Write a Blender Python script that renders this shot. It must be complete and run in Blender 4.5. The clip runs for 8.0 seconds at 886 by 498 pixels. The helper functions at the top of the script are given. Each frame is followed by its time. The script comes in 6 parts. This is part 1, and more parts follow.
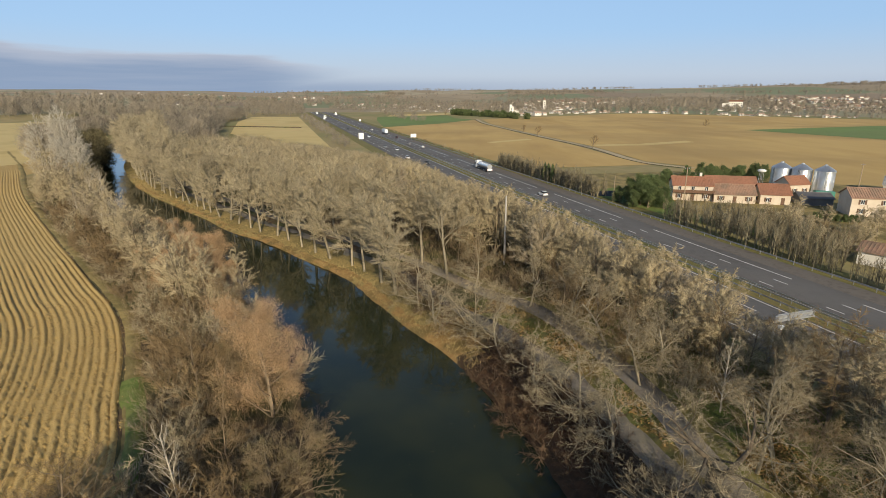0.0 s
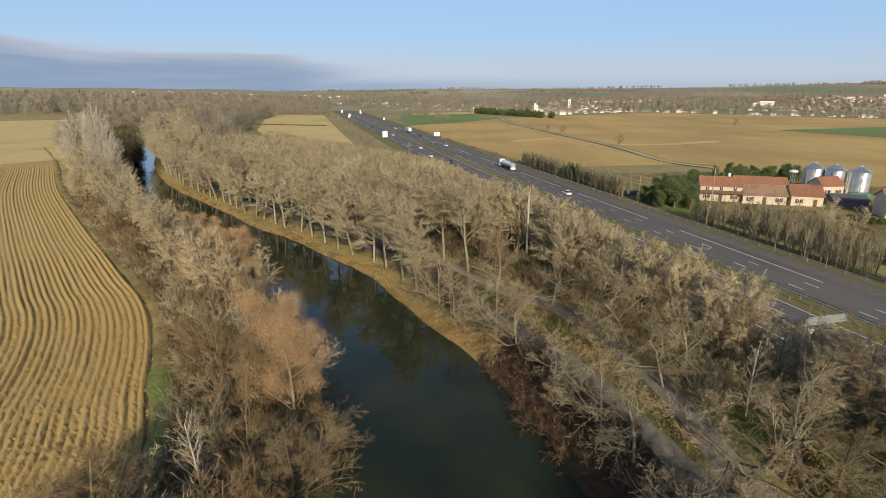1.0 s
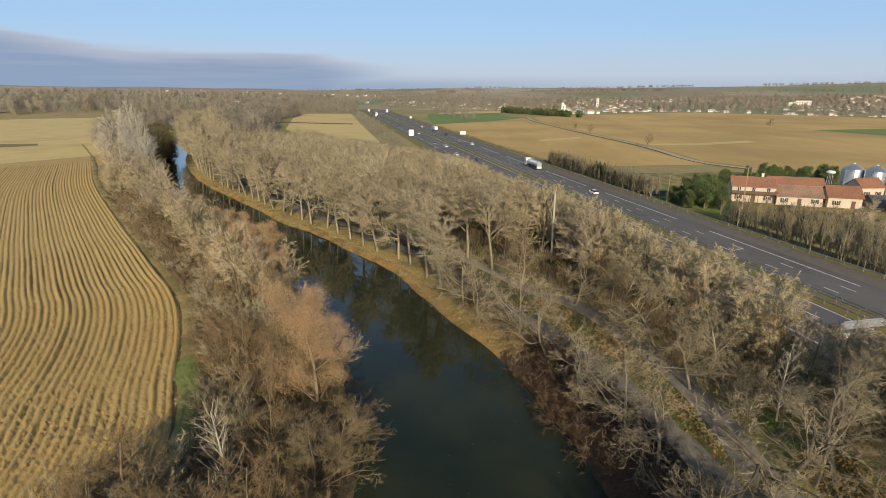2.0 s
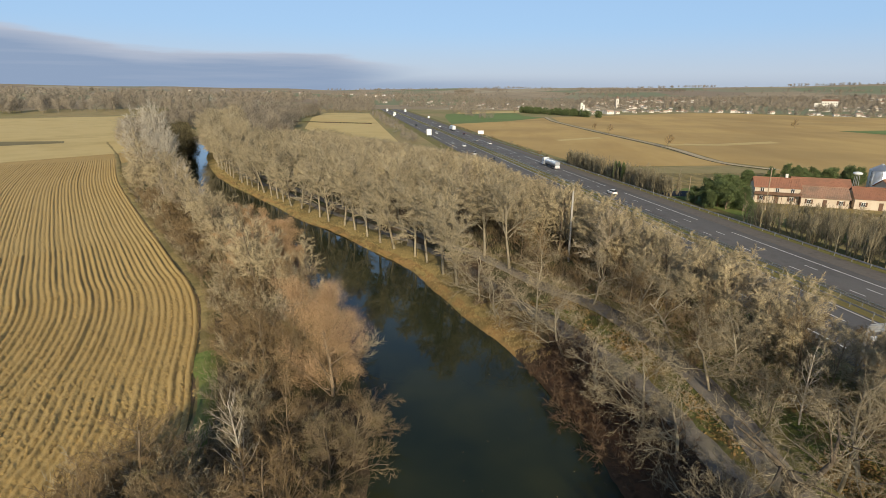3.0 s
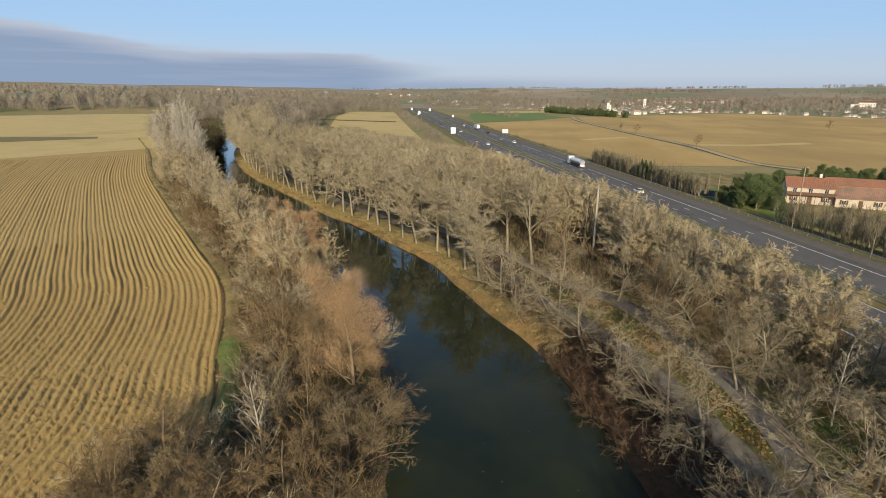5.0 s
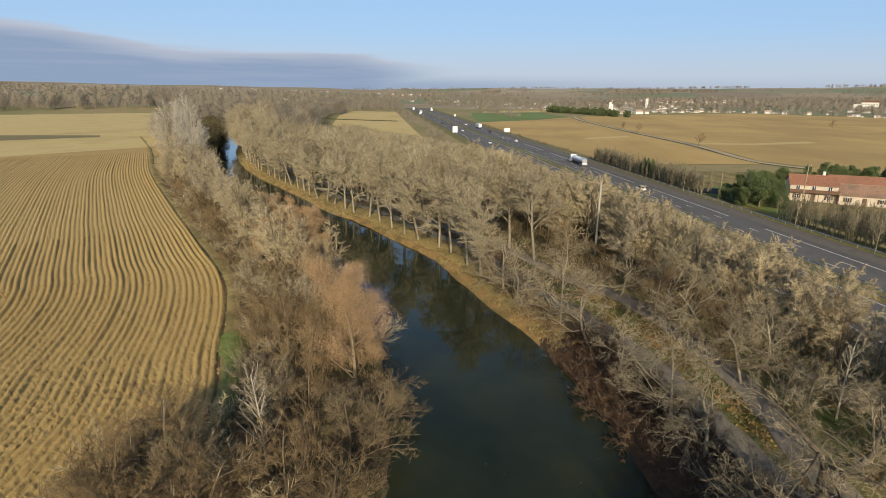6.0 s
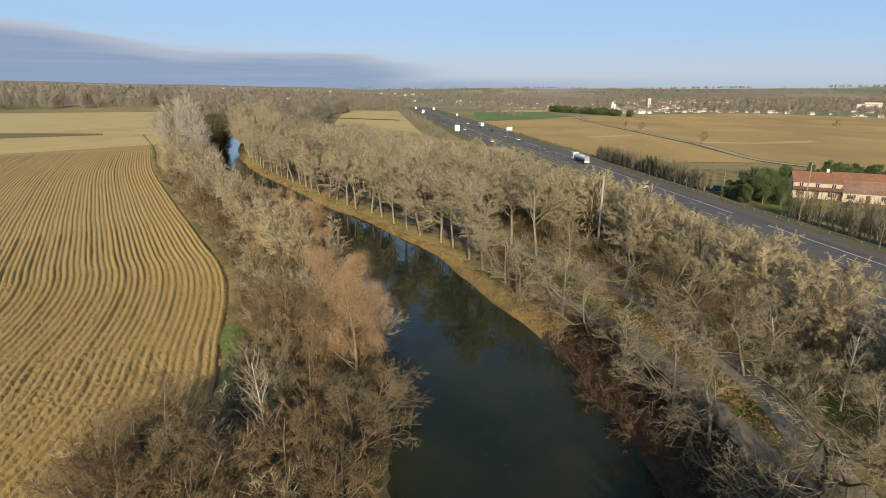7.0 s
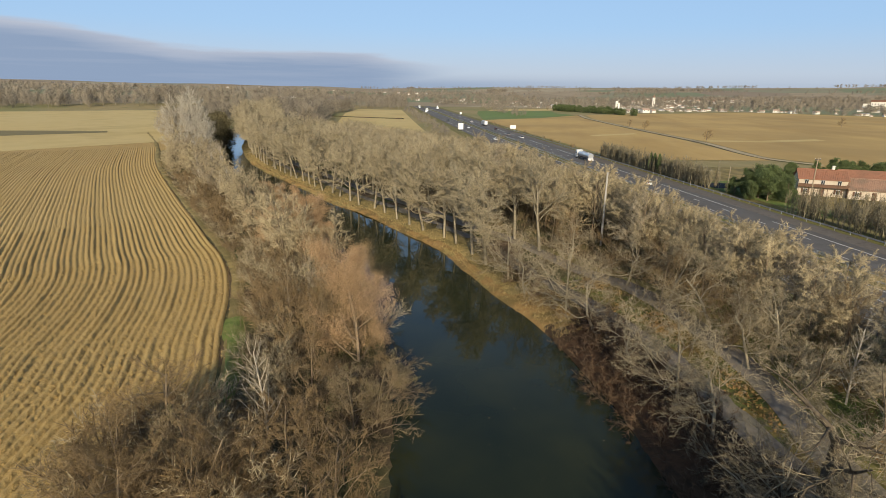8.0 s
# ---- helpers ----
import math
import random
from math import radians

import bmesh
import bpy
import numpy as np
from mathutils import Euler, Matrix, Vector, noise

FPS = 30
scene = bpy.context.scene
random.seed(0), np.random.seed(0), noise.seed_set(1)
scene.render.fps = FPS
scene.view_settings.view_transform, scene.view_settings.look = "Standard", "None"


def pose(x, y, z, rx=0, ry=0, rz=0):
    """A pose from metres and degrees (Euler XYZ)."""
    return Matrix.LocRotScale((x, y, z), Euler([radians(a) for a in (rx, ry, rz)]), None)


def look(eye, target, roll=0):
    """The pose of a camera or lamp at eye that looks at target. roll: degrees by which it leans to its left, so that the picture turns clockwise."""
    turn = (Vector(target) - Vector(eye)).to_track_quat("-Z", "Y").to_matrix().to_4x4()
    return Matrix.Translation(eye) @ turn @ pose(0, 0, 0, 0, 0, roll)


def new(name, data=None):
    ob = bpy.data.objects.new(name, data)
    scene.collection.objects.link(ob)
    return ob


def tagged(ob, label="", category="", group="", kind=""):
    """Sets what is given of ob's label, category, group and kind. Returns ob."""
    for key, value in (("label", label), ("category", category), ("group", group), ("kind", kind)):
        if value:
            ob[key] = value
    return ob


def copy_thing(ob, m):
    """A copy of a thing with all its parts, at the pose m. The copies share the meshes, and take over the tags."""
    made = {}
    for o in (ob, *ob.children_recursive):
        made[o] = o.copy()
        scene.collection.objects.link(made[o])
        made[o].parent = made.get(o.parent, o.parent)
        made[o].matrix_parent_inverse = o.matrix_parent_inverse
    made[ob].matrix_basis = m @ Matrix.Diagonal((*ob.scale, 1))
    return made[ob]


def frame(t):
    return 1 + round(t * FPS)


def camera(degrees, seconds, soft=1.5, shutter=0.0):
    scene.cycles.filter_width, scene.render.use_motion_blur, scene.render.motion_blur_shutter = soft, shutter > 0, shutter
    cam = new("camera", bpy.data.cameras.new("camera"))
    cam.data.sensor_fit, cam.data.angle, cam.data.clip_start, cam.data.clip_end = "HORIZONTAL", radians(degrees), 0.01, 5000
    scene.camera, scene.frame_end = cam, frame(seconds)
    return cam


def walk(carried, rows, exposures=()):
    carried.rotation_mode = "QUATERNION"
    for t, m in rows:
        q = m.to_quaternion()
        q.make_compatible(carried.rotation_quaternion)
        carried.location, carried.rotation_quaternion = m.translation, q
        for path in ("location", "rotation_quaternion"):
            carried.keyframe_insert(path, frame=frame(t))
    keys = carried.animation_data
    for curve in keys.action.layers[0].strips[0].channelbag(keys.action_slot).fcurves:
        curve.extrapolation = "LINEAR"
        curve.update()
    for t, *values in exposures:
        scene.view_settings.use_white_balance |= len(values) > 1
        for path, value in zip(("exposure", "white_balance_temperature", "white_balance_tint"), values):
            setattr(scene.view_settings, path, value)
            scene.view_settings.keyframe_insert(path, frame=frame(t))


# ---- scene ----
cam = camera(79.0, 8.0, soft=0.85)
walk(cam, [
    (0.0, look((-0.184, -0.190, 34.936), (-0.201, 1.943, 34.317), 0.00)),
    (0.5, look((-0.123, -0.218, 34.817), (-0.180, 1.913, 34.196), 0.00)),
    (1.0, look((-0.130, -0.255, 34.706), (-0.238, 1.873, 34.083), 0.08)),
    (1.5, look((-0.079, -0.300, 34.524), (-0.242, 1.824, 33.899), 0.10)),
    (3.0, look((-0.078, -0.250, 33.837), (-0.355, 1.863, 33.211), 0.22)),
    (3.5, look((-0.089, -0.251, 33.613), (-0.392, 1.857, 32.987), 0.27)),
    (4.0, look((-0.077, -0.246, 33.367), (-0.400, 1.858, 32.739), 0.32)),
    (4.5, look((-0.071, -0.284, 33.090), (-0.425, 1.816, 32.463), 0.40)),
    (6.0, look((-0.163, -0.240, 31.863), (-0.537, 1.857, 31.237), 0.48)),
    (6.5, look((-0.130, -0.274, 31.383), (-0.508, 1.823, 30.757), 0.50)),
    (7.0, look((-0.139, -0.323, 30.880), (-0.521, 1.773, 30.254), 0.54)),
    (7.5, look((-0.102, -0.309, 30.403), (-0.488, 1.786, 29.776), 0.58)),
    (8.0, look((-0.050, -0.335, 29.968), (-0.445, 1.757, 29.340), 0.62)),
])

# ---------------------------------------------------------------- sky and sun
SUN_TO = Vector((0.22, -0.975, 0.0)).normalized()      # the sun's bearing, behind the flight
SUN_ELEV = 22.0
scene.view_settings.exposure = 0.0


def make_world():
    w = bpy.data.worlds.new("winter_sky")
    scene.world = w
    w.use_nodes = True
    nt = w.node_tree
    nt.nodes.clear()
    N, L = nt.nodes.new, nt.links.new
    out, bg = N("ShaderNodeOutputWorld"), N("ShaderNodeBackground")
    sky = N("ShaderNodeTexSky")
    sky.sky_type = "NISHITA"
    sky.sun_disc = False
    sky.sun_elevation = radians(SUN_ELEV)
    sky.sun_rotation = math.atan2(SUN_TO.x, SUN_TO.y)
    sky.altitude = 200
    sky.air_density, sky.dust_density, sky.ozone_density = 1.0, 0.6, 1.5
    tc = N("ShaderNodeTexCoord")
    sep = N("ShaderNodeSeparateXYZ")
    L(tc.outputs["Generated"], sep.inputs[0])

    def m(op, a, b=None, c=None, clamp=False):
        n = N("ShaderNodeMath")
        n.operation, n.use_clamp = op, clamp
        for i, v in enumerate((a, b, c)):
            if v is None:
                continue
            if isinstance(v, (int, float)):
                n.inputs[i].default_value = v
            else:
                L(v, n.inputs[i])
        return n.outputs[0]

    x, y, z = sep.outputs
    az = m("ARCTAN2", x, y)                    # bearing, 0 straight ahead
    nz = N("ShaderNodeTexNoise")
    nz.inputs["Scale"].default_value = 3.0
    nz.inputs["Detail"].default_value = 6.0
    nz.inputs["Roughness"].default_value = 0.55
    mp = N("ShaderNodeMapping")
    mp.inputs["Scale"].default_value = (1.6, 1.6, 16.0)
    L(tc.outputs["Generated"], mp.inputs[0])
    L(mp.outputs[0], nz.inputs["Vector"])
    wob = m("MULTIPLY", m("SUBTRACT", nz.outputs["Fac"], 0.5), 0.030)

    def step(v, lo, hi, t0, t1):
        n = N("ShaderNodeMapRange")
        n.interpolation_type = "SMOOTHSTEP"
        L(v, n.inputs["Value"])
        n.inputs["From Min"].default_value, n.inputs["From Max"].default_value = lo, hi
        n.inputs["To Min"].default_value, n.inputs["To Max"].default_value = t0, t1
        return n.outputs[0]

    # upper rim of the cloud bank: high at the far left, level ahead, sinking towards the right
    top = m("ADD", m("ADD", step(az, -0.88, -0.60, 0.096, 0.065), step(az, -0.36, -0.12, 0.0, -0.022)), wob)
    body = N("ShaderNodeMapRange")
    body.interpolation_type = "SMOOTHSTEP"
    L(m("SUBTRACT", top, z), body.inputs["Value"])
    body.inputs["From Min"].default_value, body.inputs["From Max"].default_value = -0.002, 0.008
    side = N("ShaderNodeMapRange")
    side.interpolation_type = "SMOOTHSTEP"
    L(m("ADD", az, wob), side.inputs["Value"])
    side.inputs["From Min"].default_value, side.inputs["From Max"].default_value = -0.34, -0.12
    side.inputs["To Min"].default_value, side.inputs["To Max"].default_value = 1.0, 0.0
    low = m("MULTIPLY", step(z, 0.006, 0.034, 1.0, 0.0), step(az, -0.30, 0.25, 0.85, 0.34))
    fac = m("MAXIMUM", m("MULTIPLY", body.outputs[0], side.outputs[0], clamp=True), low)
    rim = N("ShaderNodeMapRange")
    L(m("SUBTRACT", top, z), rim.inputs["Value"])
    rim.inputs["From Min"].default_value, rim.inputs["From Max"].default_value = 0.0, 0.030
    cloud = N("ShaderNodeMix")
    cloud.data_type = "RGBA"
    st = N("ShaderNodeTexNoise")
    st.inputs["Scale"].default_value = 5.0
    st.inputs["Detail"].default_value = 5.0
    ms = N("ShaderNodeMapping")
    ms.inputs["Scale"].default_value = (1.0, 1.0, 26.0)
    L(tc.outputs["Generated"], ms.inputs[0])
    L(ms.outputs[0], st.inputs["Vector"])
    L(m("ADD", rim.outputs[0], m("MULTIPLY", m("SUBTRACT", st.outputs["Fac"], 0.5), 0.7), clamp=True), cloud.inputs["Factor"])
    cloud.inputs["A"].default_value = (4.6, 5.0, 5.9, 1)
    cloud.inputs["B"].default_value = (2.6, 3.4, 4.8, 1)
    # pale veil low over the horizon
    veil = N("ShaderNodeMapRange")
    veil.interpolation_type = "SMOOTHSTEP"
    L(z, veil.inputs["Value"])
    veil.inputs["From Min"].default_value, veil.inputs["From Max"].default_value = 0.0, 0.11
    veil.inputs["To Min"].default_value, veil.inputs["To Max"].default_value = 0.95, 0.0
    vmix = N("ShaderNodeMix")
    vmix.data_type = "RGBA"
    L(veil.outputs[0], vmix.inputs["Factor"])
    # clean blue above the veil
    high = N("ShaderNodeMapRange")
    high.interpolation_type = "SMOOTHSTEP"
    L(z, high.inputs["Value"])
    high.inputs["From Min"].default_value, high.inputs["From Max"].default_value = 0.15, 0.6
    high.inputs["To Min"].default_value, high.inputs["To Max"].default_value = 0.8, 0.0
    hmix = N("ShaderNodeMix")
    hmix.data_type = "RGBA"
    L(high.outputs[0], hmix.inputs["Factor"])
    L(sky.outputs[0], hmix.inputs["A"])
    hmix.inputs["B"].default_value = (3.3, 5.3, 8.2, 1)
    L(hmix.outputs["Result"], vmix.inputs["A"])
    vmix.inputs["B"].default_value = (5.0, 5.6, 6.4, 1)
    mix = N("ShaderNodeMix")
    mix.data_type = "RGBA"
    L(fac, mix.inputs["Factor"])
    L(vmix.outputs["Result"], mix.inputs["A"])
    L(cloud.outputs["Result"], mix.inputs["B"])
    L(mix.outputs["Result"], bg.inputs["Color"])
    bg.inputs["Strength"].default_value = 0.108
    L(bg.outputs[0], out.inputs[0])


make_world()
sun = new("sun", bpy.data.lights.new("sun", "SUN"))
sun.data.energy, sun.data.angle, sun.data.color = 5.0, radians(0.6), (1.0, 0.86, 0.63)
sun.matrix_world = look((0, 0, 60), Vector((0, 0, 60)) - (SUN_TO * math.cos(radians(SUN_ELEV)) + Vector((0, 0, math.sin(radians(SUN_ELEV))))))


# ---------------------------------------------------------------- materials
def material(name, colours, scale=1.0, rough=0.85, bump=0.0, bump_scale=None, detail=6.0, metal=0.0,
             island=0.0, obj=0.0, coarse=None, stretch=(1, 1, 1), coord="Object", spec=0.3, depth=0.1):
    """Noise between the colours at one scale, patches of the last pair at a coarser one."""
    mt = bpy.data.materials.new(name)
    mt.use_nodes = True
    nt = mt.node_tree
    N, L = nt.nodes.new, nt.links.new
    b = nt.nodes["Principled BSDF"]
    b.inputs["Roughness"].default_value = rough
    b.inputs["Metallic"].default_value = metal
    b.inputs["Specular IOR Level"].default_value = spec
    tc = N("ShaderNodeTexCoord")
    mp = N("ShaderNodeMapping")
    mp.inputs["Scale"].default_value = stretch
    L(tc.outputs[coord], mp.inputs[0])
    nz = N("ShaderNodeTexNoise")
    nz.inputs["Scale"].default_value = scale
    nz.inputs["Detail"].default_value = detail
    nz.inputs["Roughness"].default_value = 0.6
    L(mp.outputs[0], nz.inputs["Vector"])
    ramp = N("ShaderNodeValToRGB")
    el = ramp.color_ramp.elements
    k = len(colours)
    while len(el) < k:
        el.new(0.5)
    for i, c in enumerate(colours):
        el[i].position = 0.3 + 0.4 * i / max(1, k - 1)
        el[i].color = (*c, 1)
    L(nz.outputs["Fac"], ramp.inputs[0])
    col = ramp.outputs[0]
    if coarse:
        c2, s2, amount = coarse
        n2 = N("ShaderNodeTexNoise")
        n2.inputs["Scale"].default_value = s2
        n2.inputs["Detail"].default_value = 4.0
        L(tc.outputs[coord], n2.inputs["Vector"])
        mr = N("ShaderNodeMapRange")
        mr.inputs["From Min"].default_value, mr.inputs["From Max"].default_value = 0.42, 0.62
        mr.inputs["To Max"].default_value = amount
        L(n2.outputs["Fac"], mr.inputs["Value"])
        mx = N("ShaderNodeMix")
        mx.data_type = "RGBA"
        L(mr.outputs[0], mx.inputs["Factor"])
        L(col, mx.inputs["A"])
        mx.inputs["B"].default_value = (*c2, 1)
        col = mx.outputs["Result"]
    if island or obj:
        val = None
        for amount, node, sock in ((island, "ShaderNodeNewGeometry", "Random Per Island"), (obj, "ShaderNodeObjectInfo", "Random")):
            if not amount:
                continue
            g = N(node)
            mr = N("ShaderNodeMapRange")
            mr.inputs["To Min"].default_value, mr.inputs["To Max"].default_value = 1 - amount, 1 + amount
            L(g.outputs[sock], mr.inputs["Value"])
            if val is None:
                val = mr.outputs[0]
            else:
                mm = N("ShaderNodeMath")
                mm.operation = "MULTIPLY"
                L(val, mm.inputs[0]), L(mr.outputs[0], mm.inputs[1])
                val = mm.outputs[0]
        hs = N("ShaderNodeHueSaturation")
        L(val, hs.inputs["Value"])
        L(col, hs.inputs["Color"])
        col = hs.outputs[0]
    L(col, b.inputs["Base Color"])
    if bump:
        n3 = N("ShaderNodeTexNoise")
        n3.inputs["Scale"].default_value = bump_scale or scale * 3
        n3.inputs["Detail"].default_value = 5.0
        L(mp.outputs[0], n3.inputs["Vector"])
        bp = N("ShaderNodeBump")
        bp.inputs["Strength"].default_value = min(1.0, bump)
        bp.inputs["Distance"].default_value = depth
        L(n3.outputs["Fac"], bp.inputs["Height"])
        L(bp.outputs[0], b.inputs["Normal"])
    return mt


M = {}
M["meadow"] = material("meadow", [(0.28, 0.22, 0.10), (0.36, 0.28, 0.13), (0.24, 0.21, 0.09)], 0.05, 0.95, 0.4, 2.0, coarse=((0.20, 0.21, 0.075), 0.006, 0.7))
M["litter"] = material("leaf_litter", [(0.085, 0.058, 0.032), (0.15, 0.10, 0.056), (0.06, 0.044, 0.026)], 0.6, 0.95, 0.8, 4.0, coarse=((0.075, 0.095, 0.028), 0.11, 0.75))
# rusty brown bank, its colour lowered to stand in for tree shade
M["shade_bank"] = material("rusty_bank_shaded", [(0.075, 0.038, 0.02), (0.115, 0.06, 0.03), (0.05, 0.032, 0.018)], 0.7, 0.95, 1.0, 5.0, coarse=((0.045, 0.034, 0.02), 0.12, 0.7))
M["track"] = material("pale_track", [(0.42, 0.34, 0.21), (0.50, 0.41, 0.27)], 0.3, 0.95, 0.3, 4.0)
# darker soil colour that paints a cast shadow
M["shadow_soil"] = material("shadowed_soil", [(0.20, 0.165, 0.075), (0.25, 0.205, 0.095)], 0.1, 0.95, 0.3, 4.0)
# clay tiles with distance haze painted in as a paler colour
M["pale_roof"] = material("haze_paled_tiles", [(0.40, 0.27, 0.20), (0.48, 0.36, 0.29)], 0.5, 0.9, obj=0.2)
M["plough"] = material("ploughed_soil", [(0.28, 0.178, 0.062), (0.535, 0.374, 0.143), (0.42, 0.284, 0.106)], 4.2, 0.95, 1.0, 7.5, depth=0.10, coarse=((0.42, 0.285, 0.105), 0.03, 0.35))
M["far_soil"] = material("sown_soil", [(0.44, 0.282, 0.094), (0.54, 0.368, 0.135), (0.49, 0.322, 0.112)], 0.02, 0.95, 0.5, 1.2, coarse=((0.37, 0.25, 0.095), 0.010, 0.7), stretch=(1, 0.25, 1))
M["stubble"] = material("pale_stubble", [(0.52, 0.395, 0.16), (0.61, 0.475, 0.21), (0.47, 0.35, 0.14)], 0.02, 0.95, 0.4, 1.5, coarse=((0.58, 0.435, 0.18), 0.006, 0.6))
M["green"] = material("winter_wheat", [(0.14, 0.21, 0.055), (0.175, 0.245, 0.07), (0.15, 0.22, 0.058)], 0.03, 0.9, 0.4, 1.5, coarse=((0.16, 0.19, 0.07), 0.012, 0.5))
M["grass"] = material("verge_grass", [(0.14, 0.15, 0.04), (0.20, 0.18, 0.06), (0.10, 0.12, 0.03)], 0.5, 0.95, 0.8, 5.0, coarse=((0.22, 0.17, 0.07), 0.15, 0.6))
M["rust"] = material("rusty_grass", [(0.27, 0.155, 0.055), (0.36, 0.225, 0.085), (0.16, 0.10, 0.04)], 1.3, 0.95, 1.0, 5.0, coarse=((0.12, 0.095, 0.035), 0.25, 0.75))
M["glade"] = material("mossy_floor", [(0.085, 0.125, 0.028), (0.15, 0.115, 0.045), (0.27, 0.155, 0.05)], 0.30, 0.95, 0.8, 5.0, coarse=((0.075, 0.12, 0.024), 0.12, 0.55))
M["margin"] = material("margin_grass", [(0.13, 0.19, 0.042), (0.17, 0.22, 0.055), (0.105, 0.15, 0.034)], 0.8, 0.95, 0.8, 5.0, coarse=((0.22, 0.19, 0.07), 0.3, 0.5))
M["ivy"] = material("ivy_clad", [(0.085, 0.075, 0.035), (0.125, 0.105, 0.055), (0.06, 0.055, 0.025)], 0.5, 0.8, island=0.4, obj=0.2)
M["bank"] = material("dry_bank_grass", [(0.25, 0.185, 0.068), (0.35, 0.265, 0.105), (0.17, 0.135, 0.048)], 1.1, 0.95, 1.0, 5.0, coarse=((0.135, 0.115, 0.042), 0.22, 0.8))
M["path"] = material("gravel_path", [(0.195, 0.168, 0.138), (0.26, 0.225, 0.185), (0.16, 0.138, 0.112)], 0.7, 0.95, 0.5, 8.0, coarse=((0.16, 0.15, 0.10), 0.2, 0.6))
M["asphalt"] = material("asphalt", [(0.105, 0.098, 0.092), (0.14, 0.132, 0.125), (0.12, 0.112, 0.105)], 0.35, 0.85, 0.3, 12.0, stretch=(1, 1, 1), coarse=((0.165, 0.155, 0.145), 0.05, 0.6))
M["shoulder"] = material("shoulder_asphalt", [(0.13, 0.115, 0.10), (0.17, 0.15, 0.13), (0.115, 0.10, 0.09)], 0.5, 0.9, 0.3, 10.0)
M["paint"] = material("road_paint", [(0.62, 0.61, 0.58), (0.75, 0.74, 0.71)], 1.5, 0.7, coarse=((0.42, 0.41, 0.39), 0.8, 0.5))
M["rail"] = material("galvanised_steel", [(0.42, 0.43, 0.44), (0.52, 0.53, 0.54)], 1.0, 0.45, metal=0.6, coarse=((0.30, 0.27, 0.23), 0.5, 0.4))
M["concrete"] = material("concrete", [(0.40, 0.38, 0.34), (0.50, 0.475, 0.43)], 0.8, 0.9, 0.3, 10, coarse=((0.30, 0.28, 0.25), 0.4, 0.5))
M["pole_wood"] = material("pole_wood", [(0.33, 0.25, 0.17), (0.42, 0.33, 0.23)], 2.0, 0.85, 0.4, 10, stretch=(1, 1, 0.1))
M["plane_bark"] = material("plane_bark", [(0.17, 0.14, 0.095), (0.34, 0.295, 0.21), (0.12, 0.10, 0.07)], 1.6, 0.9, 0.5, 6, obj=0.14)
M["bark"] = material("grey_bark", [(0.16, 0.118, 0.074), (0.24, 0.185, 0.122), (0.115, 0.087, 0.056)], 1.5, 0.9, 0.5, 8, obj=0.18)
M["dark_bark"] = material("dark_bark", [(0.085, 0.066, 0.045), (0.14, 0.11, 0.075), (0.06, 0.046, 0.032)], 1.5, 0.9, 0.6, 8)
M["dark_twig"] = material("bramble_stems", [(0.105, 0.066, 0.038), (0.155, 0.10, 0.06), (0.075, 0.048, 0.03)], 0.4, 0.9, island=0.35, obj=0.2)
M["birch_bark"] = material("pale_bark", [(0.37, 0.32, 0.25), (0.48, 0.43, 0.35), (0.22, 0.185, 0.14)], 1.5, 0.85, 0.3, 8, obj=0.1)
M["twig"] = material("bare_twigs", [(0.335, 0.272, 0.163), (0.445, 0.37, 0.232), (0.255, 0.203, 0.117)], 0.35, 0.9, island=0.3, obj=0.16)
M["plane_twig"] = material("plane_twigs", [(0.298, 0.248, 0.155), (0.41, 0.348, 0.228), (0.216, 0.175, 0.106)], 0.35, 0.9, island=0.3, obj=0.14)
M["plane_spray"] = material("plane_sprays", [(0.25, 0.202, 0.125), (0.35, 0.29, 0.187), (0.175, 0.138, 0.085)], 0.35, 0.9, island=0.35, obj=0.2)
M["red_twig"] = material("ruddy_twigs", [(0.185, 0.126, 0.060), (0.255, 0.178, 0.090), (0.138, 0.094, 0.045)], 0.35, 0.9, island=0.3, obj=0.18)
M["poplar_twig"] = material("poplar_twigs", [(0.36, 0.32, 0.25), (0.46, 0.42, 0.34), (0.29, 0.255, 0.195)], 0.3, 0.9, island=0.2, obj=0.12)
M["grey_twig"] = material("grey_twigs", [(0.29, 0.235, 0.155), (0.37, 0.31, 0.215), (0.23, 0.185, 0.12)], 0.35, 0.9, island=0.2, obj=0.12)
M["russet"] = material("russet_leaves", [(0.40, 0.25, 0.132), (0.50, 0.335, 0.185), (0.32, 0.195, 0.10)], 0.4, 0.8, island=0.16, obj=0.1)
M["evergreen"] = material("evergreen_leaves", [(0.085, 0.118, 0.042), (0.13, 0.165, 0.062), (0.06, 0.084, 0.03)], 0.5, 0.7, island=0.4, obj=0.2)
M["brush"] = material("bramble", [(0.20, 0.145, 0.08), (0.28, 0.21, 0.12), (0.165, 0.145, 0.055)], 0.4, 0.95, island=0.35)
M["dry_grass"] = material("dry_grass_blades", [(0.36, 0.26, 0.10), (0.45, 0.34, 0.15), (0.26, 0.17, 0.07)], 0.15, 0.95, island=0.3)
M["far_wood"] = material("far_wood", [(0.22, 0.185, 0.138), (0.29, 0.25, 0.19), (0.18, 0.15, 0.11)], 0.03, 0.95, island=0.25)
M["roof"] = material("clay_tiles", [(0.255, 0.115, 0.068), (0.32, 0.155, 0.097), (0.21, 0.094, 0.056)], 1.2, 0.9, 0.5, 6, stretch=(1, 1, 1), obj=0.15, coarse=((0.21, 0.12, 0.08), 0.25, 0.5))
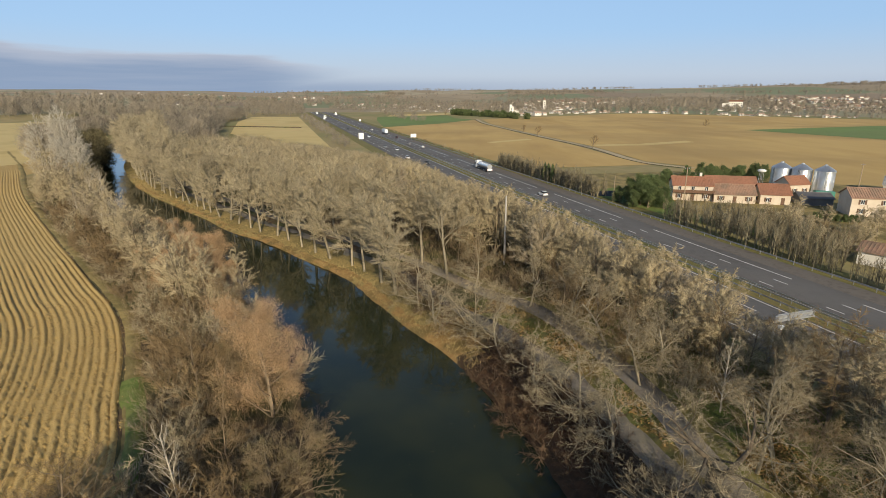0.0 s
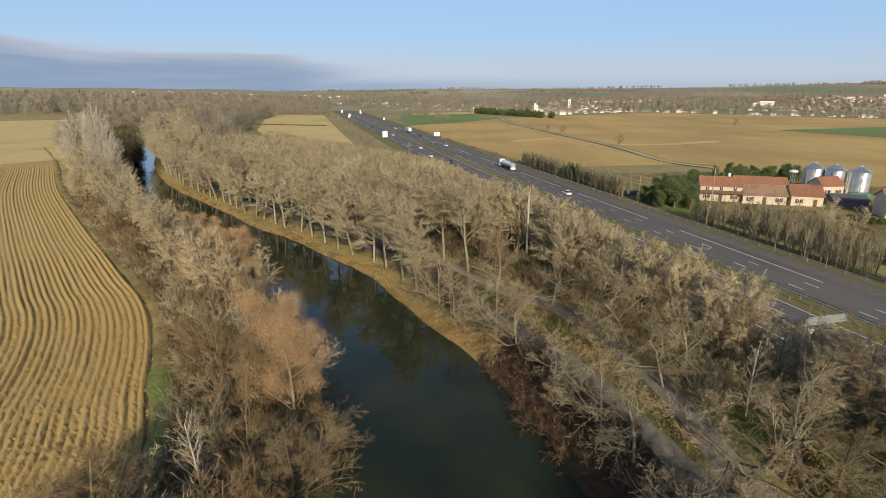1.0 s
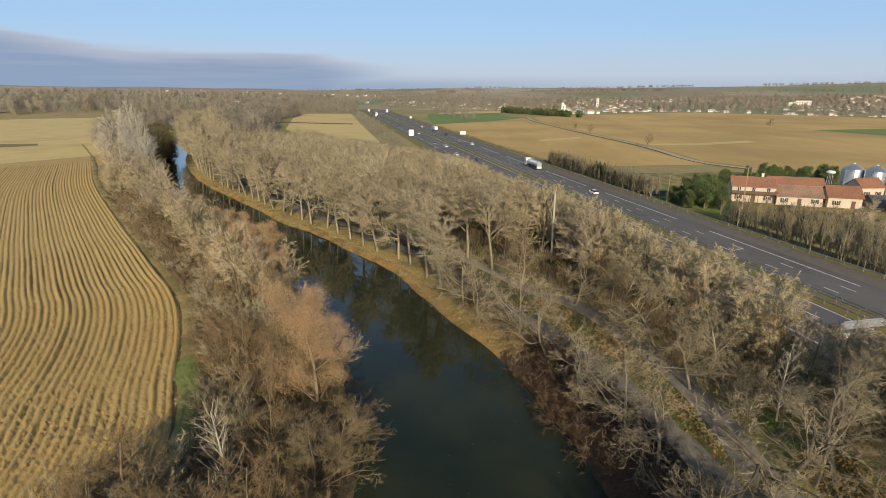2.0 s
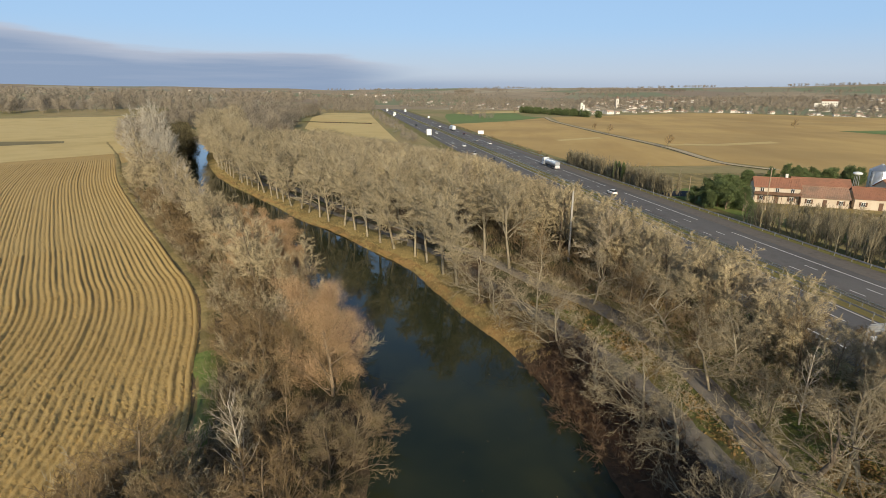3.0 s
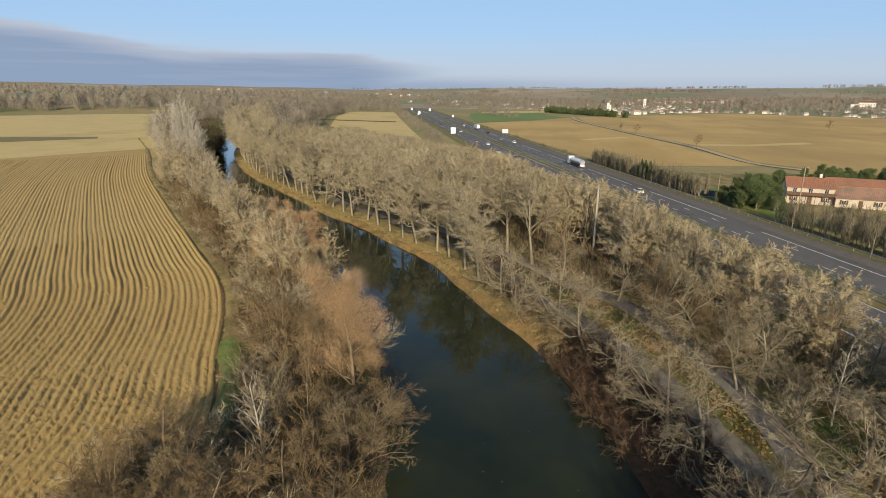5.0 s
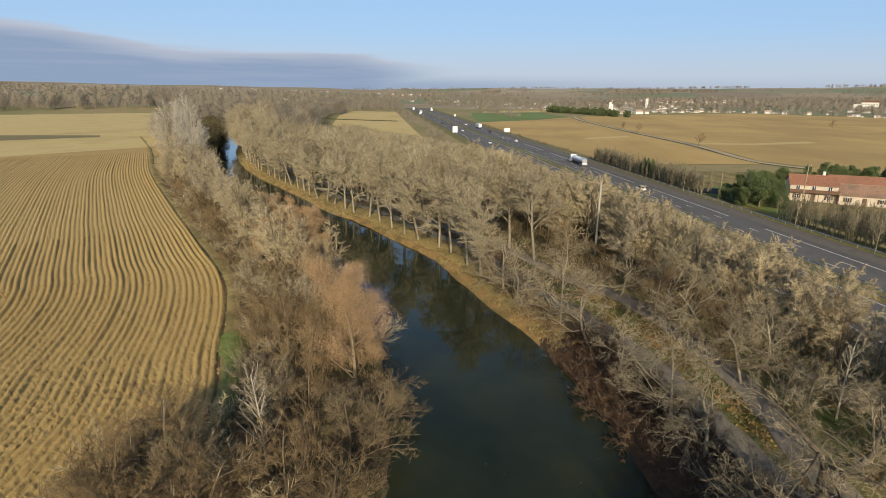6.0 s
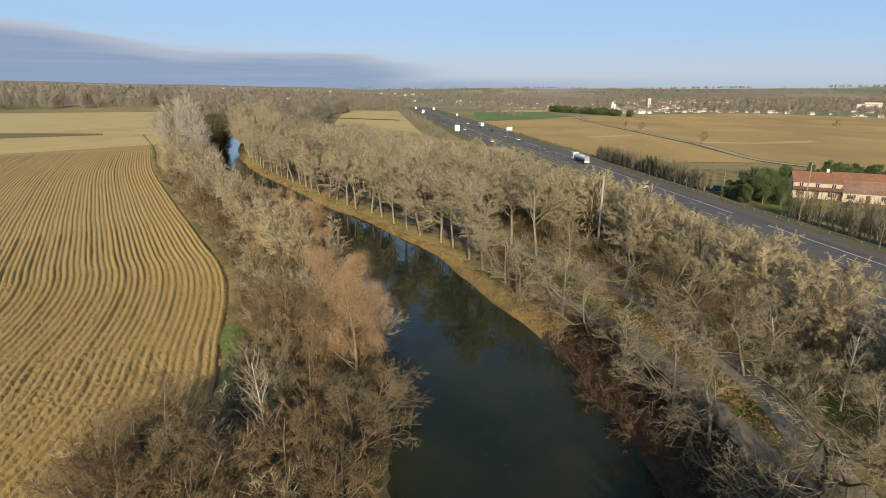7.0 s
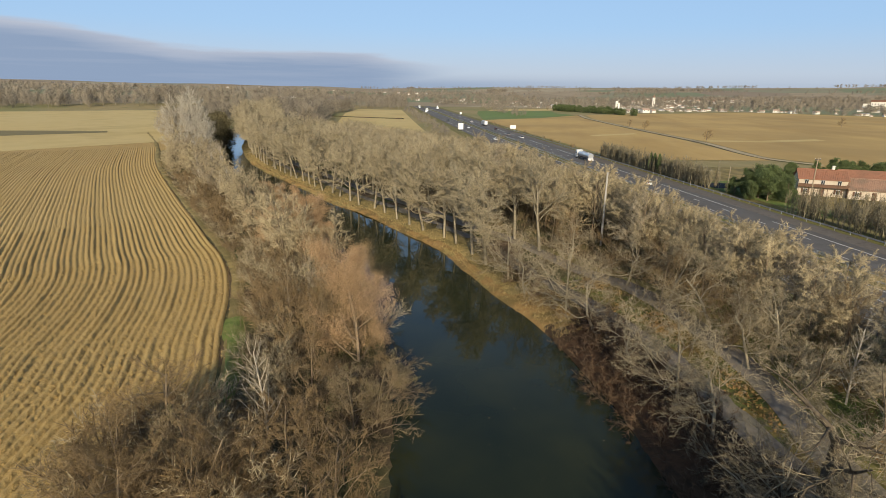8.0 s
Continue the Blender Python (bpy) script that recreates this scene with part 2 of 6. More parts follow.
M["old_roof"] = material("old_clay_tiles", [(0.29, 0.165, 0.108), (0.36, 0.225, 0.155), (0.23, 0.14, 0.095)], 1.4, 0.9, 0.5, 6, obj=0.2, coarse=((0.18, 0.14, 0.105), 0.3, 0.6))
M["render_wall"] = material("cream_render", [(0.58, 0.49, 0.38), (0.67, 0.58, 0.47)], 0.7, 0.9, 0.2, 8, obj=0.10, coarse=((0.50, 0.39, 0.28), 0.3, 0.4))
M["white_wall"] = material("white_wall", [(0.66, 0.62, 0.55), (0.75, 0.72, 0.66)], 0.4, 0.9, 0.1, 8, obj=0.14, coarse=((0.55, 0.50, 0.43), 0.2, 0.4))
M["shutter"] = material("brown_wood", [(0.12, 0.07, 0.045), (0.17, 0.10, 0.065)], 1.5, 0.8)
M["glass_dark"] = material("window_glass", [(0.03, 0.035, 0.04), (0.05, 0.055, 0.06)], 0.5, 0.15, spec=0.5)
M["silo"] = material("corrugated_steel", [(0.62, 0.64, 0.66), (0.72, 0.74, 0.76)], 0.6, 0.38, metal=0.85, coarse=((0.50, 0.51, 0.52), 0.25, 0.4))
M["dark_roof"] = material("dark_sheet_roof", [(0.10, 0.10, 0.11), (0.15, 0.15, 0.155)], 0.6, 0.6, coarse=((0.19, 0.18, 0.17), 0.2, 0.5))
M["fibre_roof"] = material("fibre_cement", [(0.30, 0.30, 0.29), (0.38, 0.38, 0.37)], 0.6, 0.85, obj=0.1)
M["teal"] = material("green_container", [(0.05, 0.20, 0.15), (0.07, 0.25, 0.19)], 0.8, 0.5)
M["white_paint"] = material("white_paint", [(0.74, 0.74, 0.73), (0.80, 0.80, 0.79)], 0.6, 0.35, spec=0.5)
M["steel_tank"] = material("tank_steel", [(0.66, 0.67, 0.68), (0.76, 0.77, 0.78)], 0.5, 0.3, metal=0.7)
M["rubber"] = material("rubber", [(0.02, 0.02, 0.02), (0.03, 0.03, 0.03)], 3, 0.85)
M["dark_metal"] = material("dark_metal", [(0.05, 0.05, 0.055), (0.08, 0.08, 0.085)], 2, 0.5)
M["car_dark"] = material("dark_car_paint", [(0.025, 0.028, 0.035), (0.035, 0.038, 0.045)], 1, 0.3, spec=0.5)
M["car_grey"] = material("grey_car_paint", [(0.25, 0.26, 0.27), (0.30, 0.31, 0.32)], 1, 0.3, spec=0.5)
M["red_lamp"] = material("red_lens", [(0.35, 0.02, 0.02), (0.45, 0.03, 0.03)], 2, 0.3)
M["hedge"] = material("hedge_twigs", [(0.225, 0.188, 0.115), (0.31, 0.265, 0.17), (0.16, 0.138, 0.075)], 0.4, 0.95, island=0.4, obj=0.2)


def hill_material():
    """Patchwork of small fields, hedged and ploughed, for the far land; distance haze is mixed into the colours."""
    mt = bpy.data.materials.new("far_fields_hazed")
    mt.use_nodes = True
    nt = mt.node_tree
    N, L = nt.nodes.new, nt.links.new
    b = nt.nodes["Principled BSDF"]
    b.inputs["Roughness"].default_value = 0.95
    tc = N("ShaderNodeTexCoord")
    vo = N("ShaderNodeTexVoronoi")
    vo.inputs["Scale"].default_value = 0.0042
    mp = N("ShaderNodeMapping")
    mp.inputs["Rotation"].default_value = (0, 0, 0.35)
    mp.inputs["Scale"].default_value = (1.0, 0.6, 0.0)
    L(tc.outputs["Object"], mp.inputs[0])
    L(mp.outputs[0], vo.inputs["Vector"])
    sp = N("ShaderNodeSeparateColor")
    L(vo.outputs["Color"], sp.inputs[0])
    r = N("ShaderNodeValToRGB")
    r.color_ramp.interpolation = "CONSTANT"
    el = r.color_ramp.elements
    # field colours, paled and greyed to paint the haze of distance
    cols = [(0.0, (0.33, 0.26, 0.16)), (0.22, (0.27, 0.26, 0.155)), (0.40, (0.38, 0.295, 0.185)), (0.62, (0.20, 0.235, 0.12)), (0.74, (0.29, 0.22, 0.145)), (0.86, (0.42, 0.35, 0.23))]
    while len(el) < len(cols):
        el.new(0.5)
    for e, (p, c) in zip(el, cols):
        e.position, e.color = p, (*c, 1)
    L(sp.outputs[0], r.inputs[0])
    nz = N("ShaderNodeTexNoise")
    nz.inputs["Scale"].default_value = 0.02
    L(tc.outputs["Object"], nz.inputs["Vector"])
    mx = N("ShaderNodeMix")
    mx.data_type = "RGBA"
    mr = N("ShaderNodeMapRange")
    mr.inputs["From Min"].default_value, mr.inputs["From Max"].default_value = 0.4, 0.75
    mr.inputs["To Max"].default_value = 0.6
    L(nz.outputs["Fac"], mr.inputs["Value"])
    L(mr.outputs[0], mx.inputs["Factor"])
    L(r.outputs[0], mx.inputs["A"])
    mx.inputs["B"].default_value = (0.24, 0.19, 0.12, 1)
    L(mx.outputs["Result"], b.inputs["Base Color"])
    return mt


M["hills"] = hill_material()


def water_material():
    mt = bpy.data.materials.new("canal_water")
    mt.use_nodes = True
    nt = mt.node_tree
    N, L = nt.nodes.new, nt.links.new
    b = nt.nodes["Principled BSDF"]
    tc = N("ShaderNodeTexCoord")
    nz = N("ShaderNodeTexNoise")
    nz.inputs["Scale"].default_value = 0.07
    nz.inputs["Detail"].default_value = 3
    L(tc.outputs["Object"], nz.inputs["Vector"])
    r = N("ShaderNodeValToRGB")
    r.color_ramp.elements[0].position, r.color_ramp.elements[0].color = 0.35, (0.012, 0.019, 0.012, 1)
    r.color_ramp.elements[1].position, r.color_ramp.elements[1].color = 0.70, (0.035, 0.039, 0.015, 1)
    L(nz.outputs["Fac"], r.inputs[0])
    L(r.outputs[0], b.inputs["Base Color"])
    b.inputs["Roughness"].default_value = 0.035
    b.inputs["IOR"].default_value = 1.33
    b.inputs["Specular IOR Level"].default_value = 0.5
    n2 = N("ShaderNodeTexNoise")
    n2.inputs["Scale"].default_value = 1.3
    n2.inputs["Detail"].default_value = 3
    L(tc.outputs["Object"], n2.inputs["Vector"])
    bp = N("ShaderNodeBump")
    bp.inputs["Strength"].default_value = 0.05
    bp.inputs["Distance"].default_value = 0.06
    L(n2.outputs["Fac"], bp.inputs["Height"])
    L(bp.outputs[0], b.inputs["Normal"])
    return mt


M["water"] = water_material()


# ---------------------------------------------------------------- mesh helpers
def mesh_of(name, verts, faces, mats, index=None, smooth=False):
    me = bpy.data.meshes.new(name)
    me.from_pydata([tuple(v) for v in verts], [], [tuple(f) for f in faces])
    for k in mats if isinstance(mats, (list, tuple)) else [mats]:
        me.materials.append(M[k])
    if index is not None:
        me.polygons.foreach_set("material_index", np.asarray(index, dtype=np.int32))
    if smooth:
        me.polygons.foreach_set("use_smooth", np.ones(len(me.polygons), dtype=bool))
    me.update()
    return me


def tri_mesh(name, verts, tris, mat):
    """A mesh of triangles straight from arrays."""
    verts, tris = np.asarray(verts, dtype=np.float32), np.asarray(tris, dtype=np.int32)
    me = bpy.data.meshes.new(name)
    me.vertices.add(len(verts))
    me.vertices.foreach_set("co", verts.ravel())
    me.loops.add(tris.size)
    me.loops.foreach_set("vertex_index", tris.ravel())
    me.polygons.add(len(tris))
    me.polygons.foreach_set("loop_start", np.arange(0, tris.size, 3, dtype=np.int32))
    me.materials.append(M[mat])
    me.update(calc_edges=True)
    me.validate()
    return me


def child(name, me, parent, label=""):
    ob = new(name, me)
    ob.parent = parent
    if label:
        tagged(ob, label)
    return ob


def part(name, bm, mat, parent, label="", smooth=False):
    """One bmesh as one mesh object under a thing or a part."""
    me = bpy.data.meshes.new(name)
    bmesh.ops.recalc_face_normals(bm, faces=bm.faces)
    if smooth:
        for f in bm.faces:
            f.smooth = True
    bm.to_mesh(me)
    bm.free()
    me.materials.append(M[mat])
    return child(name, me, parent, label)


def box_bm(size, at=(0, 0, 0), bevel=0.0, bm=None):
    """A box by its size and the middle of its base."""
    bm = bm or bmesh.new()
    r = bmesh.ops.create_cube(bm, size=1.0)
    vs = r["verts"]
    bmesh.ops.scale(bm, vec=size, verts=vs)
    bmesh.ops.translate(bm, vec=(at[0], at[1], at[2] + size[2] / 2), verts=vs)
    if bevel:
        es = list({e for v in vs for e in v.link_edges})
        bmesh.ops.bevel(bm, geom=es, offset=bevel, segments=2, profile=0.6, affect="EDGES")
    return bm


def rod_bm(p0, p1, r0, r1, n=8, bm=None):
    bm = bm or bmesh.new()
    p0, p1 = Vector(p0), Vector(p1)
    q = (p1 - p0).to_track_quat("Z", "Y")
    a = [bm.verts.new(p0 + q @ Vector((r0 * math.cos(2 * math.pi * i / n), r0 * math.sin(2 * math.pi * i / n), 0))) for i in range(n)]
    b = [bm.verts.new(p1 + q @ Vector((r1 * math.cos(2 * math.pi * i / n), r1 * math.sin(2 * math.pi * i / n), 0))) for i in range(n)]
    for i in range(n):
        bm.faces.new((a[i], a[(i + 1) % n], b[(i + 1) % n], b[i]))
    bm.faces.new(a[::-1]), bm.faces.new(b)
    return bm


def poly_bm(outline, z0, z1, bm=None):
    """A prism over a plan outline."""
    bm = bm or bmesh.new()
    lo = [bm.verts.new((x, y, z0)) for x, y in outline]
    hi = [bm.verts.new((x, y, z1)) for x, y in outline]
    n = len(lo)
    for i in range(n):
        bm.faces.new((lo[i], lo[(i + 1) % n], hi[(i + 1) % n], hi[i]))
    bm.faces.new(lo[::-1]), bm.faces.new(hi)
    return bm


def thing(name, at, label, category, group="", kind="", turn=0.0):
    e = new(name)
    e.matrix_basis = pose(*at, 0, 0, turn)
    return tagged(e, label, category, group, kind)


# ---------------------------------------------------------------- the plan
def spline(pts, step):
    """A smooth line through plan points, evenly sampled."""
    p = np.array(pts, dtype=float)
    p = np.vstack([2 * p[0] - p[1], p, 2 * p[-1] - p[-2]])
    out = []
    for i in range(1, len(p) - 2):
        for t in np.linspace(0, 1, 24, endpoint=False):
            a, b, c, d = p[i - 1:i + 3]
            out.append(0.5 * (2 * b + (c - a) * t + (2 * a - 5 * b + 4 * c - d) * t * t + (3 * b - a - 3 * c + d) * t ** 3))
    out.append(p[-2])
    out = np.array(out)
    s = np.concatenate([[0], np.cumsum(np.hypot(*np.diff(out, axis=0).T))])
    q = np.arange(0, s[-1], step)
    return np.stack([np.interp(q, s, out[:, 0]), np.interp(q, s, out[:, 1])], axis=1)


def normals(line):
    """Unit normals to the right of the way along the line."""
    t = np.gradient(line, axis=0)
    t /= np.hypot(*t.T)[:, None]
    return np.stack([t[:, 1], -t[:, 0]], axis=1)


CANAL_R = spline([(34, -160), (24, -80), (18.5, -10), (14.2, 25), (10.6, 40.5), (7.6, 51.0), (3.9, 59.5), (-0.9, 68.9), (-8.4, 79.6), (-18.6, 97.6), (-29.4, 109.4),
                  (-44.2, 125.2), (-57, 136.5), (-73.4, 154.2), (-89.5, 171.0), (-106.5, 189), (-125, 212), (-145, 241), (-164, 272), (-185, 312), (-207, 355), (-228, 402), (-248, 460), (-268, 530)], 1.5)
NR = normals(CANAL_R)
# the path draws nearer to the water past the first bend
PATH_W = np.interp(CANAL_R[:, 1], [50, 95], [10.6, 8.8])
# the second path parts from the first among the trees
CYCLE_W = np.interp(CANAL_R[:, 1], [30, 42, 51, 60, 71, 105], [13.6, 14.7, 16.7, 18.4, 19.5, 15.2])
WIDTH_Y, WIDTH_M = [50, 80, 185, 222], [22.4, 20.0, 20.0, 11.5]     # the canal narrows at the far bend
CANAL_L = CANAL_R - NR * np.interp(CANAL_R[:, 1], WIDTH_Y, WIDTH_M)[:, None]


def width_at(y):
    """Width of the canal near a plan point on its left bank."""
    return np.interp(np.asarray(y) + 12.0, WIDTH_Y, WIDTH_M)


FIELD = spline([(-12, -120), (-18, -40), (-24, 15), (-30.8, 40.9), (-38.2, 55.0), (-44, 66.0), (-51, 77.0), (-58, 85.7), (-65.5, 93.5), (-82, 111.5), (-101, 132), (-150.5, 187.5), (-208, 259), (-270, 330)], 1.5)
NF = normals(FIELD)
RD, RN = np.array((-0.298, 0.955)), np.array((0.955, 0.298))     # along and across the motorway


def road(u, v, z=2.0):
    p = RN * u + RD * v
    return (p[0], p[1], z)


def side_of(line, nrm, x, y):
    """Signed distance to the right of a line, for arrays of points."""
    x, y = np.atleast_1d(np.asarray(x, float)), np.atleast_1d(np.asarray(y, float))
    out = np.empty(x.shape)
    for i in range(0, len(x), 4000):
        dx = x[i:i + 4000, None] - line[None, :, 0]
        dy = y[i:i + 4000, None] - line[None, :, 1]
        d2 = dx * dx + dy * dy
        k = d2.argmin(axis=1)
        r = np.arange(len(k))
        out[i:i + 4000] = dx[r, k] * nrm[k, 0] + dy[r, k] * nrm[k, 1]
        far = d2[r, k] > 60 ** 2
        out[i:i + 4000][far] = np.sign(out[i:i + 4000][far]) * np.sqrt(d2[r, k][far])
    return out


def smooth(a, b, v):
    t = np.clip((v - a) / (b - a), 0, 1)
    return t * t * (3 - 2 * t)


RISE_AZ = [-180, -90, -60, -42, -30, -18, -10, -4, 3, 9, 16, 26, 35, 45, 60, 90, 180]
RISE_Z = [60, 50, 50, 46, 36, 32, 44, 44, 45, 48, 54, 62, 74, 100, 110, 100, 60]


def land(x, y):
    """Height of the land, for arrays of points; the canal's bed is cut in."""
    x, y = np.atleast_1d(np.asarray(x, float)), np.atleast_1d(np.asarray(y, float))
    r, az = np.hypot(x, y), np.degrees(np.arctan2(x, y))
    rise = np.interp(az, RISE_AZ, RISE_Z)
    roll = 5 * np.sin(x / 310 + 1.3) * np.sin(y / 420) + 3 * np.sin(x / 140 + y / 190)
    u = RN[0] * x + RN[1] * y
    flat = 0.45 + 1.55 * smooth(28, 52, u)
    z = flat + (rise + roll) * smooth(950, 3300, r) + 9 * smooth(820, 1150, r) * smooth(-14, -24, az)
    s = side_of(CANAL_R, NR, x, y)
    cut = smooth(7.0, 3.0, s) * smooth(-5.0, -2.5, s + width_at(y))
    near = (np.abs(s + 10) < 40)
    return np.where(near, z * (1 - cut) - 1.6 * cut, z)


def land1(x, y):
    return float(land([x], [y])[0])


# ---------------------------------------------------------------- ground, fields, canal
def grow(a, b, first, ratio):
    out, step = [a], first
    while out[-1] < b:
        out.append(out[-1] + step)
        step *= ratio
    return out


def build_ground():
    xs = np.array([-v for v in grow(230, 4700, 5, 1.13)][::-1] + list(np.arange(-227, 150, 3.0)) + grow(150, 4700, 5, 1.10))
    ys = np.array([-v for v in grow(60, 1500, 6, 1.3)][::-1] + list(np.arange(-57, 330, 3.0)) + grow(330, 4700, 5, 1.075))
    X, Y = np.meshgrid(xs, ys)
    Z = land(X.ravel(), Y.ravel())
    verts = np.stack([X.ravel(), Y.ravel(), Z], axis=1)
    nx, ny = len(xs), len(ys)
    i = (np.arange(ny - 1)[:, None] * nx + np.arange(nx - 1)[None, :]).ravel()
    tris = np.concatenate([np.stack([i, i + 1, i + nx + 1], 1), np.stack([i, i + nx + 1, i + nx], 1)])
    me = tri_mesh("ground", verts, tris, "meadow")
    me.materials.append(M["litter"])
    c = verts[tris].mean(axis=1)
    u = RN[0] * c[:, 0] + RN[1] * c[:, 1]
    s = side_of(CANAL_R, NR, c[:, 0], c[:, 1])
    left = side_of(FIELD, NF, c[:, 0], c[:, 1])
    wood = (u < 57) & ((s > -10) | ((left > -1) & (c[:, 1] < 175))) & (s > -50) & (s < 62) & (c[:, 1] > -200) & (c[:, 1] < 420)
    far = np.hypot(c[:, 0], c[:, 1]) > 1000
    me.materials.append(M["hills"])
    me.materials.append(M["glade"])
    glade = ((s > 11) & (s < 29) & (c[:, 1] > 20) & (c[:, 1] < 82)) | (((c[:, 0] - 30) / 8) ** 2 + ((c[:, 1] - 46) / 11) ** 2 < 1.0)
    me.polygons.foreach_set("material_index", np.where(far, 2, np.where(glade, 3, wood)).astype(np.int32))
    me.polygons.foreach_set("use_smooth", np.ones(len(tris), dtype=bool))
    tagged(new("ground", me), "winter meadow and leaf litter reaching the hills", "ground", kind="structure")


def sheet(name, outline, mat, label, z=2.0, dz=0.12):
    bm = bmesh.new()
    vs = [bm.verts.new((x, y, z + dz)) for x, y in outline]
    bm.faces.new(vs)
    bmesh.ops.triangulate(bm, faces=bm.faces)
    bmesh.ops.recalc_face_normals(bm, faces=bm.faces)
    me = bpy.data.meshes.new(name)
    bm.to_mesh(me)
    bm.free()
    me.materials.append(M[mat])
    if me.polygons[0].normal.z < 0:
        me.flip_normals()
    return tagged(new(name, me), label, "field", kind="structure")


def ribbon(name, line, nrm, profile, mat, label, category, wob=0.0, seed=0, drape=False):
    """A strip along a line: profile of (distance to the right, height); draped, it follows the rising land."""
    rng = np.random.default_rng(seed)
    n, k = len(line), len(profile)
    verts = np.empty((n, k, 3))
    for j, (w, z) in enumerate(profile):
        jit = np.convolve(rng.normal(0, 1, n + 6), np.ones(7) / 7, "valid") * wob
        verts[:, j, :2] = line + nrm * (w + jit)[:, None] if wob else line + nrm * w
        verts[:, j, 2] = z + (rng.normal(0, wob * 0.06, n) if wob else 0)
        if drape:
            verts[:, j, 2] += np.maximum(land(verts[:, j, 0], verts[:, j, 1]), 0.45) - 0.45
    i = (np.arange(n - 1)[:, None] * k + np.arange(k - 1)[None, :]).ravel()
    tris = np.concatenate([np.stack([i, i + 1, i + k + 1], 1), np.stack([i, i + k + 1, i + k], 1)])
    me = tri_mesh(name, verts.reshape(-1, 3), tris[:, ::-1], mat)
    me.update()
    if me.polygons[0].normal.z < 0:
        me.flip_normals()
    me.polygons.foreach_set("use_smooth", np.ones(len(tris), dtype=bool))
    return tagged(new(name, me), label, category, kind="structure")


def furrow_part(name, line, nrm, first, rows, seed, rough, lift=1.0):
    rng = np.random.default_rng(seed)
    gap = 0.92
    offs, high = np.array([0.0, 0.13, 0.27, 0.42, 0.58, 0.74]), np.array([0.0, 0.12, 0.21, 0.24, 0.20, 0.07])
    per = len(offs)
    jit = np.random.default_rng(3).normal(0, 0.04, 300)[first:first + rows]
    tall = np.random.default_rng(4).uniform(0.6, 1.35, 300)[first:first + rows]
    w = ((first + np.arange(rows))[:, None] * gap + offs[None, :] + jit[:, None]).ravel()
    ridge = (high[None, :] * tall[:, None]).ravel() * lift
    n, k = len(line), len(w)
    V = np.empty((n, k, 3))
    V[..., :2] = line[:, None, :] - nrm[:, None, :] * (w[None, :] + 0.3)[..., None]
    V[..., :2] += rng.normal(0, rough * 0.5, (n, k, 2))
    crest = np.where(ridge > 0.05, 1.0, 0.6)[None, :]
    # the ridges swell and sink along their way
    swell = rng.normal(0, 1, (n + 24, rows))
    swell = np.stack([np.convolve(swell[:, j], np.ones(25) / 5, "valid") for j in range(rows)], axis=1)
    swell = np.clip(1 + 0.20 * swell, 0.4, 1.5)
    V[..., 2] = 0.50 + ridge[None, :] * np.repeat(swell, per, axis=1) + rng.normal(0, rough, (n, k)) * crest
    i = (np.arange(n - 1)[:, None] * k + np.arange(k - 1)[None, :]).ravel()
    tris = np.concatenate([np.stack([i, i + 1, i + k + 1], 1), np.stack([i, i + k + 1, i + k], 1)])
    me = tri_mesh(name, V.reshape(-1, 3), tris, "plough")
    if np.mean([p.normal.z for p in me.polygons[:80]]) < 0:
        me.flip_normals()
    return me


def build_furrows():
    """The ploughed field: cloddy ridges that follow its edge."""
    ker = np.ones(31) / 31
    sm = np.stack([np.convolve(np.pad(NF[:, i], 15, mode="edge"), ker, "valid") for i in (0, 1)], axis=1)
    sm /= np.hypot(*sm.T)[:, None]
    near = np.where((FIELD[:, 1] > 8) & (FIELD[:, 1] < 112))[0]
    far = np.where((FIELD[:, 1] > 110) & (FIELD[:, 1] < 245))[0]
    q = np.arange(0, len(near) - 1, 0.24)
    fine = [np.stack([np.interp(q, np.arange(len(near)), a[near, i]) for i in (0, 1)], axis=1) for a in (FIELD, sm)]
    f = tagged(new("ploughed_field", furrow_part("ploughed_field", fine[0], fine[1], 0, 64, 5, 0.052, 1.0)), "dry ochre ploughed field with curving furrows", "field", kind="structure")
    child("outer_furrows", furrow_part("outer_furrows", fine[0], fine[1], 64, 66, 6, 0.045, 1.0), f)
    child("far_furrows", furrow_part("far_furrows", FIELD[far], sm[far], 0, 124, 7, 0.03, 0.6), f)


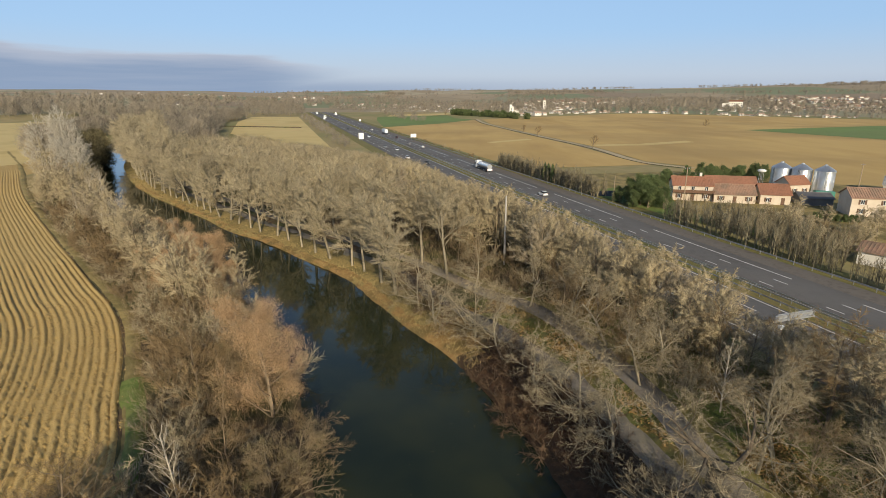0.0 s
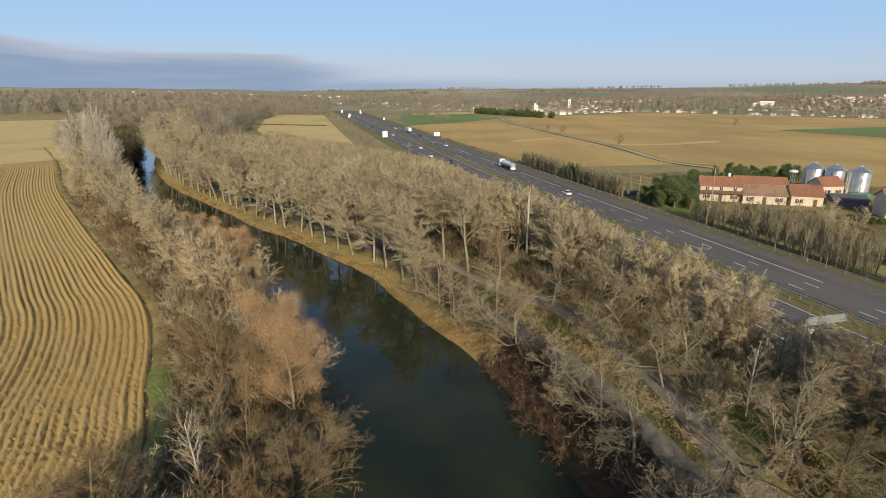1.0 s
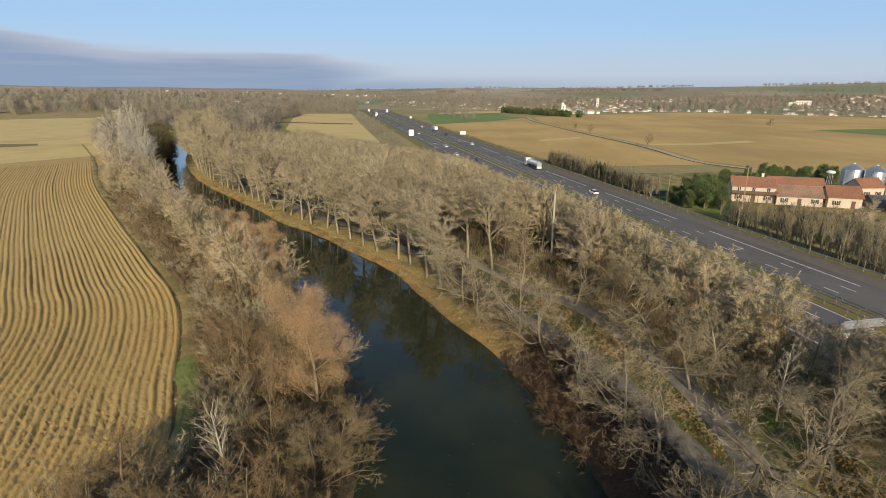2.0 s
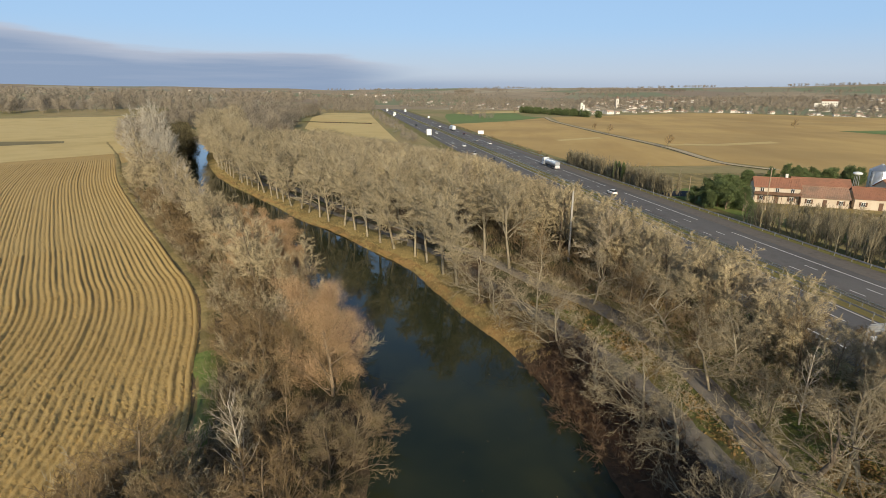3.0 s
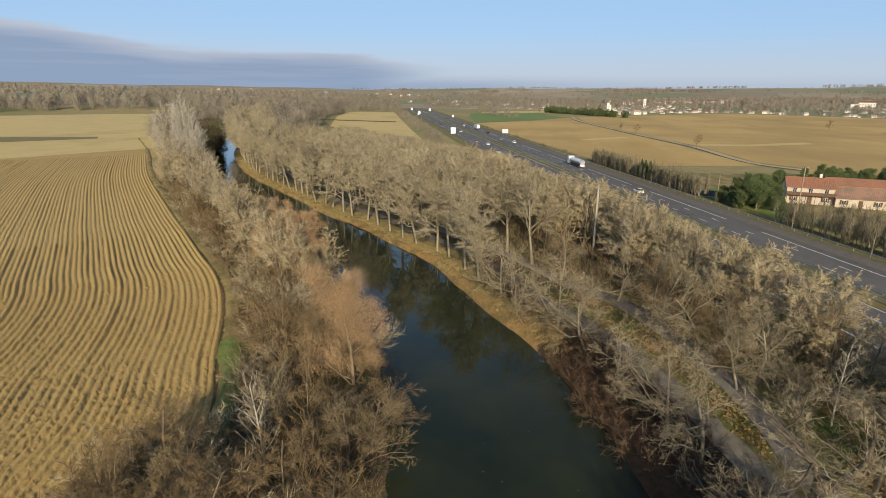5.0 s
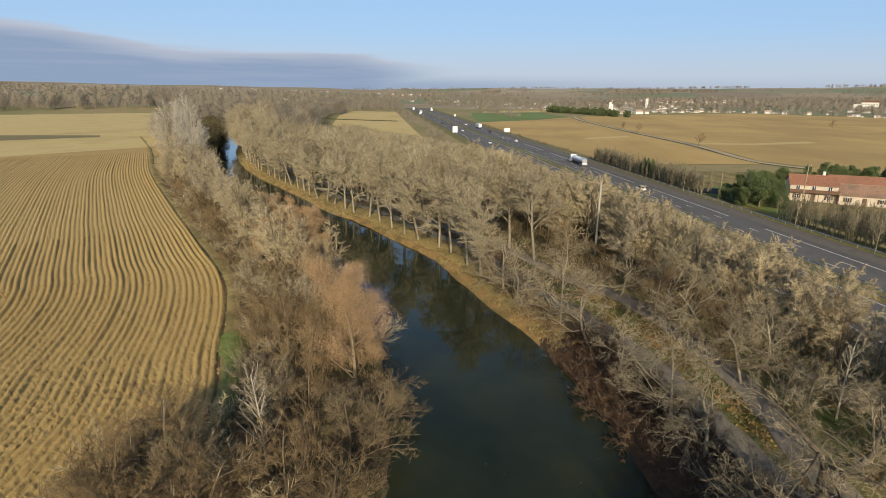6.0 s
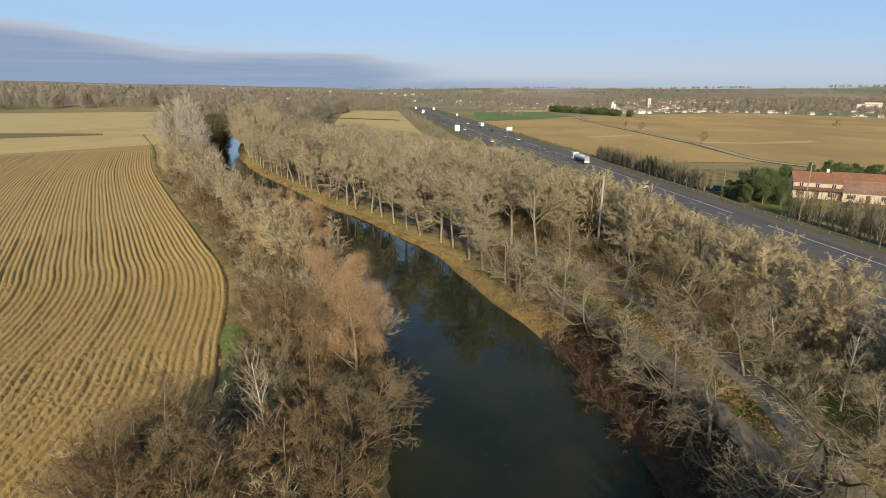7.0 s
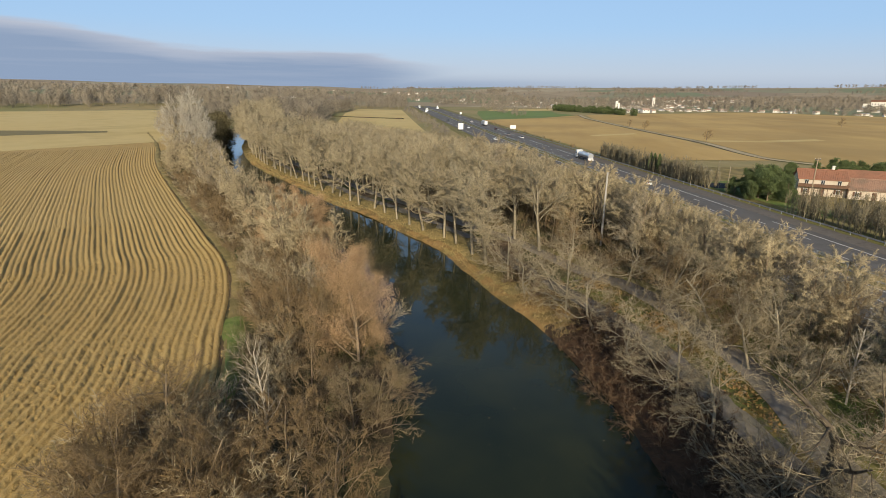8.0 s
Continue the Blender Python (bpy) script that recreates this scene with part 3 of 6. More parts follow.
def build_clods():
    """Loose clods strewn over the ridges nearest the bank."""
    rng = np.random.default_rng(91)
    n = 30000
    k = rng.integers(int(np.argmin(np.abs(FIELD[:, 1] - 10))), int(np.argmin(np.abs(FIELD[:, 1] - 90))), n)
    row = rng.integers(0, 70, n)
    w = row * 0.92 + rng.uniform(0.0, 0.80, n) + 0.3
    p = FIELD[k] - NF[k] * w[:, None] + rng.normal(0, 0.5, (n, 2)) * np.array([0.2, 1.0])
    s = rng.uniform(0.04, 0.06, n)[:, None, None] + 0.10 * rng.uniform(0, 1, n)[:, None, None] ** 4
    form = np.array([(1, 0, 0), (-0.5, 0.87, 0), (-0.5, -0.87, 0), (0.1, 0.1, 1.0), (0, 0, -0.8)])
    V = form[None] * s * rng.uniform(0.7, 1.3, (n, 5, 3))
    V[..., :2] += p[:, None, :]
    V[..., 2] += (0.58 + 0.20 * np.sin(np.pi * np.clip((w - 0.3 - row * 0.92) / 0.8, 0, 1)))[:, None]
    T = np.array([(0, 1, 3), (1, 2, 3), (2, 0, 3), (1, 0, 4), (2, 1, 4), (0, 2, 4)])
    T = (T[None] + np.arange(n)[:, None, None] * 5).reshape(-1, 3)
    tagged(new("soil_clods", tri_mesh("soil_clods", V.reshape(-1, 3), T, "plough")), "loose dry clods on the ploughed ridges", "soil", kind="stuff")


build_ground()
build_furrows()
build_clods()

# water surface, straight over the whole width of the bed
def build_water():
    n = len(CANAL_R)
    a, b = CANAL_R + NR * 1.2, CANAL_L - NR * 1.2
    verts = np.zeros((n, 2, 3))
    verts[:, 0, :2], verts[:, 1, :2] = a, b
    i = np.arange(n - 1) * 2
    tris = np.concatenate([np.stack([i, i + 2, i + 3], 1), np.stack([i, i + 3, i + 1], 1)])
    me = tri_mesh("canal_water", verts.reshape(-1, 3), tris, "water")
    if me.polygons[0].normal.z < 0:
        me.flip_normals()
    tagged(new("canal_water", me), "still dark green canal water mirroring the sky", "water", kind="structure")


build_water()
B_PROFILE = [(-1.6, -1.3), (-0.3, -0.12), (0.1, 0.12), (0.7, 0.38), (2.2, 0.62), (4.5, 0.80), (6.5, 0.78), (9.0, 0.66), (9.6, 0.2)]
RUST = int(np.argmin(np.abs(CANAL_R[:, 1] - 66)))
SPLIT = int(np.argmin(np.abs(CANAL_R[:, 1] - 76)))
# the near stretch takes the bank colour with shade painted in
ribbon("bank_right_near", CANAL_R[:RUST + 1], NR[:RUST + 1], B_PROFILE, "shade_bank", "rusty brown canal bank, colour darkened for shade of overhanging trees", "bank", 0.5, 1)
ribbon("bank_right_middle", CANAL_R[RUST - 1:SPLIT + 1], NR[RUST - 1:SPLIT + 1], B_PROFILE, "rust", "rusty orange grass on the canal bank", "bank", 0.5, 21)
ribbon("bank_edge", CANAL_R[SPLIT - 4:SPLIT + 120], NR[SPLIT - 4:SPLIT + 120], [(-0.35, -0.1), (0.1, 0.17), (0.7, 0.43), (1.7, 0.60), (2.3, 0.55)], "rust", "rusty fringe along the water edge", "bank", 0.7, 22)
ribbon("bank_right_far", CANAL_R[SPLIT - 1:], NR[SPLIT - 1:], B_PROFILE, "bank", "grassy canal bank with yellow and rusty winter growth", "bank", 0.5, 11)
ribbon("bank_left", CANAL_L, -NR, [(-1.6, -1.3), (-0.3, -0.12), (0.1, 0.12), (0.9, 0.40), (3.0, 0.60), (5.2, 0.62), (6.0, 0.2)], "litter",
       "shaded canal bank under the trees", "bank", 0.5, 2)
PATH_LINE = CANAL_R + NR * PATH_W[:, None]
ribbon("towpath", PATH_LINE, NR, [(-1.9, 0.50), (-1.6, 0.70), (0.0, 0.73), (1.6, 0.70), (1.9, 0.50)], "path", "grey gravel towpath between the plane trees", "path", 0.25, 3)
ribbon("cycle_path", CANAL_R + NR * CYCLE_W[:, None], NR, [(-1.5, 0.5), (-1.2, 0.74), (0, 0.77), (1.2, 0.74), (1.5, 0.5)], "path", "narrow grey path behind the trees", "path", 0.25, 4, True)
ribbon("grass_strip", CANAL_R + NR * CYCLE_W[:, None], NR, [(1.2, 0.45), (1.4, 0.62), (2.3, 0.66), (3.2, 0.62), (3.5, 0.45)], "grass", "green grass verge beside the narrow path", "grass", 0.3, 5, True)
ribbon("field_margin", FIELD, NF, [(-0.4, 0.2), (0.1, 0.55), (0.9, 0.6), (1.8, 0.56), (2.2, 0.2)], "bank", "grassy margin along the ploughed field", "grass", 0.4, 6)
EDGE = np.where((FIELD[:, 1] > 37) & (FIELD[:, 1] < 60))[0]
ribbon("green_margin", FIELD[EDGE], NF[EDGE], [(-0.1, 0.4), (0.2, 0.66), (1.0, 0.74), (1.9, 0.70), (2.3, 0.4)], "margin", "fresh green grass on the field margin", "grass", 0.5, 26)
DITCH = np.where((FIELD[:, 1] > 5) & (FIELD[:, 1] < 78))[0]
ribbon("field_ditch", FIELD[DITCH], NF[DITCH], [(-0.75, 0.35), (-0.45, 0.60), (-0.15, 0.35)], "litter", "dark weedy edge of the ploughed field", "grass", 0.3, 27)

# fields beyond
sheet("field_far_left", [(-262, 190), (-330, 180), (-900, 330), (-900, 500), (-680, 575), (-600, 690), (-517, 745), (-430, 680), (-262, 420), (-215, 270)], "stubble", "pale yellow-green sown field", 0.45)
sheet("field_turning_strip", [(-20, 5), (-30, 40), (-130, 5), (-400, 0), (-560, 120), (-560, 190), (-330, 215), (-215, 282), (-186, 240), (-160, 150)], "plough", "turning strip of bare ochre soil", 0.36)
# shadow streak over the field, laid on as a darker sheet
sheet("field_shadow_streak", [(-520, 225), (-400, 252), (-330, 275), (-290, 318), (-300, 330), (-345, 318), (-420, 292), (-520, 262)], "shadow_soil", "shadow streak across the field, painted as darker soil", 0.45, 0.2)
sheet("field_wedge", [(-70, 335), (-122, 500), (-150, 590), (-222, 822), (-290, 815), (-258, 677), (-190, 478), (-120, 370)], "stubble", "pale stubble field between canal and motorway", 0.6, 0.3)
ribbon("wedge_hedge", np.array([(-262.0, 590.0), (-215.0, 575.0), (-150.0, 560.0)]), np.tile(np.array([0.2, 0.98]), (3, 1)), [(-2.2, 0.9), (-1.2, 1.7), (1.2, 1.7), (2.2, 0.9)], "litter", "dark rough line of grass across the stubble", "grass")
sheet("field_dry_streak", [(96, 352), (131, 357), (172, 381), (170, 392), (128, 367), (94, 360)], "stubble", "pale dry streak in the sown field", 2.0, 0.2)
sheet("field_dry_streak_west", [(30, 372), (62, 400), (60, 409), (27, 380)], "stubble", "pale dry streak in the sown field", 2.0, 0.2)
sheet("field_brown", [(100, 233), (114, 252), (99, 271), (93.5, 350), (70, 470), (47, 620), (45, 720), (120, 780), (302, 936), (473, 790), (562, 711), (800, 560), (800, 150), (190, 175), (142, 203), (118, 214)], "far_soil", "broad brown sown field", 2.0)
sheet("field_brown_near_road", [road(104, 222)[:2], road(103, 300)[:2], road(102.5, 400)[:2], road(102.5, 556)[:2], (-10, 612), (35, 705), (38, 620), (62, 470), (84, 350), (91, 285), (96, 258)], "far_soil", "brown sown field beside the motorway", 2.0)
sheet("field_green", [(-64, 548), (-90, 700), (-100, 790), (0, 855), (9, 752), (35, 707), (-10, 612)], "green", "bright green winter wheat field", 2.0, 0.2)
sheet("field_pale", [(-86, 790), (-90, 880), (40, 960), (20, 860)], "stubble", "pale stubble strip", 2.0, 0.2)
sheet("field_green_strip", [(273, 508), (320, 402), (800, 330), (800, 480), (446, 575)], "green", "green winter wheat strip", 2.0, 0.25)
sheet("farm_meadow", [(99, 236), (50, 226), (44, 195), (80, 125), (108, 60), (230, 20), (230, 140), (150, 205)], "bank", "dry farmyard meadow beside the motorway", 2.0, 0.08)
sheet("farm_lawn", [(47, 184), (60, 193), (74, 178), (68, 152), (88, 118), (80, 110), (60, 150)], "margin", "green lawn round the pond beside the motorway", 2.0, 0.16)
TRACK = spline([(112, 246), (99.5, 262), (94.5, 285), (90, 345), (67.5, 468), (43, 622), (38, 720)], 4.0)
NT = normals(TRACK)
ribbon("farm_track", TRACK, NT, [(-1.9, 2.05), (-1.7, 2.18), (1.7, 2.18), (1.9, 2.05)], "track", "pale farm track across the fields", "track", 0.2, 7)
ribbon("track_ditch", TRACK, NT, [(-3.6, 2.1), (-2.9, 2.3), (-2.3, 2.1)], "litter", "rough grass along the farm track", "grass", 0.3, 8)

# ---------------------------------------------------------------- motorway
V0, V1 = -160.0, 1500.0


def road_strip(name, u0, u1, z, mat, label, category="road", v0=V0, v1=V1, kind="structure"):
    vs = np.linspace(v0, v1, 120)
    a = RD[None] * vs[:, None]
    line, nrm = a, np.tile(RN, (len(vs), 1))
    return ribbon(name, line, nrm, [(u0 - 0.3, z - 0.3), (u0, z), (u1, z), (u1 + 0.3, z - 0.3)], mat, label, category)


road_strip("road_verge_left", 52.0, 59.6, 2.02, "grass", "mown verge of the motorway", "verge")
road_strip("road_westbound", 59.0, 74.3, 2.10, "asphalt", "grey asphalt carriageway with three lanes")
road_strip("road_median", 74.1, 78.2, 2.16, "grass", "green grass median of the motorway", "median")
road_strip("road_eastbound", 78.0, 90.6, 2.10, "asphalt", "grey asphalt carriageway with three lanes")
road_strip("road_shoulder", 90.4, 95.6, 2.06, "shoulder", "brownish hard shoulder and gravel edge", "shoulder")
road_strip("road_verge_right", 95.4, 101.5, 2.04, "grass", "grassy verge beyond the crash barrier", "verge")


def line_piece(u, v, length, width, me_cache={}):
    key = (length, width)
    if key not in me_cache:
        bm = box_bm((width, length, 0.012))
        me = bpy.data.meshes.new("lane_mark")
        bm.to_mesh(me)
        bm.free()
        me.materials.append(M["paint"])
        me_cache[key] = me
    ob = new("lane_mark", me_cache[key])
    x, y, _ = road(u, v)
    ob.matrix_basis = pose(x, y, 2.102, 0, 0, math.degrees(math.atan2(-RD[0], RD[1])))
    return ob


def build_marks():
    group = thing("road_marking", (0, 0, 0), "white painted lane lines on the motorway", "road marking", kind="structure")
    for u in (65.8, 69.5, 81.5, 84.9):
        for i in range(62):
            v = 15 + i * 13.0 + (3.0 if u > 75 else 8.0)
            line_piece(u, v, 3.0, 0.22).parent = group
    for u in (62.1, 88.1):
        for i in range(20):
            line_piece(u, 20 + i * 52.0 + (18 if u > 75 else 0), 39.0, 0.28).parent = group
    for u in (73.4, 78.9):
        line_piece(u, 470, 1000.0, 0.24).parent = group


build_marks()


def build_barriers():
    """W-beam rails on posts."""
    for u, v1, z in ((78.3, 520, 2.1), (77.2, 520, 2.1), (74.9, 520, 2.1), (96.0, 420, 2.1)):
        b = thing("crash_barrier", road(u, 40, z), "galvanised steel crash barrier on posts", "barrier", "crash barriers", turn=math.degrees(math.atan2(-RD[0], RD[1])))
        prof = [(0, 0.45), (0.04, 0.50), (-0.02, 0.58), (0.04, 0.66), (0, 0.75), (-0.03, 0.75), (-0.05, 0.58), (-0.03, 0.45)]
        bm = bmesh.new()
        e0 = [bm.verts.new((x, 0, zz)) for x, zz in prof]
        e1 = [bm.verts.new((x, v1 - 40, zz)) for x, zz in prof]
        for i in range(len(prof)):
            j = (i + 1) % len(prof)
            bm.faces.new((e0[i], e0[j], e1[j], e1[i]))
        part("rail", bm, "rail", b)
        bm = box_bm((0.09, 0.12, 0.72), (0, 0, 0))
        me = bpy.data.meshes.new("post")
        bm.to_mesh(me)
        bm.free()
        me.materials.append(M["rail"])
        for i in range(60):
            p = child("post", me, b)
            p.location = (-0.08, 1 + i * 4.0, 0)


build_barriers()


# ---------------------------------------------------------------- trees
def tubes(segs, sides=3):
    """Tapered prisms for rows of x0 y0 z0 x1 y1 z1 r0 r1; a thin end closes to a point."""
    s = np.asarray(segs, dtype=np.float64)
    if len(s) == 0:
        return np.zeros((0, 3)), np.zeros((0, 3), dtype=np.int64)
    p0, p1, r0, r1 = s[:, :3], s[:, 3:6], s[:, 6], s[:, 7]
    d = p1 - p0
    d /= np.linalg.norm(d, axis=1)[:, None] + 1e-9
    ref = np.where(np.abs(d[:, 2:3]) > 0.8, np.array([[1.0, 0, 0]]), np.array([[0, 0, 1.0]]))
    a = np.cross(d, ref)
    a /= np.linalg.norm(a, axis=1)[:, None]
    b = np.cross(d, a)
    V, T, base = [], [], 0
    tip = r1 <= 0
    ang = 2 * np.pi * np.arange(sides) / sides
    ring = a[:, None, :] * np.cos(ang)[None, :, None] + b[:, None, :] * np.sin(ang)[None, :, None]
    k = np.where(~tip)[0]
    if len(k):
        lo = p0[k, None, :] + ring[k] * r0[k, None, None]
        hi = p1[k, None, :] + ring[k] * r1[k, None, None]
        V.append(np.concatenate([lo, hi], axis=1).reshape(-1, 3))
        st = np.arange(len(k))[:, None] * 2 * sides
        i = np.arange(sides)[None, :]
        j = (i + 1) % sides
        T.append(np.stack([st + i, st + j, st + sides + j], -1).reshape(-1, 3))
        T.append(np.stack([st + i, st + sides + j, st + sides + i], -1).reshape(-1, 3))
        base = len(k) * 2 * sides
    k = np.where(tip)[0]
    if len(k):
        lo = p0[k, None, :] + ring[k] * r0[k, None, None]
        V.append(np.concatenate([lo, p1[k, None, :]], axis=1).reshape(-1, 3))
        st = base + np.arange(len(k))[:, None] * (sides + 1)
        i = np.arange(sides)[None, :]
        j = (i + 1) % sides
        T.append(np.stack([st + i, st + j, st + sides + 0 * i], -1).reshape(-1, 3))
    return np.concatenate(V), np.concatenate(T)


class Tree:
    """Grows limbs, branches and twigs by rules; keeps wood and twigs apart."""

    def __init__(self, seed, counts, ratios, angles, up, wobble, twig, limb_from):
        self.rng = random.Random(seed)
        self.counts, self.ratios, self.angles = counts, ratios, angles
        self.up, self.wobble, self.twig, self.limb_from = up, wobble, twig, limb_from
        self.wood, self.twigs, self.tips = [], [], []
        self.taper = 0.45
        self.fine = twig < 0.016 and len(counts) > 3

    def turn(self, d, angle):
        r = self.rng
        a = d.orthogonal().normalized()
        a.rotate(Matrix.Rotation(r.uniform(0, 2 * math.pi), 3, d))
        return (d * math.cos(angle) + a * math.sin(angle)).normalized()

    def branch(self, p, d, length, rad, lvl):
        r = self.rng
        last = len(self.counts)
        if lvl == last:
            q = p + d * length
            self.twigs.append((*p, *q, rad, 0))
            self.tips.append(q)
            return
        n = 4 if lvl <= 1 else 2 if lvl == 2 or self.fine else 1
        pts, dirs = [p.copy()], [d.copy()]
        for i in range(n):
            w = self.wobble[min(lvl, len(self.wobble) - 1)]
            d = (d + Vector((r.gauss(0, w), r.gauss(0, w), r.gauss(0, w) + self.up[min(lvl, len(self.up) - 1)]))).normalized()
            p = p + d * (length / n)
            pts.append(p.copy())
            dirs.append(d.copy())
        end = rad * (self.taper if lvl == 0 else 0.3)
        for i in range(n):
            r0 = rad + (end - rad) * i / n
            r1 = rad + (end - rad) * (i + 1) / n
            (self.wood if lvl <= 1 else self.twigs).append((*pts[i], *pts[i + 1], r0, r1))
        c = self.counts[lvl]
        f0 = self.limb_from if lvl == 0 else 0.18
        for k in range(c):
            f = f0 + (1 - f0) * (k + r.random()) / c
            i = min(int(f * n), n - 1)
            at = pts[i].lerp(pts[i + 1], f * n - i)
            lo, hi = self.angles[min(lvl, len(self.angles) - 1)]
            nd = self.turn(dirs[i + 1], radians(r.uniform(lo, hi)))
            if lvl >= 1 and nd.z < -0.25:
                nd.z *= 0.3
                nd.normalize()
            nl = length * self.ratios[lvl] * r.uniform(0.7, 1.15) * (1.0 - 0.45 * (f - f0) / (1 - f0 + 1e-6) * (lvl != 0 or self.limb_from < 0.4))
            nr = max(self.twig, (rad + (end - rad) * f) * (0.50 if lvl == 0 else 0.40))
            if lvl + 1 == last:
                nr = self.twig
            self.branch(at, nd, nl, nr, lvl + 1)


def tree_meshes(name, t, bark, twig, leaf=None, leaves=0, leaf_size=0.12, sides=5, rng_seed=1, spread=0.5):
    """Trunk mesh and crown mesh, and a leaf mesh if the tree keeps leaves."""
    v, f = tubes(t.wood, sides)
    trunk = tri_mesh(name + "_trunk", v, f, bark)
    trunk.polygons.foreach_set("use_smooth", np.ones(len(trunk.polygons), dtype=bool))
    v, f = tubes(t.twigs, 3)
    crown = tri_mesh(name + "_crown", v, f, twig)
    out = [("trunk", trunk), ("crown", crown)]
    if leaf:
        rng = np.random.default_rng(rng_seed)
        tips = np.array([tuple(p) for p in t.tips])
        c = tips[rng.integers(0, len(tips), leaves)] + rng.normal(0, spread, (leaves, 3)) * np.array([1, 1, 0.8])
        a = rng.normal(0, 1, (leaves, 3))
        a /= np.linalg.norm(a, axis=1)[:, None]
        b = np.cross(a, rng.normal(0, 1, (leaves, 3)))
        b /= np.linalg.norm(b, axis=1)[:, None]
        s = leaf_size * rng.uniform(0.6, 1.4, (leaves, 1))
        fold = np.cross(a, b) * s * 0.25
        V = np.stack([c - a * s, c - b * s * 0.55 + fold, c + a * s, c + b * s * 0.55 + fold], axis=1).reshape(-1, 3)
        i = np.arange(leaves) * 4
        T = np.concatenate([np.stack([i, i + 1, i + 2], 1), np.stack([i, i + 2, i + 3], 1)])
        out.append(("foliage", tri_mesh(name + "_foliage", V, T, leaf)))
    return out


KINDS = {}


def kind(key, meshes, name, label, category, group):
    KINDS.setdefault(key, []).append((meshes, name, label, category, group))


def up_tree(t, h, rad, lean=0.06):
    r = t.rng
    t.branch(Vector((0, 0, -0.3)), Vector((r.gauss(0, lean), r.gauss(0, lean), 1)).normalized(), h, rad, 0)
    return t


def crown_scale(t, want):
    """Brings the grown tree to its height."""
    top = max(s[5] for s in t.twigs)
    k = want / top
    t.wood = [tuple(v * k for v in s[:6]) + (s[6], s[7]) for s in t.wood]
    t.twigs = [tuple(v * k for v in s[:6]) + (s[6], s[7]) for s in t.twigs]
    t.tips = [p * k for p in t.tips]
    return t


# plane trees: clear mottled trunk, heavy crooked limbs, wide crown of fine sprays
for i in range(4):
    t = Tree(100 + i, (10, 10, 9, 6), (1.0, 0.56, 0.50, 0.58), ((35, 78), (28, 68), (22, 65), (20, 60)), (0.0, 0.04, 0.01, -0.02), (0.14, 0.34, 0.34, 0.34), 0.0125, 0.34)
    crown_scale(up_tree(t, 8.5, 0.24, 0.12), 13.0)
    kind("plane", tree_meshes("plane", t, "plane_bark", "plane_spray"), "plane_tree", "bare plane tree with pale mottled limbs beside the canal", "tree", "plane trees along the canal")
t = Tree(171, (6, 7, 6, 4), (0.60, 0.5, 0.52, 0.6), ((30, 70), (28, 65), (22, 65), (20, 60)), (0.04, 0.05, 0.02, 0.0), (0.20, 0.30, 0.34, 0.36), 0.0125, 0.30)
t.taper = 0.12
t.wood += [(0, 0, -0.3, 0.15, 0.1, 3.4, 0.62, 0.54), (0.15, 0.1, 3.4, 0.1, 0.2, 6.4, 0.54, 0.50)]
for start, way, length, rad in (((0.1, 0.2, 6.3), (-0.50, -0.58, 0.66), 9.5, 0.30), ((0.1, 0.2, 6.4), (-0.08, -0.42, 1.0), 9.5, 0.40), ((0.1, 0.2, 6.2), (0.62, 0.22, 0.62), 8.5, 0.30), ((0.1, 0.1, 5.0), (0.75, -0.35, 0.35), 6.5, 0.20), ((0.1, 0.1, 4.6), (-0.75, 0.45, 0.42), 6.0, 0.18)):
    t.branch(Vector(start), Vector(way).normalized(), length, rad, 0)
kind("dark_plane", tree_meshes("dark_plane", t, "dark_bark", "plane_spray"), "plane_tree", "large plane tree with a dark leaning trunk", "tree", "plane trees along the canal")
for i in range(4):
    t = Tree(140 + i, (14, 9, 30), (0.52, 0.52, 0.60), ((18, 50), (25, 60), (20, 70)), (0.0, 0.07, 0.05), (0.05, 0.20, 0.26), 0.024, 0.44)
    crown_scale(up_tree(t, 8.5, 0.30), 17.0)
    kind("plane_mid", tree_meshes("plane_mid", t, "plane_bark", "plane_twig", sides=4), "plane_tree", "bare plane tree with a tall pale trunk in the canal row", "tree", "plane trees along the canal")
# bare broadleaved trees
for i in range(4):
    t = Tree(200 + i, (15, 9, 8, 5), (0.62, 0.56, 0.54, 0.62), ((32, 62), (25, 55), (20, 55), (15, 50)), (0.02, 0.10, 0.08, 0.03), (0.08, 0.20, 0.26, 0.28), 0.0125, 0.08)
    crown_scale(up_tree(t, 10, 0.15, 0.08), 12.5)
    kind("bare", tree_meshes("bare", t, "bark", ("red_twig", "brush", "red_twig", "red_twig")[i]), "bare_tree", "leafless tree with fine brown twigs on the canal side", "tree", "bare trees on the left bank")
for i in range(6):
    t = Tree(240 + i, (14, 8, 24), (0.60, 0.52, 0.60), ((30, 62), (25, 60), (20, 70)), (0.02, 0.11, 0.06), (0.07, 0.20, 0.26), 0.024, 0.14)
    crown_scale(up_tree(t, 10, 0.15), 12.0)
    kind("bare_mid", tree_meshes("bare_mid", t, "bark", ("twig", "twig", "twig", "twig", "twig", "grey_twig")[i], sides=4), "bare_tree", "leafless brown tree in the belt beside the motorway", "tree", "bare trees in the motorway belt")
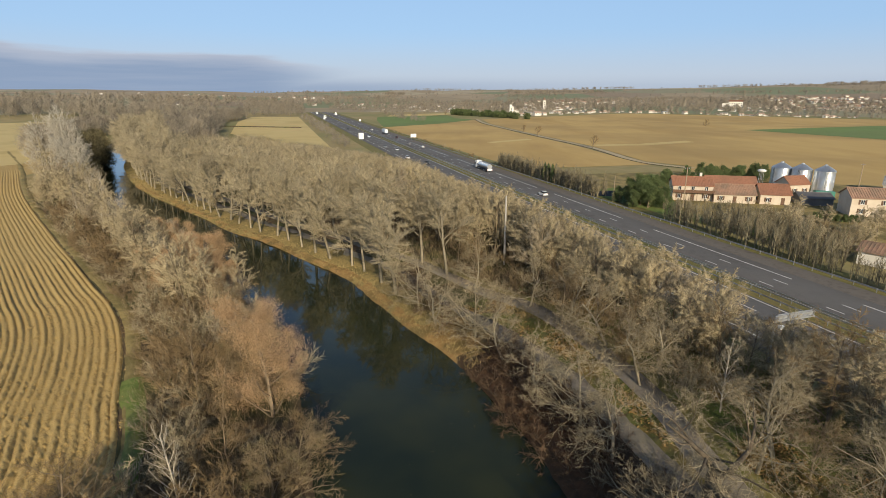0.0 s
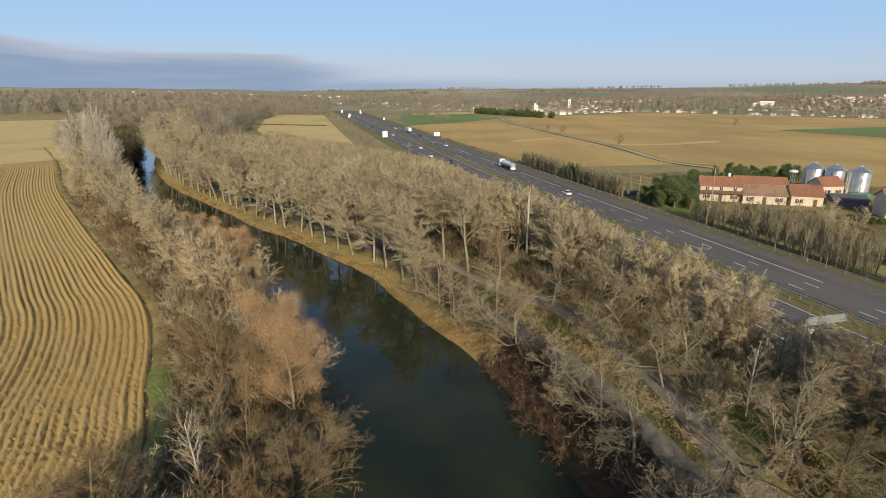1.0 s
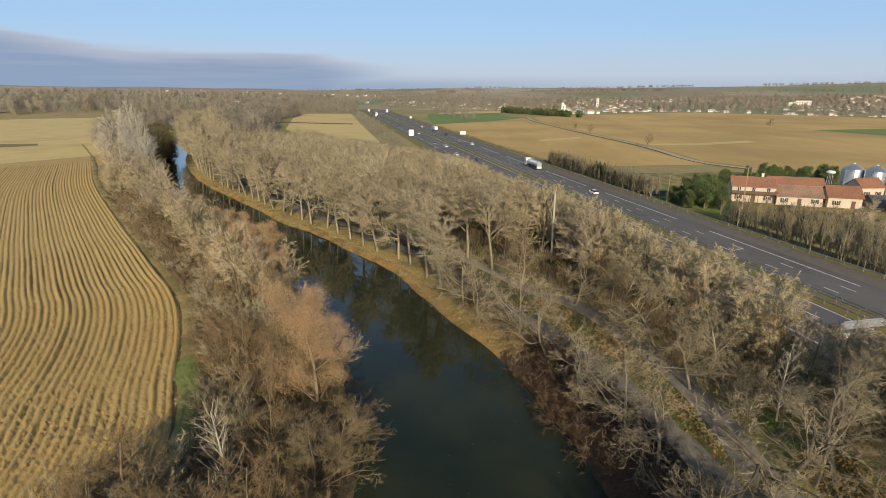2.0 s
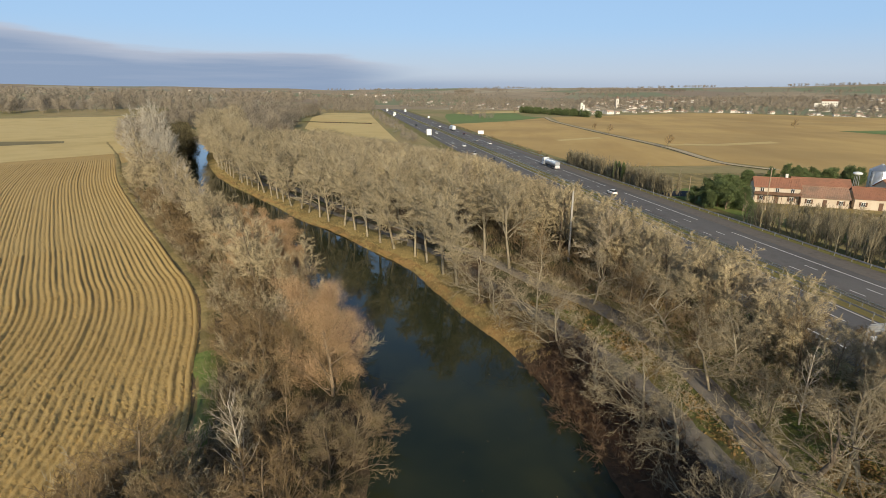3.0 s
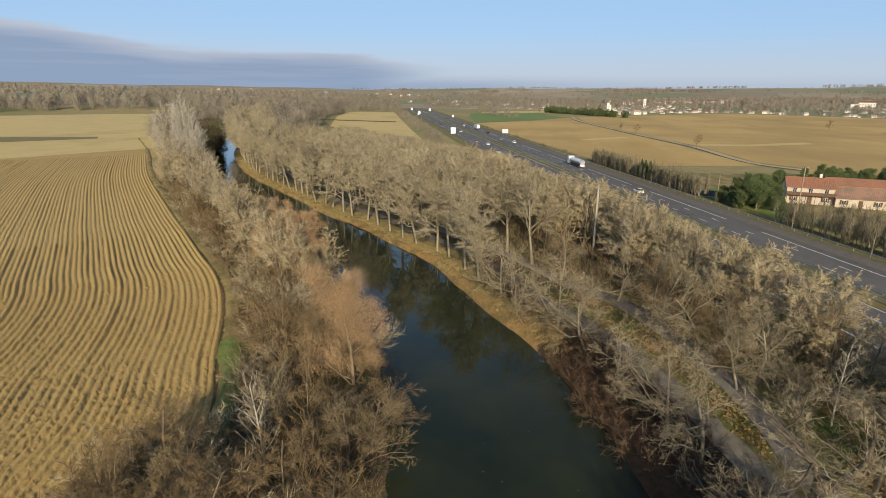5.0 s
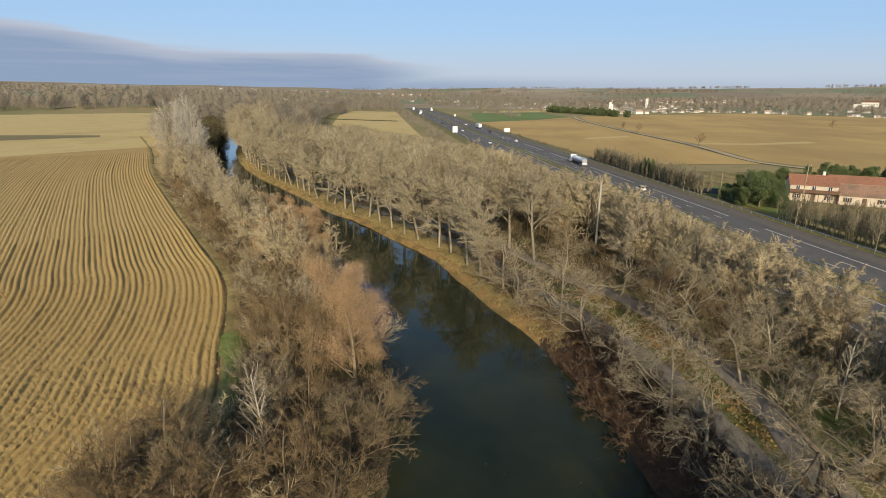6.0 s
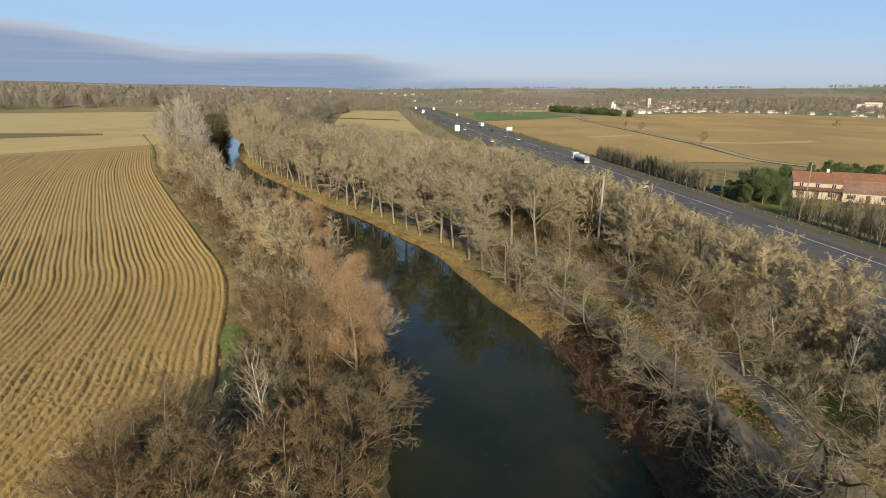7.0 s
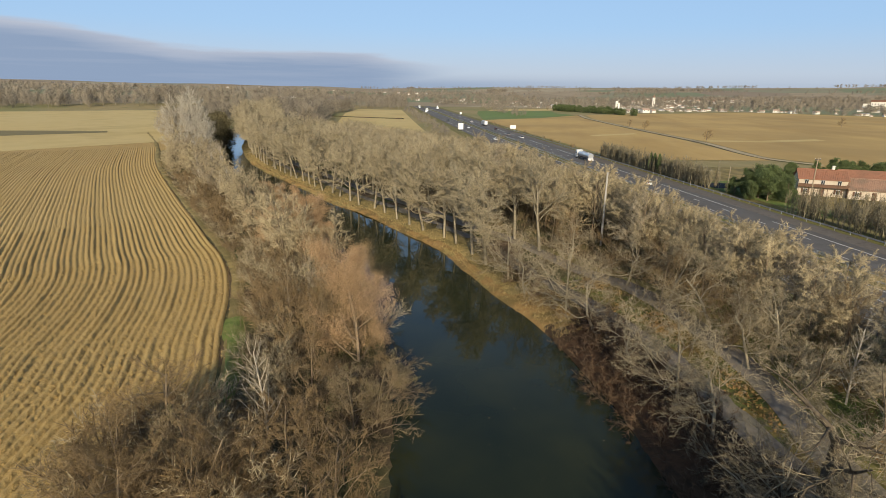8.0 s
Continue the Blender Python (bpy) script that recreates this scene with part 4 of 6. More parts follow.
# shrubs with many stems
for i in range(4):
    t = Tree(300 + i, (7, 16), (0.62, 0.62), ((15, 55), (20, 70)), (0.06, 0.05), (0.12, 0.2), 0.022, 0.1)
    for k in range(7):
        a = k * 0.9 + t.rng.uniform(0, 0.6)
        lean = t.rng.uniform(0.15, 0.9)
        t.branch(Vector((0.04 * math.cos(a), 0.04 * math.sin(a), -0.2)), Vector((lean * math.cos(a), lean * math.sin(a), 1)).normalized(), t.rng.uniform(2.4, 4.0), 0.06, 0)
    crown_scale(t, 5.0)
    kind("shrub", tree_meshes("shrub", t, "bark", ("red_twig", "twig", "red_twig", "twig")[i], sides=3), "shrub", "tangled leafless shrub with many stems", "shrub", "shrubs in the undergrowth")
# dark reddish brush of the water edge
for i in range(3):
    t = Tree(330 + i, (9, 18), (0.62, 0.62), ((15, 60), (20, 75)), (0.02, 0.02), (0.16, 0.24), 0.020, 0.1)
    for k in range(8):
        a = k * 0.8 + t.rng.uniform(0, 0.6)
        lean = t.rng.uniform(0.4, 1.5)
        t.branch(Vector((0.04 * math.cos(a), 0.04 * math.sin(a), -0.2)), Vector((lean * math.cos(a), lean * math.sin(a), 1)).normalized(), t.rng.uniform(2.4, 4.0), 0.05, 0)
    crown_scale(t, 4.0)
    kind("brush", tree_meshes("brush", t, "dark_bark", "dark_twig", sides=3), "shrub", "dark reddish brush overhanging the canal edge", "shrub", "brush along the water edge")
# russet trees that keep their dead leaves
for i in range(3):
    t = Tree(400 + i, (20, 8, 4, 2), (0.50, 0.5, 0.5, 0.5), ((45, 78), (28, 60), (25, 65), (20, 65)), (0.02, 0.10, 0.06, 0.02), (0.05, 0.14, 0.2), 0.014, 0.10)
    crown_scale(up_tree(t, 10, 0.20), 13.0)
    kind("russet", tree_meshes("russet", t, "bark", "red_twig", "russet", 48000, 0.047, rng_seed=i, spread=0.34), "oak_tree", "young oak holding its dry russet leaves", "tree", "russet trees on the left bank")
# pale slender trees
for i in range(3):
    t = Tree(500 + i, (24, 7, 5), (0.36, 0.42, 0.5), ((28, 50), (25, 50), (20, 55)), (0.01, 0.10, 0.06), (0.03, 0.08, 0.15), 0.014, 0.16)
    crown_scale(up_tree(t, 10, 0.11, 0.03), 9.5)
    kind("birch", tree_meshes("birch", t, "birch_bark", "grey_twig"), "birch_tree", "slender bare birch with a white stem", "tree", "pale slender trees")
for i in range(3):
    t = Tree(540 + i, (30, 8, 10), (0.42, 0.45, 0.6), ((24, 48), (18, 50), (15, 55)), (0.01, 0.09, 0.05), (0.03, 0.10, 0.16), 0.05, 0.12)
    crown_scale(up_tree(t, 10, 0.24, 0.03), 31)
    kind("poplar", tree_meshes("poplar", t, "birch_bark", "poplar_twig", sides=4), "poplar_tree", "tall bare poplar with pale grey upright branches", "tree", "poplars at the field corner")
# roadside saplings
for i in range(4):
    t = Tree(560 + i, (15, 7), (0.26, 0.5), ((12, 32), (15, 40)), (0.03, 0.08), (0.03, 0.1), 0.030, 0.05)
    for k in range(2):
        a = t.rng.uniform(0, 6.28)
        t.branch(Vector((0.03 * k, 0, -0.2)), Vector((0.10 * math.cos(a), 0.10 * math.sin(a), 1)).normalized(), t.rng.uniform(5.0, 6.5), 0.06, 0)
    crown_scale(t, 7.5)
    kind("sapling", tree_meshes("sapling", t, "bark", "hedge", sides=4), "sapling", "thin upright bare sapling in the roadside hedge", "tree", "saplings along the motorway")
# trees smothered in ivy
for i in range(3):
    t = Tree(640 + i, (14, 6, 5), (0.55, 0.45, 0.5), ((40, 75), (28, 60), (25, 65)), (0.02, 0.08, 0.04), (0.05, 0.14, 0.2), 0.03, 0.06)
    crown_scale(up_tree(t, 8, 0.18), 8.0)
    kind("ivy", tree_meshes("ivy", t, "bark", "twig", "ivy", 9000, 0.16, sides=4, rng_seed=50 + i, spread=0.5), "ivy_clad_tree", "dark tree smothered in brownish ivy", "tree", "dark trees at the canal bend")
# round-headed trees of the open fields
for i in range(2):
    t = Tree(660 + i, (12, 8, 9), (0.55, 0.5, 0.6), ((35, 70), (28, 60), (20, 65)), (0.02, 0.06, 0.03), (0.06, 0.18, 0.22), 0.05, 0.22)
    crown_scale(up_tree(t, 7, 0.20), 8.5)
    kind("field_tree", tree_meshes("field_tree", t, "bark", "red_twig", sides=4), "field_tree", "lone bare tree standing in the open field", "tree", "lone trees in the fields")
# evergreens
for i in range(3):
    t = Tree(600 + i, (14, 5, 4), (0.50, 0.45, 0.5), ((50, 80), (28, 60), (25, 65)), (0.02, 0.08, 0.04), (0.05, 0.12, 0.2), 0.02, 0.04)
    crown_scale(up_tree(t, 8, 0.18), 8.0)
    kind("evergreen", tree_meshes("evergreen", t, "bark", "twig", "evergreen", 15000, 0.13, sides=4, rng_seed=20 + i, spread=0.45), "evergreen_tree", "dense dark green evergreen tree", "tree", "evergreens")


def plant(key, x, y, s=1.0, i=None, turn=None, z=None, sz=None, label=None, lean=None):
    """One tree as a thing of its own, its meshes shared with its kind."""
    r = plant.rng
    forms = KINDS[key]
    meshes, name, text, category, group = forms[r.randrange(len(forms)) if i is None else i % len(forms)]
    e = new(name)
    z = land1(x, y) if z is None else z
    tilt = Matrix.Rotation(radians(lean[2]), 4, Vector((-lean[1], lean[0], 0))) if lean else Matrix.Identity(4)
    e.matrix_basis = Matrix.Translation((x, y, z - 0.05)) @ tilt @ pose(0, 0, 0, 0, 0, r.uniform(0, 360) if turn is None else turn) @ Matrix.Diagonal((s, s, sz or s, 1))
    tagged(e, label or text, category, group)
    for pn, me in meshes:
        child(pn, me, e)
    return e


plant.rng = random.Random(77)
R = random.Random(4242)


# the canopy's upper surface: dip of the sight lines that graze it, by bearing
CANOPY_AZ = [-40, -27, -22.2, -21.8, -20, -16.9, -13.5, -11.3, -9, -4, 0, 4, 8, 12, 16, 20, 24, 28, 32, 36, 44]
CANOPY_DIP = [0.022, 0.024, 0.032, 0.060, 0.073, 0.086, 0.094, 0.101, 0.109, 0.132, 0.164, 0.188, 0.213, 0.238, 0.266, 0.291, 0.313, 0.339, 0.365, 0.386, 0.40]


def canopy(x, y, most=18.0):
    """Height of the tree tops over a plan point."""
    d, az = math.hypot(x, y), math.degrees(math.atan2(x, y))
    over = 0.0 if 30 < az < 37 else 1.6
    return float(min(most, max(4.5, 34.9 - d * np.interp(az, CANOPY_AZ, CANOPY_DIP) + over)))


def in_glade(p, grow=1.0):
    return ((p[0] - 28) / (6 * grow)) ** 2 + ((p[1] - 47) / (9 * grow)) ** 2 < 1


# rows of planes on the right bank, from the camera's feet to the far bend
ARC = np.concatenate([[0], np.cumsum(np.hypot(*np.diff(CANAL_R, axis=0).T))])
S_NEAR = ARC[int(np.argmin(np.abs(CANAL_R[:, 1] - 30)))]


def along(s, w):
    k = int(np.argmin(np.abs(ARC - s)))
    return CANAL_R[k] + NR[k] * w


for row, step in enumerate((6.4, 7.6)):
    s = S_NEAR - 62 + 3 * row
    while s < S_NEAR + 380:
        k = int(np.argmin(np.abs(ARC - s)))
        near = -20 < s - S_NEAR < 62
        w = float(np.interp(s - S_NEAR, [20, 70], [6.0, 3.8])) if row == 0 else PATH_W[k] + float(np.interp(s - S_NEAR, [40, 90], [10.0, 6.5]))
        p = along(s + R.uniform(-0.5, 0.5), w + R.uniform(-0.4, 0.4))
        far = 1.18 + 0.20 * max(0.0, (s - S_NEAR - 130) / 160)
        if row and s < S_NEAR - 14:
            s += step
            continue
        if row and 15 < p[0] < 30 and 34 < p[1] < 58:
            s += step
            continue
        if row and abs(p[0] - 0.11 * p[1]) < 4.0 and 60 < p[1] < 107:
            s += step
            continue
        if near and row == 0 and 35.5 < p[1] < 43:
            s += 7.4
            continue
        if near:
            plant("plane", p[0], p[1], R.uniform(0.80, 0.97), lean=(-NR[k][0], -NR[k][1], R.uniform(2, 9)))
        else:
            tall = min(min(1.5, far), (canopy(p[0], p[1], 26) + 1.0) / 17.0)
            plant("plane_mid", p[0], p[1], min(tall + 0.12, min(1.5, far)) * R.uniform(0.94, 1.06), sz=tall * R.uniform(0.94, 1.06), lean=(-NR[k][0], -NR[k][1], R.uniform(1, 6)))
        s += 7.4 if near else step
plant("birch", 29.6, 51.3, 1.0, 1, 0, label="slender birch with a pale stem in the glade")
plant("dark_plane", 19.4, 33.4, 1.0, 0, 0, label="large plane tree with a dark leaning trunk by the path")

for x, y, k, sc in ((23.0, 57.0, 1, 0.80), (28.5, 42.0, 2, 0.85), (18.5, 25.0, 3, 0.95), (16.0, 15.0, 0, 1.0), (21.0, 12.0, 1, 1.1), (24.0, 22.0, 2, 1.05)):
    plant("plane", x, y, sc, k, label="crooked plane tree beside the canal path")

# thicket on the near right bank
spots = []
for i in range(900):
    s, w = S_NEAR + R.uniform(-30, 75), R.choice((R.uniform(0.9, 7.4), R.uniform(18, 27)))
    p = along(s, w)
    if any((p[0] - a) ** 2 + (p[1] - b) ** 2 < 2.7 ** 2 for a, b in spots):
        continue
    if in_glade(p):
        continue
    spots.append((p[0], p[1]))
    if (s > S_NEAR + 36 and w < (2.6 if s < S_NEAR + 58 else 7)) or (w > 15 and R.random() < 0.5):
        continue
    if w < 10:
        plant("brush", p[0], p[1], R.uniform(0.7, 1.15))
    elif R.random() < 0.45:
        plant("bare", p[0], p[1], R.uniform(0.55, 0.85))
    else:
        plant("shrub", p[0], p[1], R.uniform(0.5, 0.8))

# more brush leaning out over the water
edge = []
for i in range(400):
    p = along(S_NEAR + R.uniform(-34, 34), R.uniform(0.9, 5.6))
    if any((p[0] - a) ** 2 + (p[1] - b) ** 2 < 3.0 ** 2 for a, b in edge):
        continue
    edge.append((p[0], p[1]))
    plant("brush", p[0], p[1], R.uniform(0.7, 1.0) * (1.0 if i % 5 < 3 else 1.25))

# brown scrub beside the second path
scrub = []
for i in range(200):
    x, y = R.uniform(25, 39), R.uniform(51, 76)
    if abs(x - 23.5) < 2.5 or any((x - a) ** 2 + (y - b) ** 2 < 2.6 ** 2 for a, b in scrub):
        continue
    scrub.append((x, y))
    plant("shrub", x, y, R.uniform(0.5, 0.95), (1, 3)[i % 2], label="pale brown scrub beside the path")

# bare belt between the rows and the motorway
taken = []
tries = 0
while len(taken) < 320 and tries < 20000:
    tries += 1
    s, w = S_NEAR + R.uniform(-25, 110), R.uniform(27, 80)
    p = along(s, w)
    u = RN @ p
    if u > 58.2 or p[1] < 24 or p[1] > 165:
        continue
    gap = 2.9 if u > 46 else 3.3 if p[1] < 100 else 3.8
    if any((p[0] - a) ** 2 + (p[1] - b) ** 2 < gap * gap for a, b in taken):
        continue
    if in_glade(p) and R.random() < 0.65:
        continue
    taken.append((p[0], p[1]))
    tall = canopy(p[0], p[1], 13.0 if p[1] < 38 else 19.5) * R.uniform(0.80, 1.05) / 12.0
    if abs(p[0] - 0.11 * p[1]) < 3.4 and 60 < p[1] < 107:
        plant("shrub", p[0], p[1], R.uniform(0.8, 1.2))
        continue
    plant("bare" if p[1] < 62 and R.random() < 0.5 else "bare_mid", p[0], p[1], min(1.35, tall * R.uniform(0.9, 1.1)), sz=tall)
BELT_FAR = []
tries = 0
while len(BELT_FAR) < 470 and tries < 20000:
    tries += 1
    s, w = S_NEAR + R.uniform(60, 300), R.uniform(27, 110)
    p = along(s, w)
    u = RN @ p
    if u > 57 or p[1] <= 158 or p[1] > 350:
        continue
    if any((p[0] - a) ** 2 + (p[1] - b) ** 2 < 14 for a, b, *_ in BELT_FAR):
        continue
    BELT_FAR.append((p[0], p[1], land1(p[0], p[1]), canopy(p[0], p[1], 14.5) / 12.5 * R.uniform(0.8, 1.05)))

# left bank: chosen trees, then the thicket between canal and field
CHOSEN = ((-19.4, 51.5, "russet", 1.22, 0), (-15.4, 38.0, "bare", 0.92, 1), (-22.4, 36.6, "birch", 1.15, 0), (-44, 92, "russet", 1.02, 1), (-50, 99, "russet", 1.0, 2), (-39, 86, "russet", 0.85, 0), (-56, 106, "russet", 0.95, 0),
          (-27.5, 31.0, "bare", 1.0, 0), (-22.0, 27.5, "bare", 0.85, 2), (-29.9, 34.5, "bare", 0.75, 3), (-26.5, 25.5, "bare", 0.9, 3), (-26.8, 23.0, "bare", 0.85, 2), (-18.0, 31.5, "bare", 0.8, 0),
          (-26.5, 37.5, "shrub", 0.8, 0), (-24.0, 32.0, "shrub", 1.2, 2), (-29.0, 34.0, "shrub", 1.2, 0), (-20.5, 42.5, "bare", 0.7, 3), (-14.6, 45.5, "bare", 0.68, 2), (-13.6, 32.5, "bare", 0.68, 3), (-30.5, 58.0, "bare", 0.8, 3), (-25.5, 62.5, "bare", 0.85, 0), (-34.0, 74.0, "bare", 0.85, 2),
          (-28.5, 24.0, "bare", 0.85, 1), (-24.0, 22.0, "bare", 0.9, 0), (-29.8, 28.0, "bare", 0.8, 3), (-24.5, 29.0, "bare", 0.85, 1), (-20.0, 24.0, "bare", 0.85, 3), (-27.0, 35.5, "shrub", 1.5, 1), (-26.0, 28.0, "shrub", 1.6, 0),
          (-30.3, 31.5, "shrub", 1.5, 3), (-23.0, 25.0, "shrub", 1.6, 2), (-28.5, 21.5, "shrub", 1.6, 1), (-20.5, 28.5, "shrub", 1.5, 3), (-17.5, 27.0, "shrub", 1.5, 0), (-28.8, 26.2, "shrub", 1.7, 2), (-25.8, 31.8, "shrub", 1.6, 3))
left = []
for x, y, k, s, i in CHOSEN:
    plant(k, x, y, s * (1.12 if k == "bare" else 1.0), i, 40 * i + 20, sz=s * (0.88 if k == "bare" else 1.0))
    left.append((x, y))
tries = 0
while len(left) < 250 and tries < 9000:
    tries += 1
    s = S_NEAR + (R.uniform(-18, 80) if R.random() < 0.65 else R.uniform(60, 190))
    k = int(np.argmin(np.abs(ARC - s)))
    p = CANAL_L[k] - NR[k] * R.uniform(0.8, 36)
    f = float(side_of(FIELD, NF, p[0], p[1])[0])
    if f < (3.4 if p[1] < 62 else 1.6):
        continue
    gap = 2.3 if f < 5 else 2.9
    if any((p[0] - a) ** 2 + (p[1] - b) ** 2 < gap * gap for a, b in left):
        continue
    if (p[0] + 23.2) ** 2 + (p[1] - 35.0) ** 2 < 14:
        continue
    if (p[0] + 17.5) ** 2 + (p[1] - 48.0) ** 2 < 27:
        plant("shrub", p[0], p[1], R.uniform(0.5, 0.8))
        left.append((p[0], p[1]))
        continue
    left.append((p[0], p[1]))
    pick = R.random()
    if f < 4.5:
        plant("shrub", p[0], p[1], R.uniform(0.4, 0.75))
    elif f < 8:
        plant("shrub", p[0], p[1], R.uniform(0.7, 1.15))
    elif p[1] > 105 and pick < 0.14:
        plant("birch", p[0], p[1], R.uniform(1.0, 1.3))
    elif pick < (0.5 if p[1] < 75 else 0.3):
        plant("shrub", p[0], p[1], R.uniform(1.0, 1.5))
    elif pick < 0.60 and 78 < p[1] < 130:
        plant("russet", p[0], p[1], R.uniform(0.5, 0.75))
    else:
        plant("bare" if p[1] < 60 else "bare_mid", p[0], p[1], R.uniform(0.6, 0.9) * (1.0 if p[1] < 75 else 1.3))

# grey trees along the far stretch of the field
tries, grown = 0, 0
while grown < 48 and tries < 3000:
    tries += 1
    k = R.randrange(int(np.argmin(np.abs(FIELD[:, 1] - 100))), int(np.argmin(np.abs(FIELD[:, 1] - 182))))
    p = FIELD[k] + NF[k] * R.uniform(2.2, 20)
    if any((p[0] - a) ** 2 + (p[1] - b) ** 2 < 3.0 ** 2 for a, b in left) or float(side_of(CANAL_R, NR, p[0], p[1])[0]) > -width_at(p[1]) - 1:
        continue
    left.append((p[0], p[1]))
    grown += 1
    plant("bare_mid" if grown % 3 else "shrub", p[0], p[1], R.uniform(0.7, 1.0), label="grey bare tree between field and canal")

# poplars, dark evergreens and grey trees at the far corner of the field
for x, y, k, s in ((-143, 205, "poplar", 0.95), (-150, 212, "poplar", 1.0), (-156, 219, "poplar", 0.98), (-163, 226, "poplar", 0.9), (-158, 209, "poplar", 0.9),
                   (-170, 236, "poplar", 0.92), (-135, 196, "poplar", 0.8), (-129, 188, "poplar", 0.7), (-137, 188, "poplar", 0.75), (-176, 246, "poplar", 0.85), (-122, 178, "bare_mid", 1.3),
                   (-130, 180, "bare_mid", 1.4), (-112, 165, "bare_mid", 1.25), (-118, 160, "bare_mid", 1.1), (-105, 155, "bare_mid", 1.1), (-148, 198, "bare_mid", 1.5), (-165, 216, "bare_mid", 1.5), (-172, 224, "bare_mid", 1.5),
                   (-157, 236, "ivy", 1.6), (-162, 244, "ivy", 1.9), (-167, 252, "ivy", 2.1), (-173, 262, "ivy", 2.1), (-179, 272, "ivy", 2.2), (-186, 284, "ivy", 2.2), (-166, 241, "ivy", 1.9), (-174, 252, "ivy", 2.0), (-192, 296, "ivy", 2.1),
                   (-104, 157, "birch", 1.7), (-100, 153, "birch", 1.6), (-98, 150, "birch", 1.7), (-103, 151, "birch", 1.5), (-95, 146, "birch", 1.5), (-108, 160, "birch", 1.7), (-111, 166, "russet", 0.8)):
    plant(k, x, y, s)


# ---------------------------------------------------------------- undergrowth, far woods
def stuff(name, V, T, mat, label, category):
    return tagged(new(name, tri_mesh(name, V, T, mat)), label, category, kind="stuff")


def spikes(points, h, lean, rad, rng):
    """One thin upright cone at each point."""
    n = len(points)
    d = np.stack([rng.normal(0, lean, n), rng.normal(0, lean, n), np.ones(n)], axis=1)
    d /= np.linalg.norm(d, axis=1)[:, None]
    ln = h * rng.uniform(0.4, 1.3, n)
    q = points + d * ln[:, None]
    return np.concatenate([points, q, rad * rng.uniform(0.7, 1.3, (n, 1)), np.zeros((n, 1))], axis=1)


def undergrowth():
    rng = np.random.default_rng(11)
    # brambles and young stems through the belt and the left bank
    pts = []
    k = rng.integers(108, 215, 46000)
    w = rng.uniform(16, 60, len(k))
    p = CANAL_R[k] + NR[k] * w[:, None] + rng.normal(0, 1.0, (len(k), 2))
    u = p @ RN
    keep = ((p[:, 0] - 30) / 8) ** 2 + ((p[:, 1] - 46) / 10) ** 2 > 1
    p = p[(u < 55) & (p[:, 1] < 330) & keep]
    pts.append(p)
    k = rng.integers(108, 235, 30000)
    p = CANAL_L[k] - NR[k] * rng.uniform(0.5, 34, len(k))[:, None]
    f = side_of(FIELD, NF, p[:, 0], p[:, 1])
    pts.append(p[f > 0.8])
    p = np.concatenate(pts)
    z = np.maximum(land(p[:, 0], p[:, 1]), 0.3)
    V, T = tubes(spikes(np.column_stack([p, z - 0.1]), 2.3, 0.55, 0.024, rng), 3)
    stuff("undergrowth", V, T, "brush", "brown brambles and young stems under the trees", "undergrowth")
    # dry grass along both water edges and the field margin
    k = rng.integers(RUST - 2, 300, 16500)
    w = rng.gamma(1.6, 1.6, len(k)) + 0.1
    p = CANAL_R[k] + NR[k] * w[:, None] + rng.normal(0, 0.4, (len(k), 2))
    z = np.interp(w, [0, 0.7, 2.2, 4.5, 9], [0.05, 0.36, 0.60, 0.78, 0.66])
    V, T = tubes(spikes(np.column_stack([p, z - 0.05]), 0.55, 0.5, 0.03, rng), 3)
    stuff("bank_grass", V, T, "dry_grass", "dry yellow grass along the canal bank", "grass")


undergrowth()


def glade_floor():
    """Tufts of fresh grass and drifts of fallen leaves between and beside the two paths."""
    rng = np.random.default_rng(17)
    k = rng.integers(int(np.argmin(np.abs(CANAL_R[:, 1] - 22))), int(np.argmin(np.abs(CANAL_R[:, 1] - 78))), 60000)
    w = rng.uniform(8.5, 31, len(k))
    p = CANAL_R[k] + NR[k] * w[:, None] + rng.normal(0, 0.6, (len(k), 2))
    clear = (np.abs(w - PATH_W[k]) > 1.9) & (np.abs(w - CYCLE_W[k]) > 1.8)
    patch = np.sin(p[:, 0] * 0.55 + 1.7 * np.sin(p[:, 1] * 0.21)) + np.sin(p[:, 1] * 0.43 + 1.1 * np.sin(p[:, 0] * 0.37)) + rng.normal(0, 0.45, len(p))
    z = np.maximum(land(p[:, 0], p[:, 1]), 0.45)
    g = clear & (patch > 0.25)
    V, T = tubes(spikes(np.column_stack([p[g], z[g] - 0.03]), 0.26, 0.55, 0.035, rng), 3)
    stuff("glade_grass", V, T, "margin", "fresh green grass tufts on the glade floor", "grass")
    f = clear & (patch < -0.35)
    c = np.column_stack([p[f], z[f] + rng.uniform(0.03, 0.16, f.sum())])
    n = len(c)
    a, b = rng.normal(0, 0.09, (n, 3)), rng.normal(0, 0.09, (n, 3))
    a[:, 2] *= 0.5
    V = np.stack([c - a, c + b, c + a, c - b], axis=1).reshape(-1, 3)
    i = np.arange(n) * 4
    stuff("fallen_leaves", V, np.concatenate([np.stack([i, i + 1, i + 2], 1), np.stack([i, i + 2, i + 3], 1)]), "rust", "drifts of rusty fallen leaves under the planes", "leaves")


glade_floor()


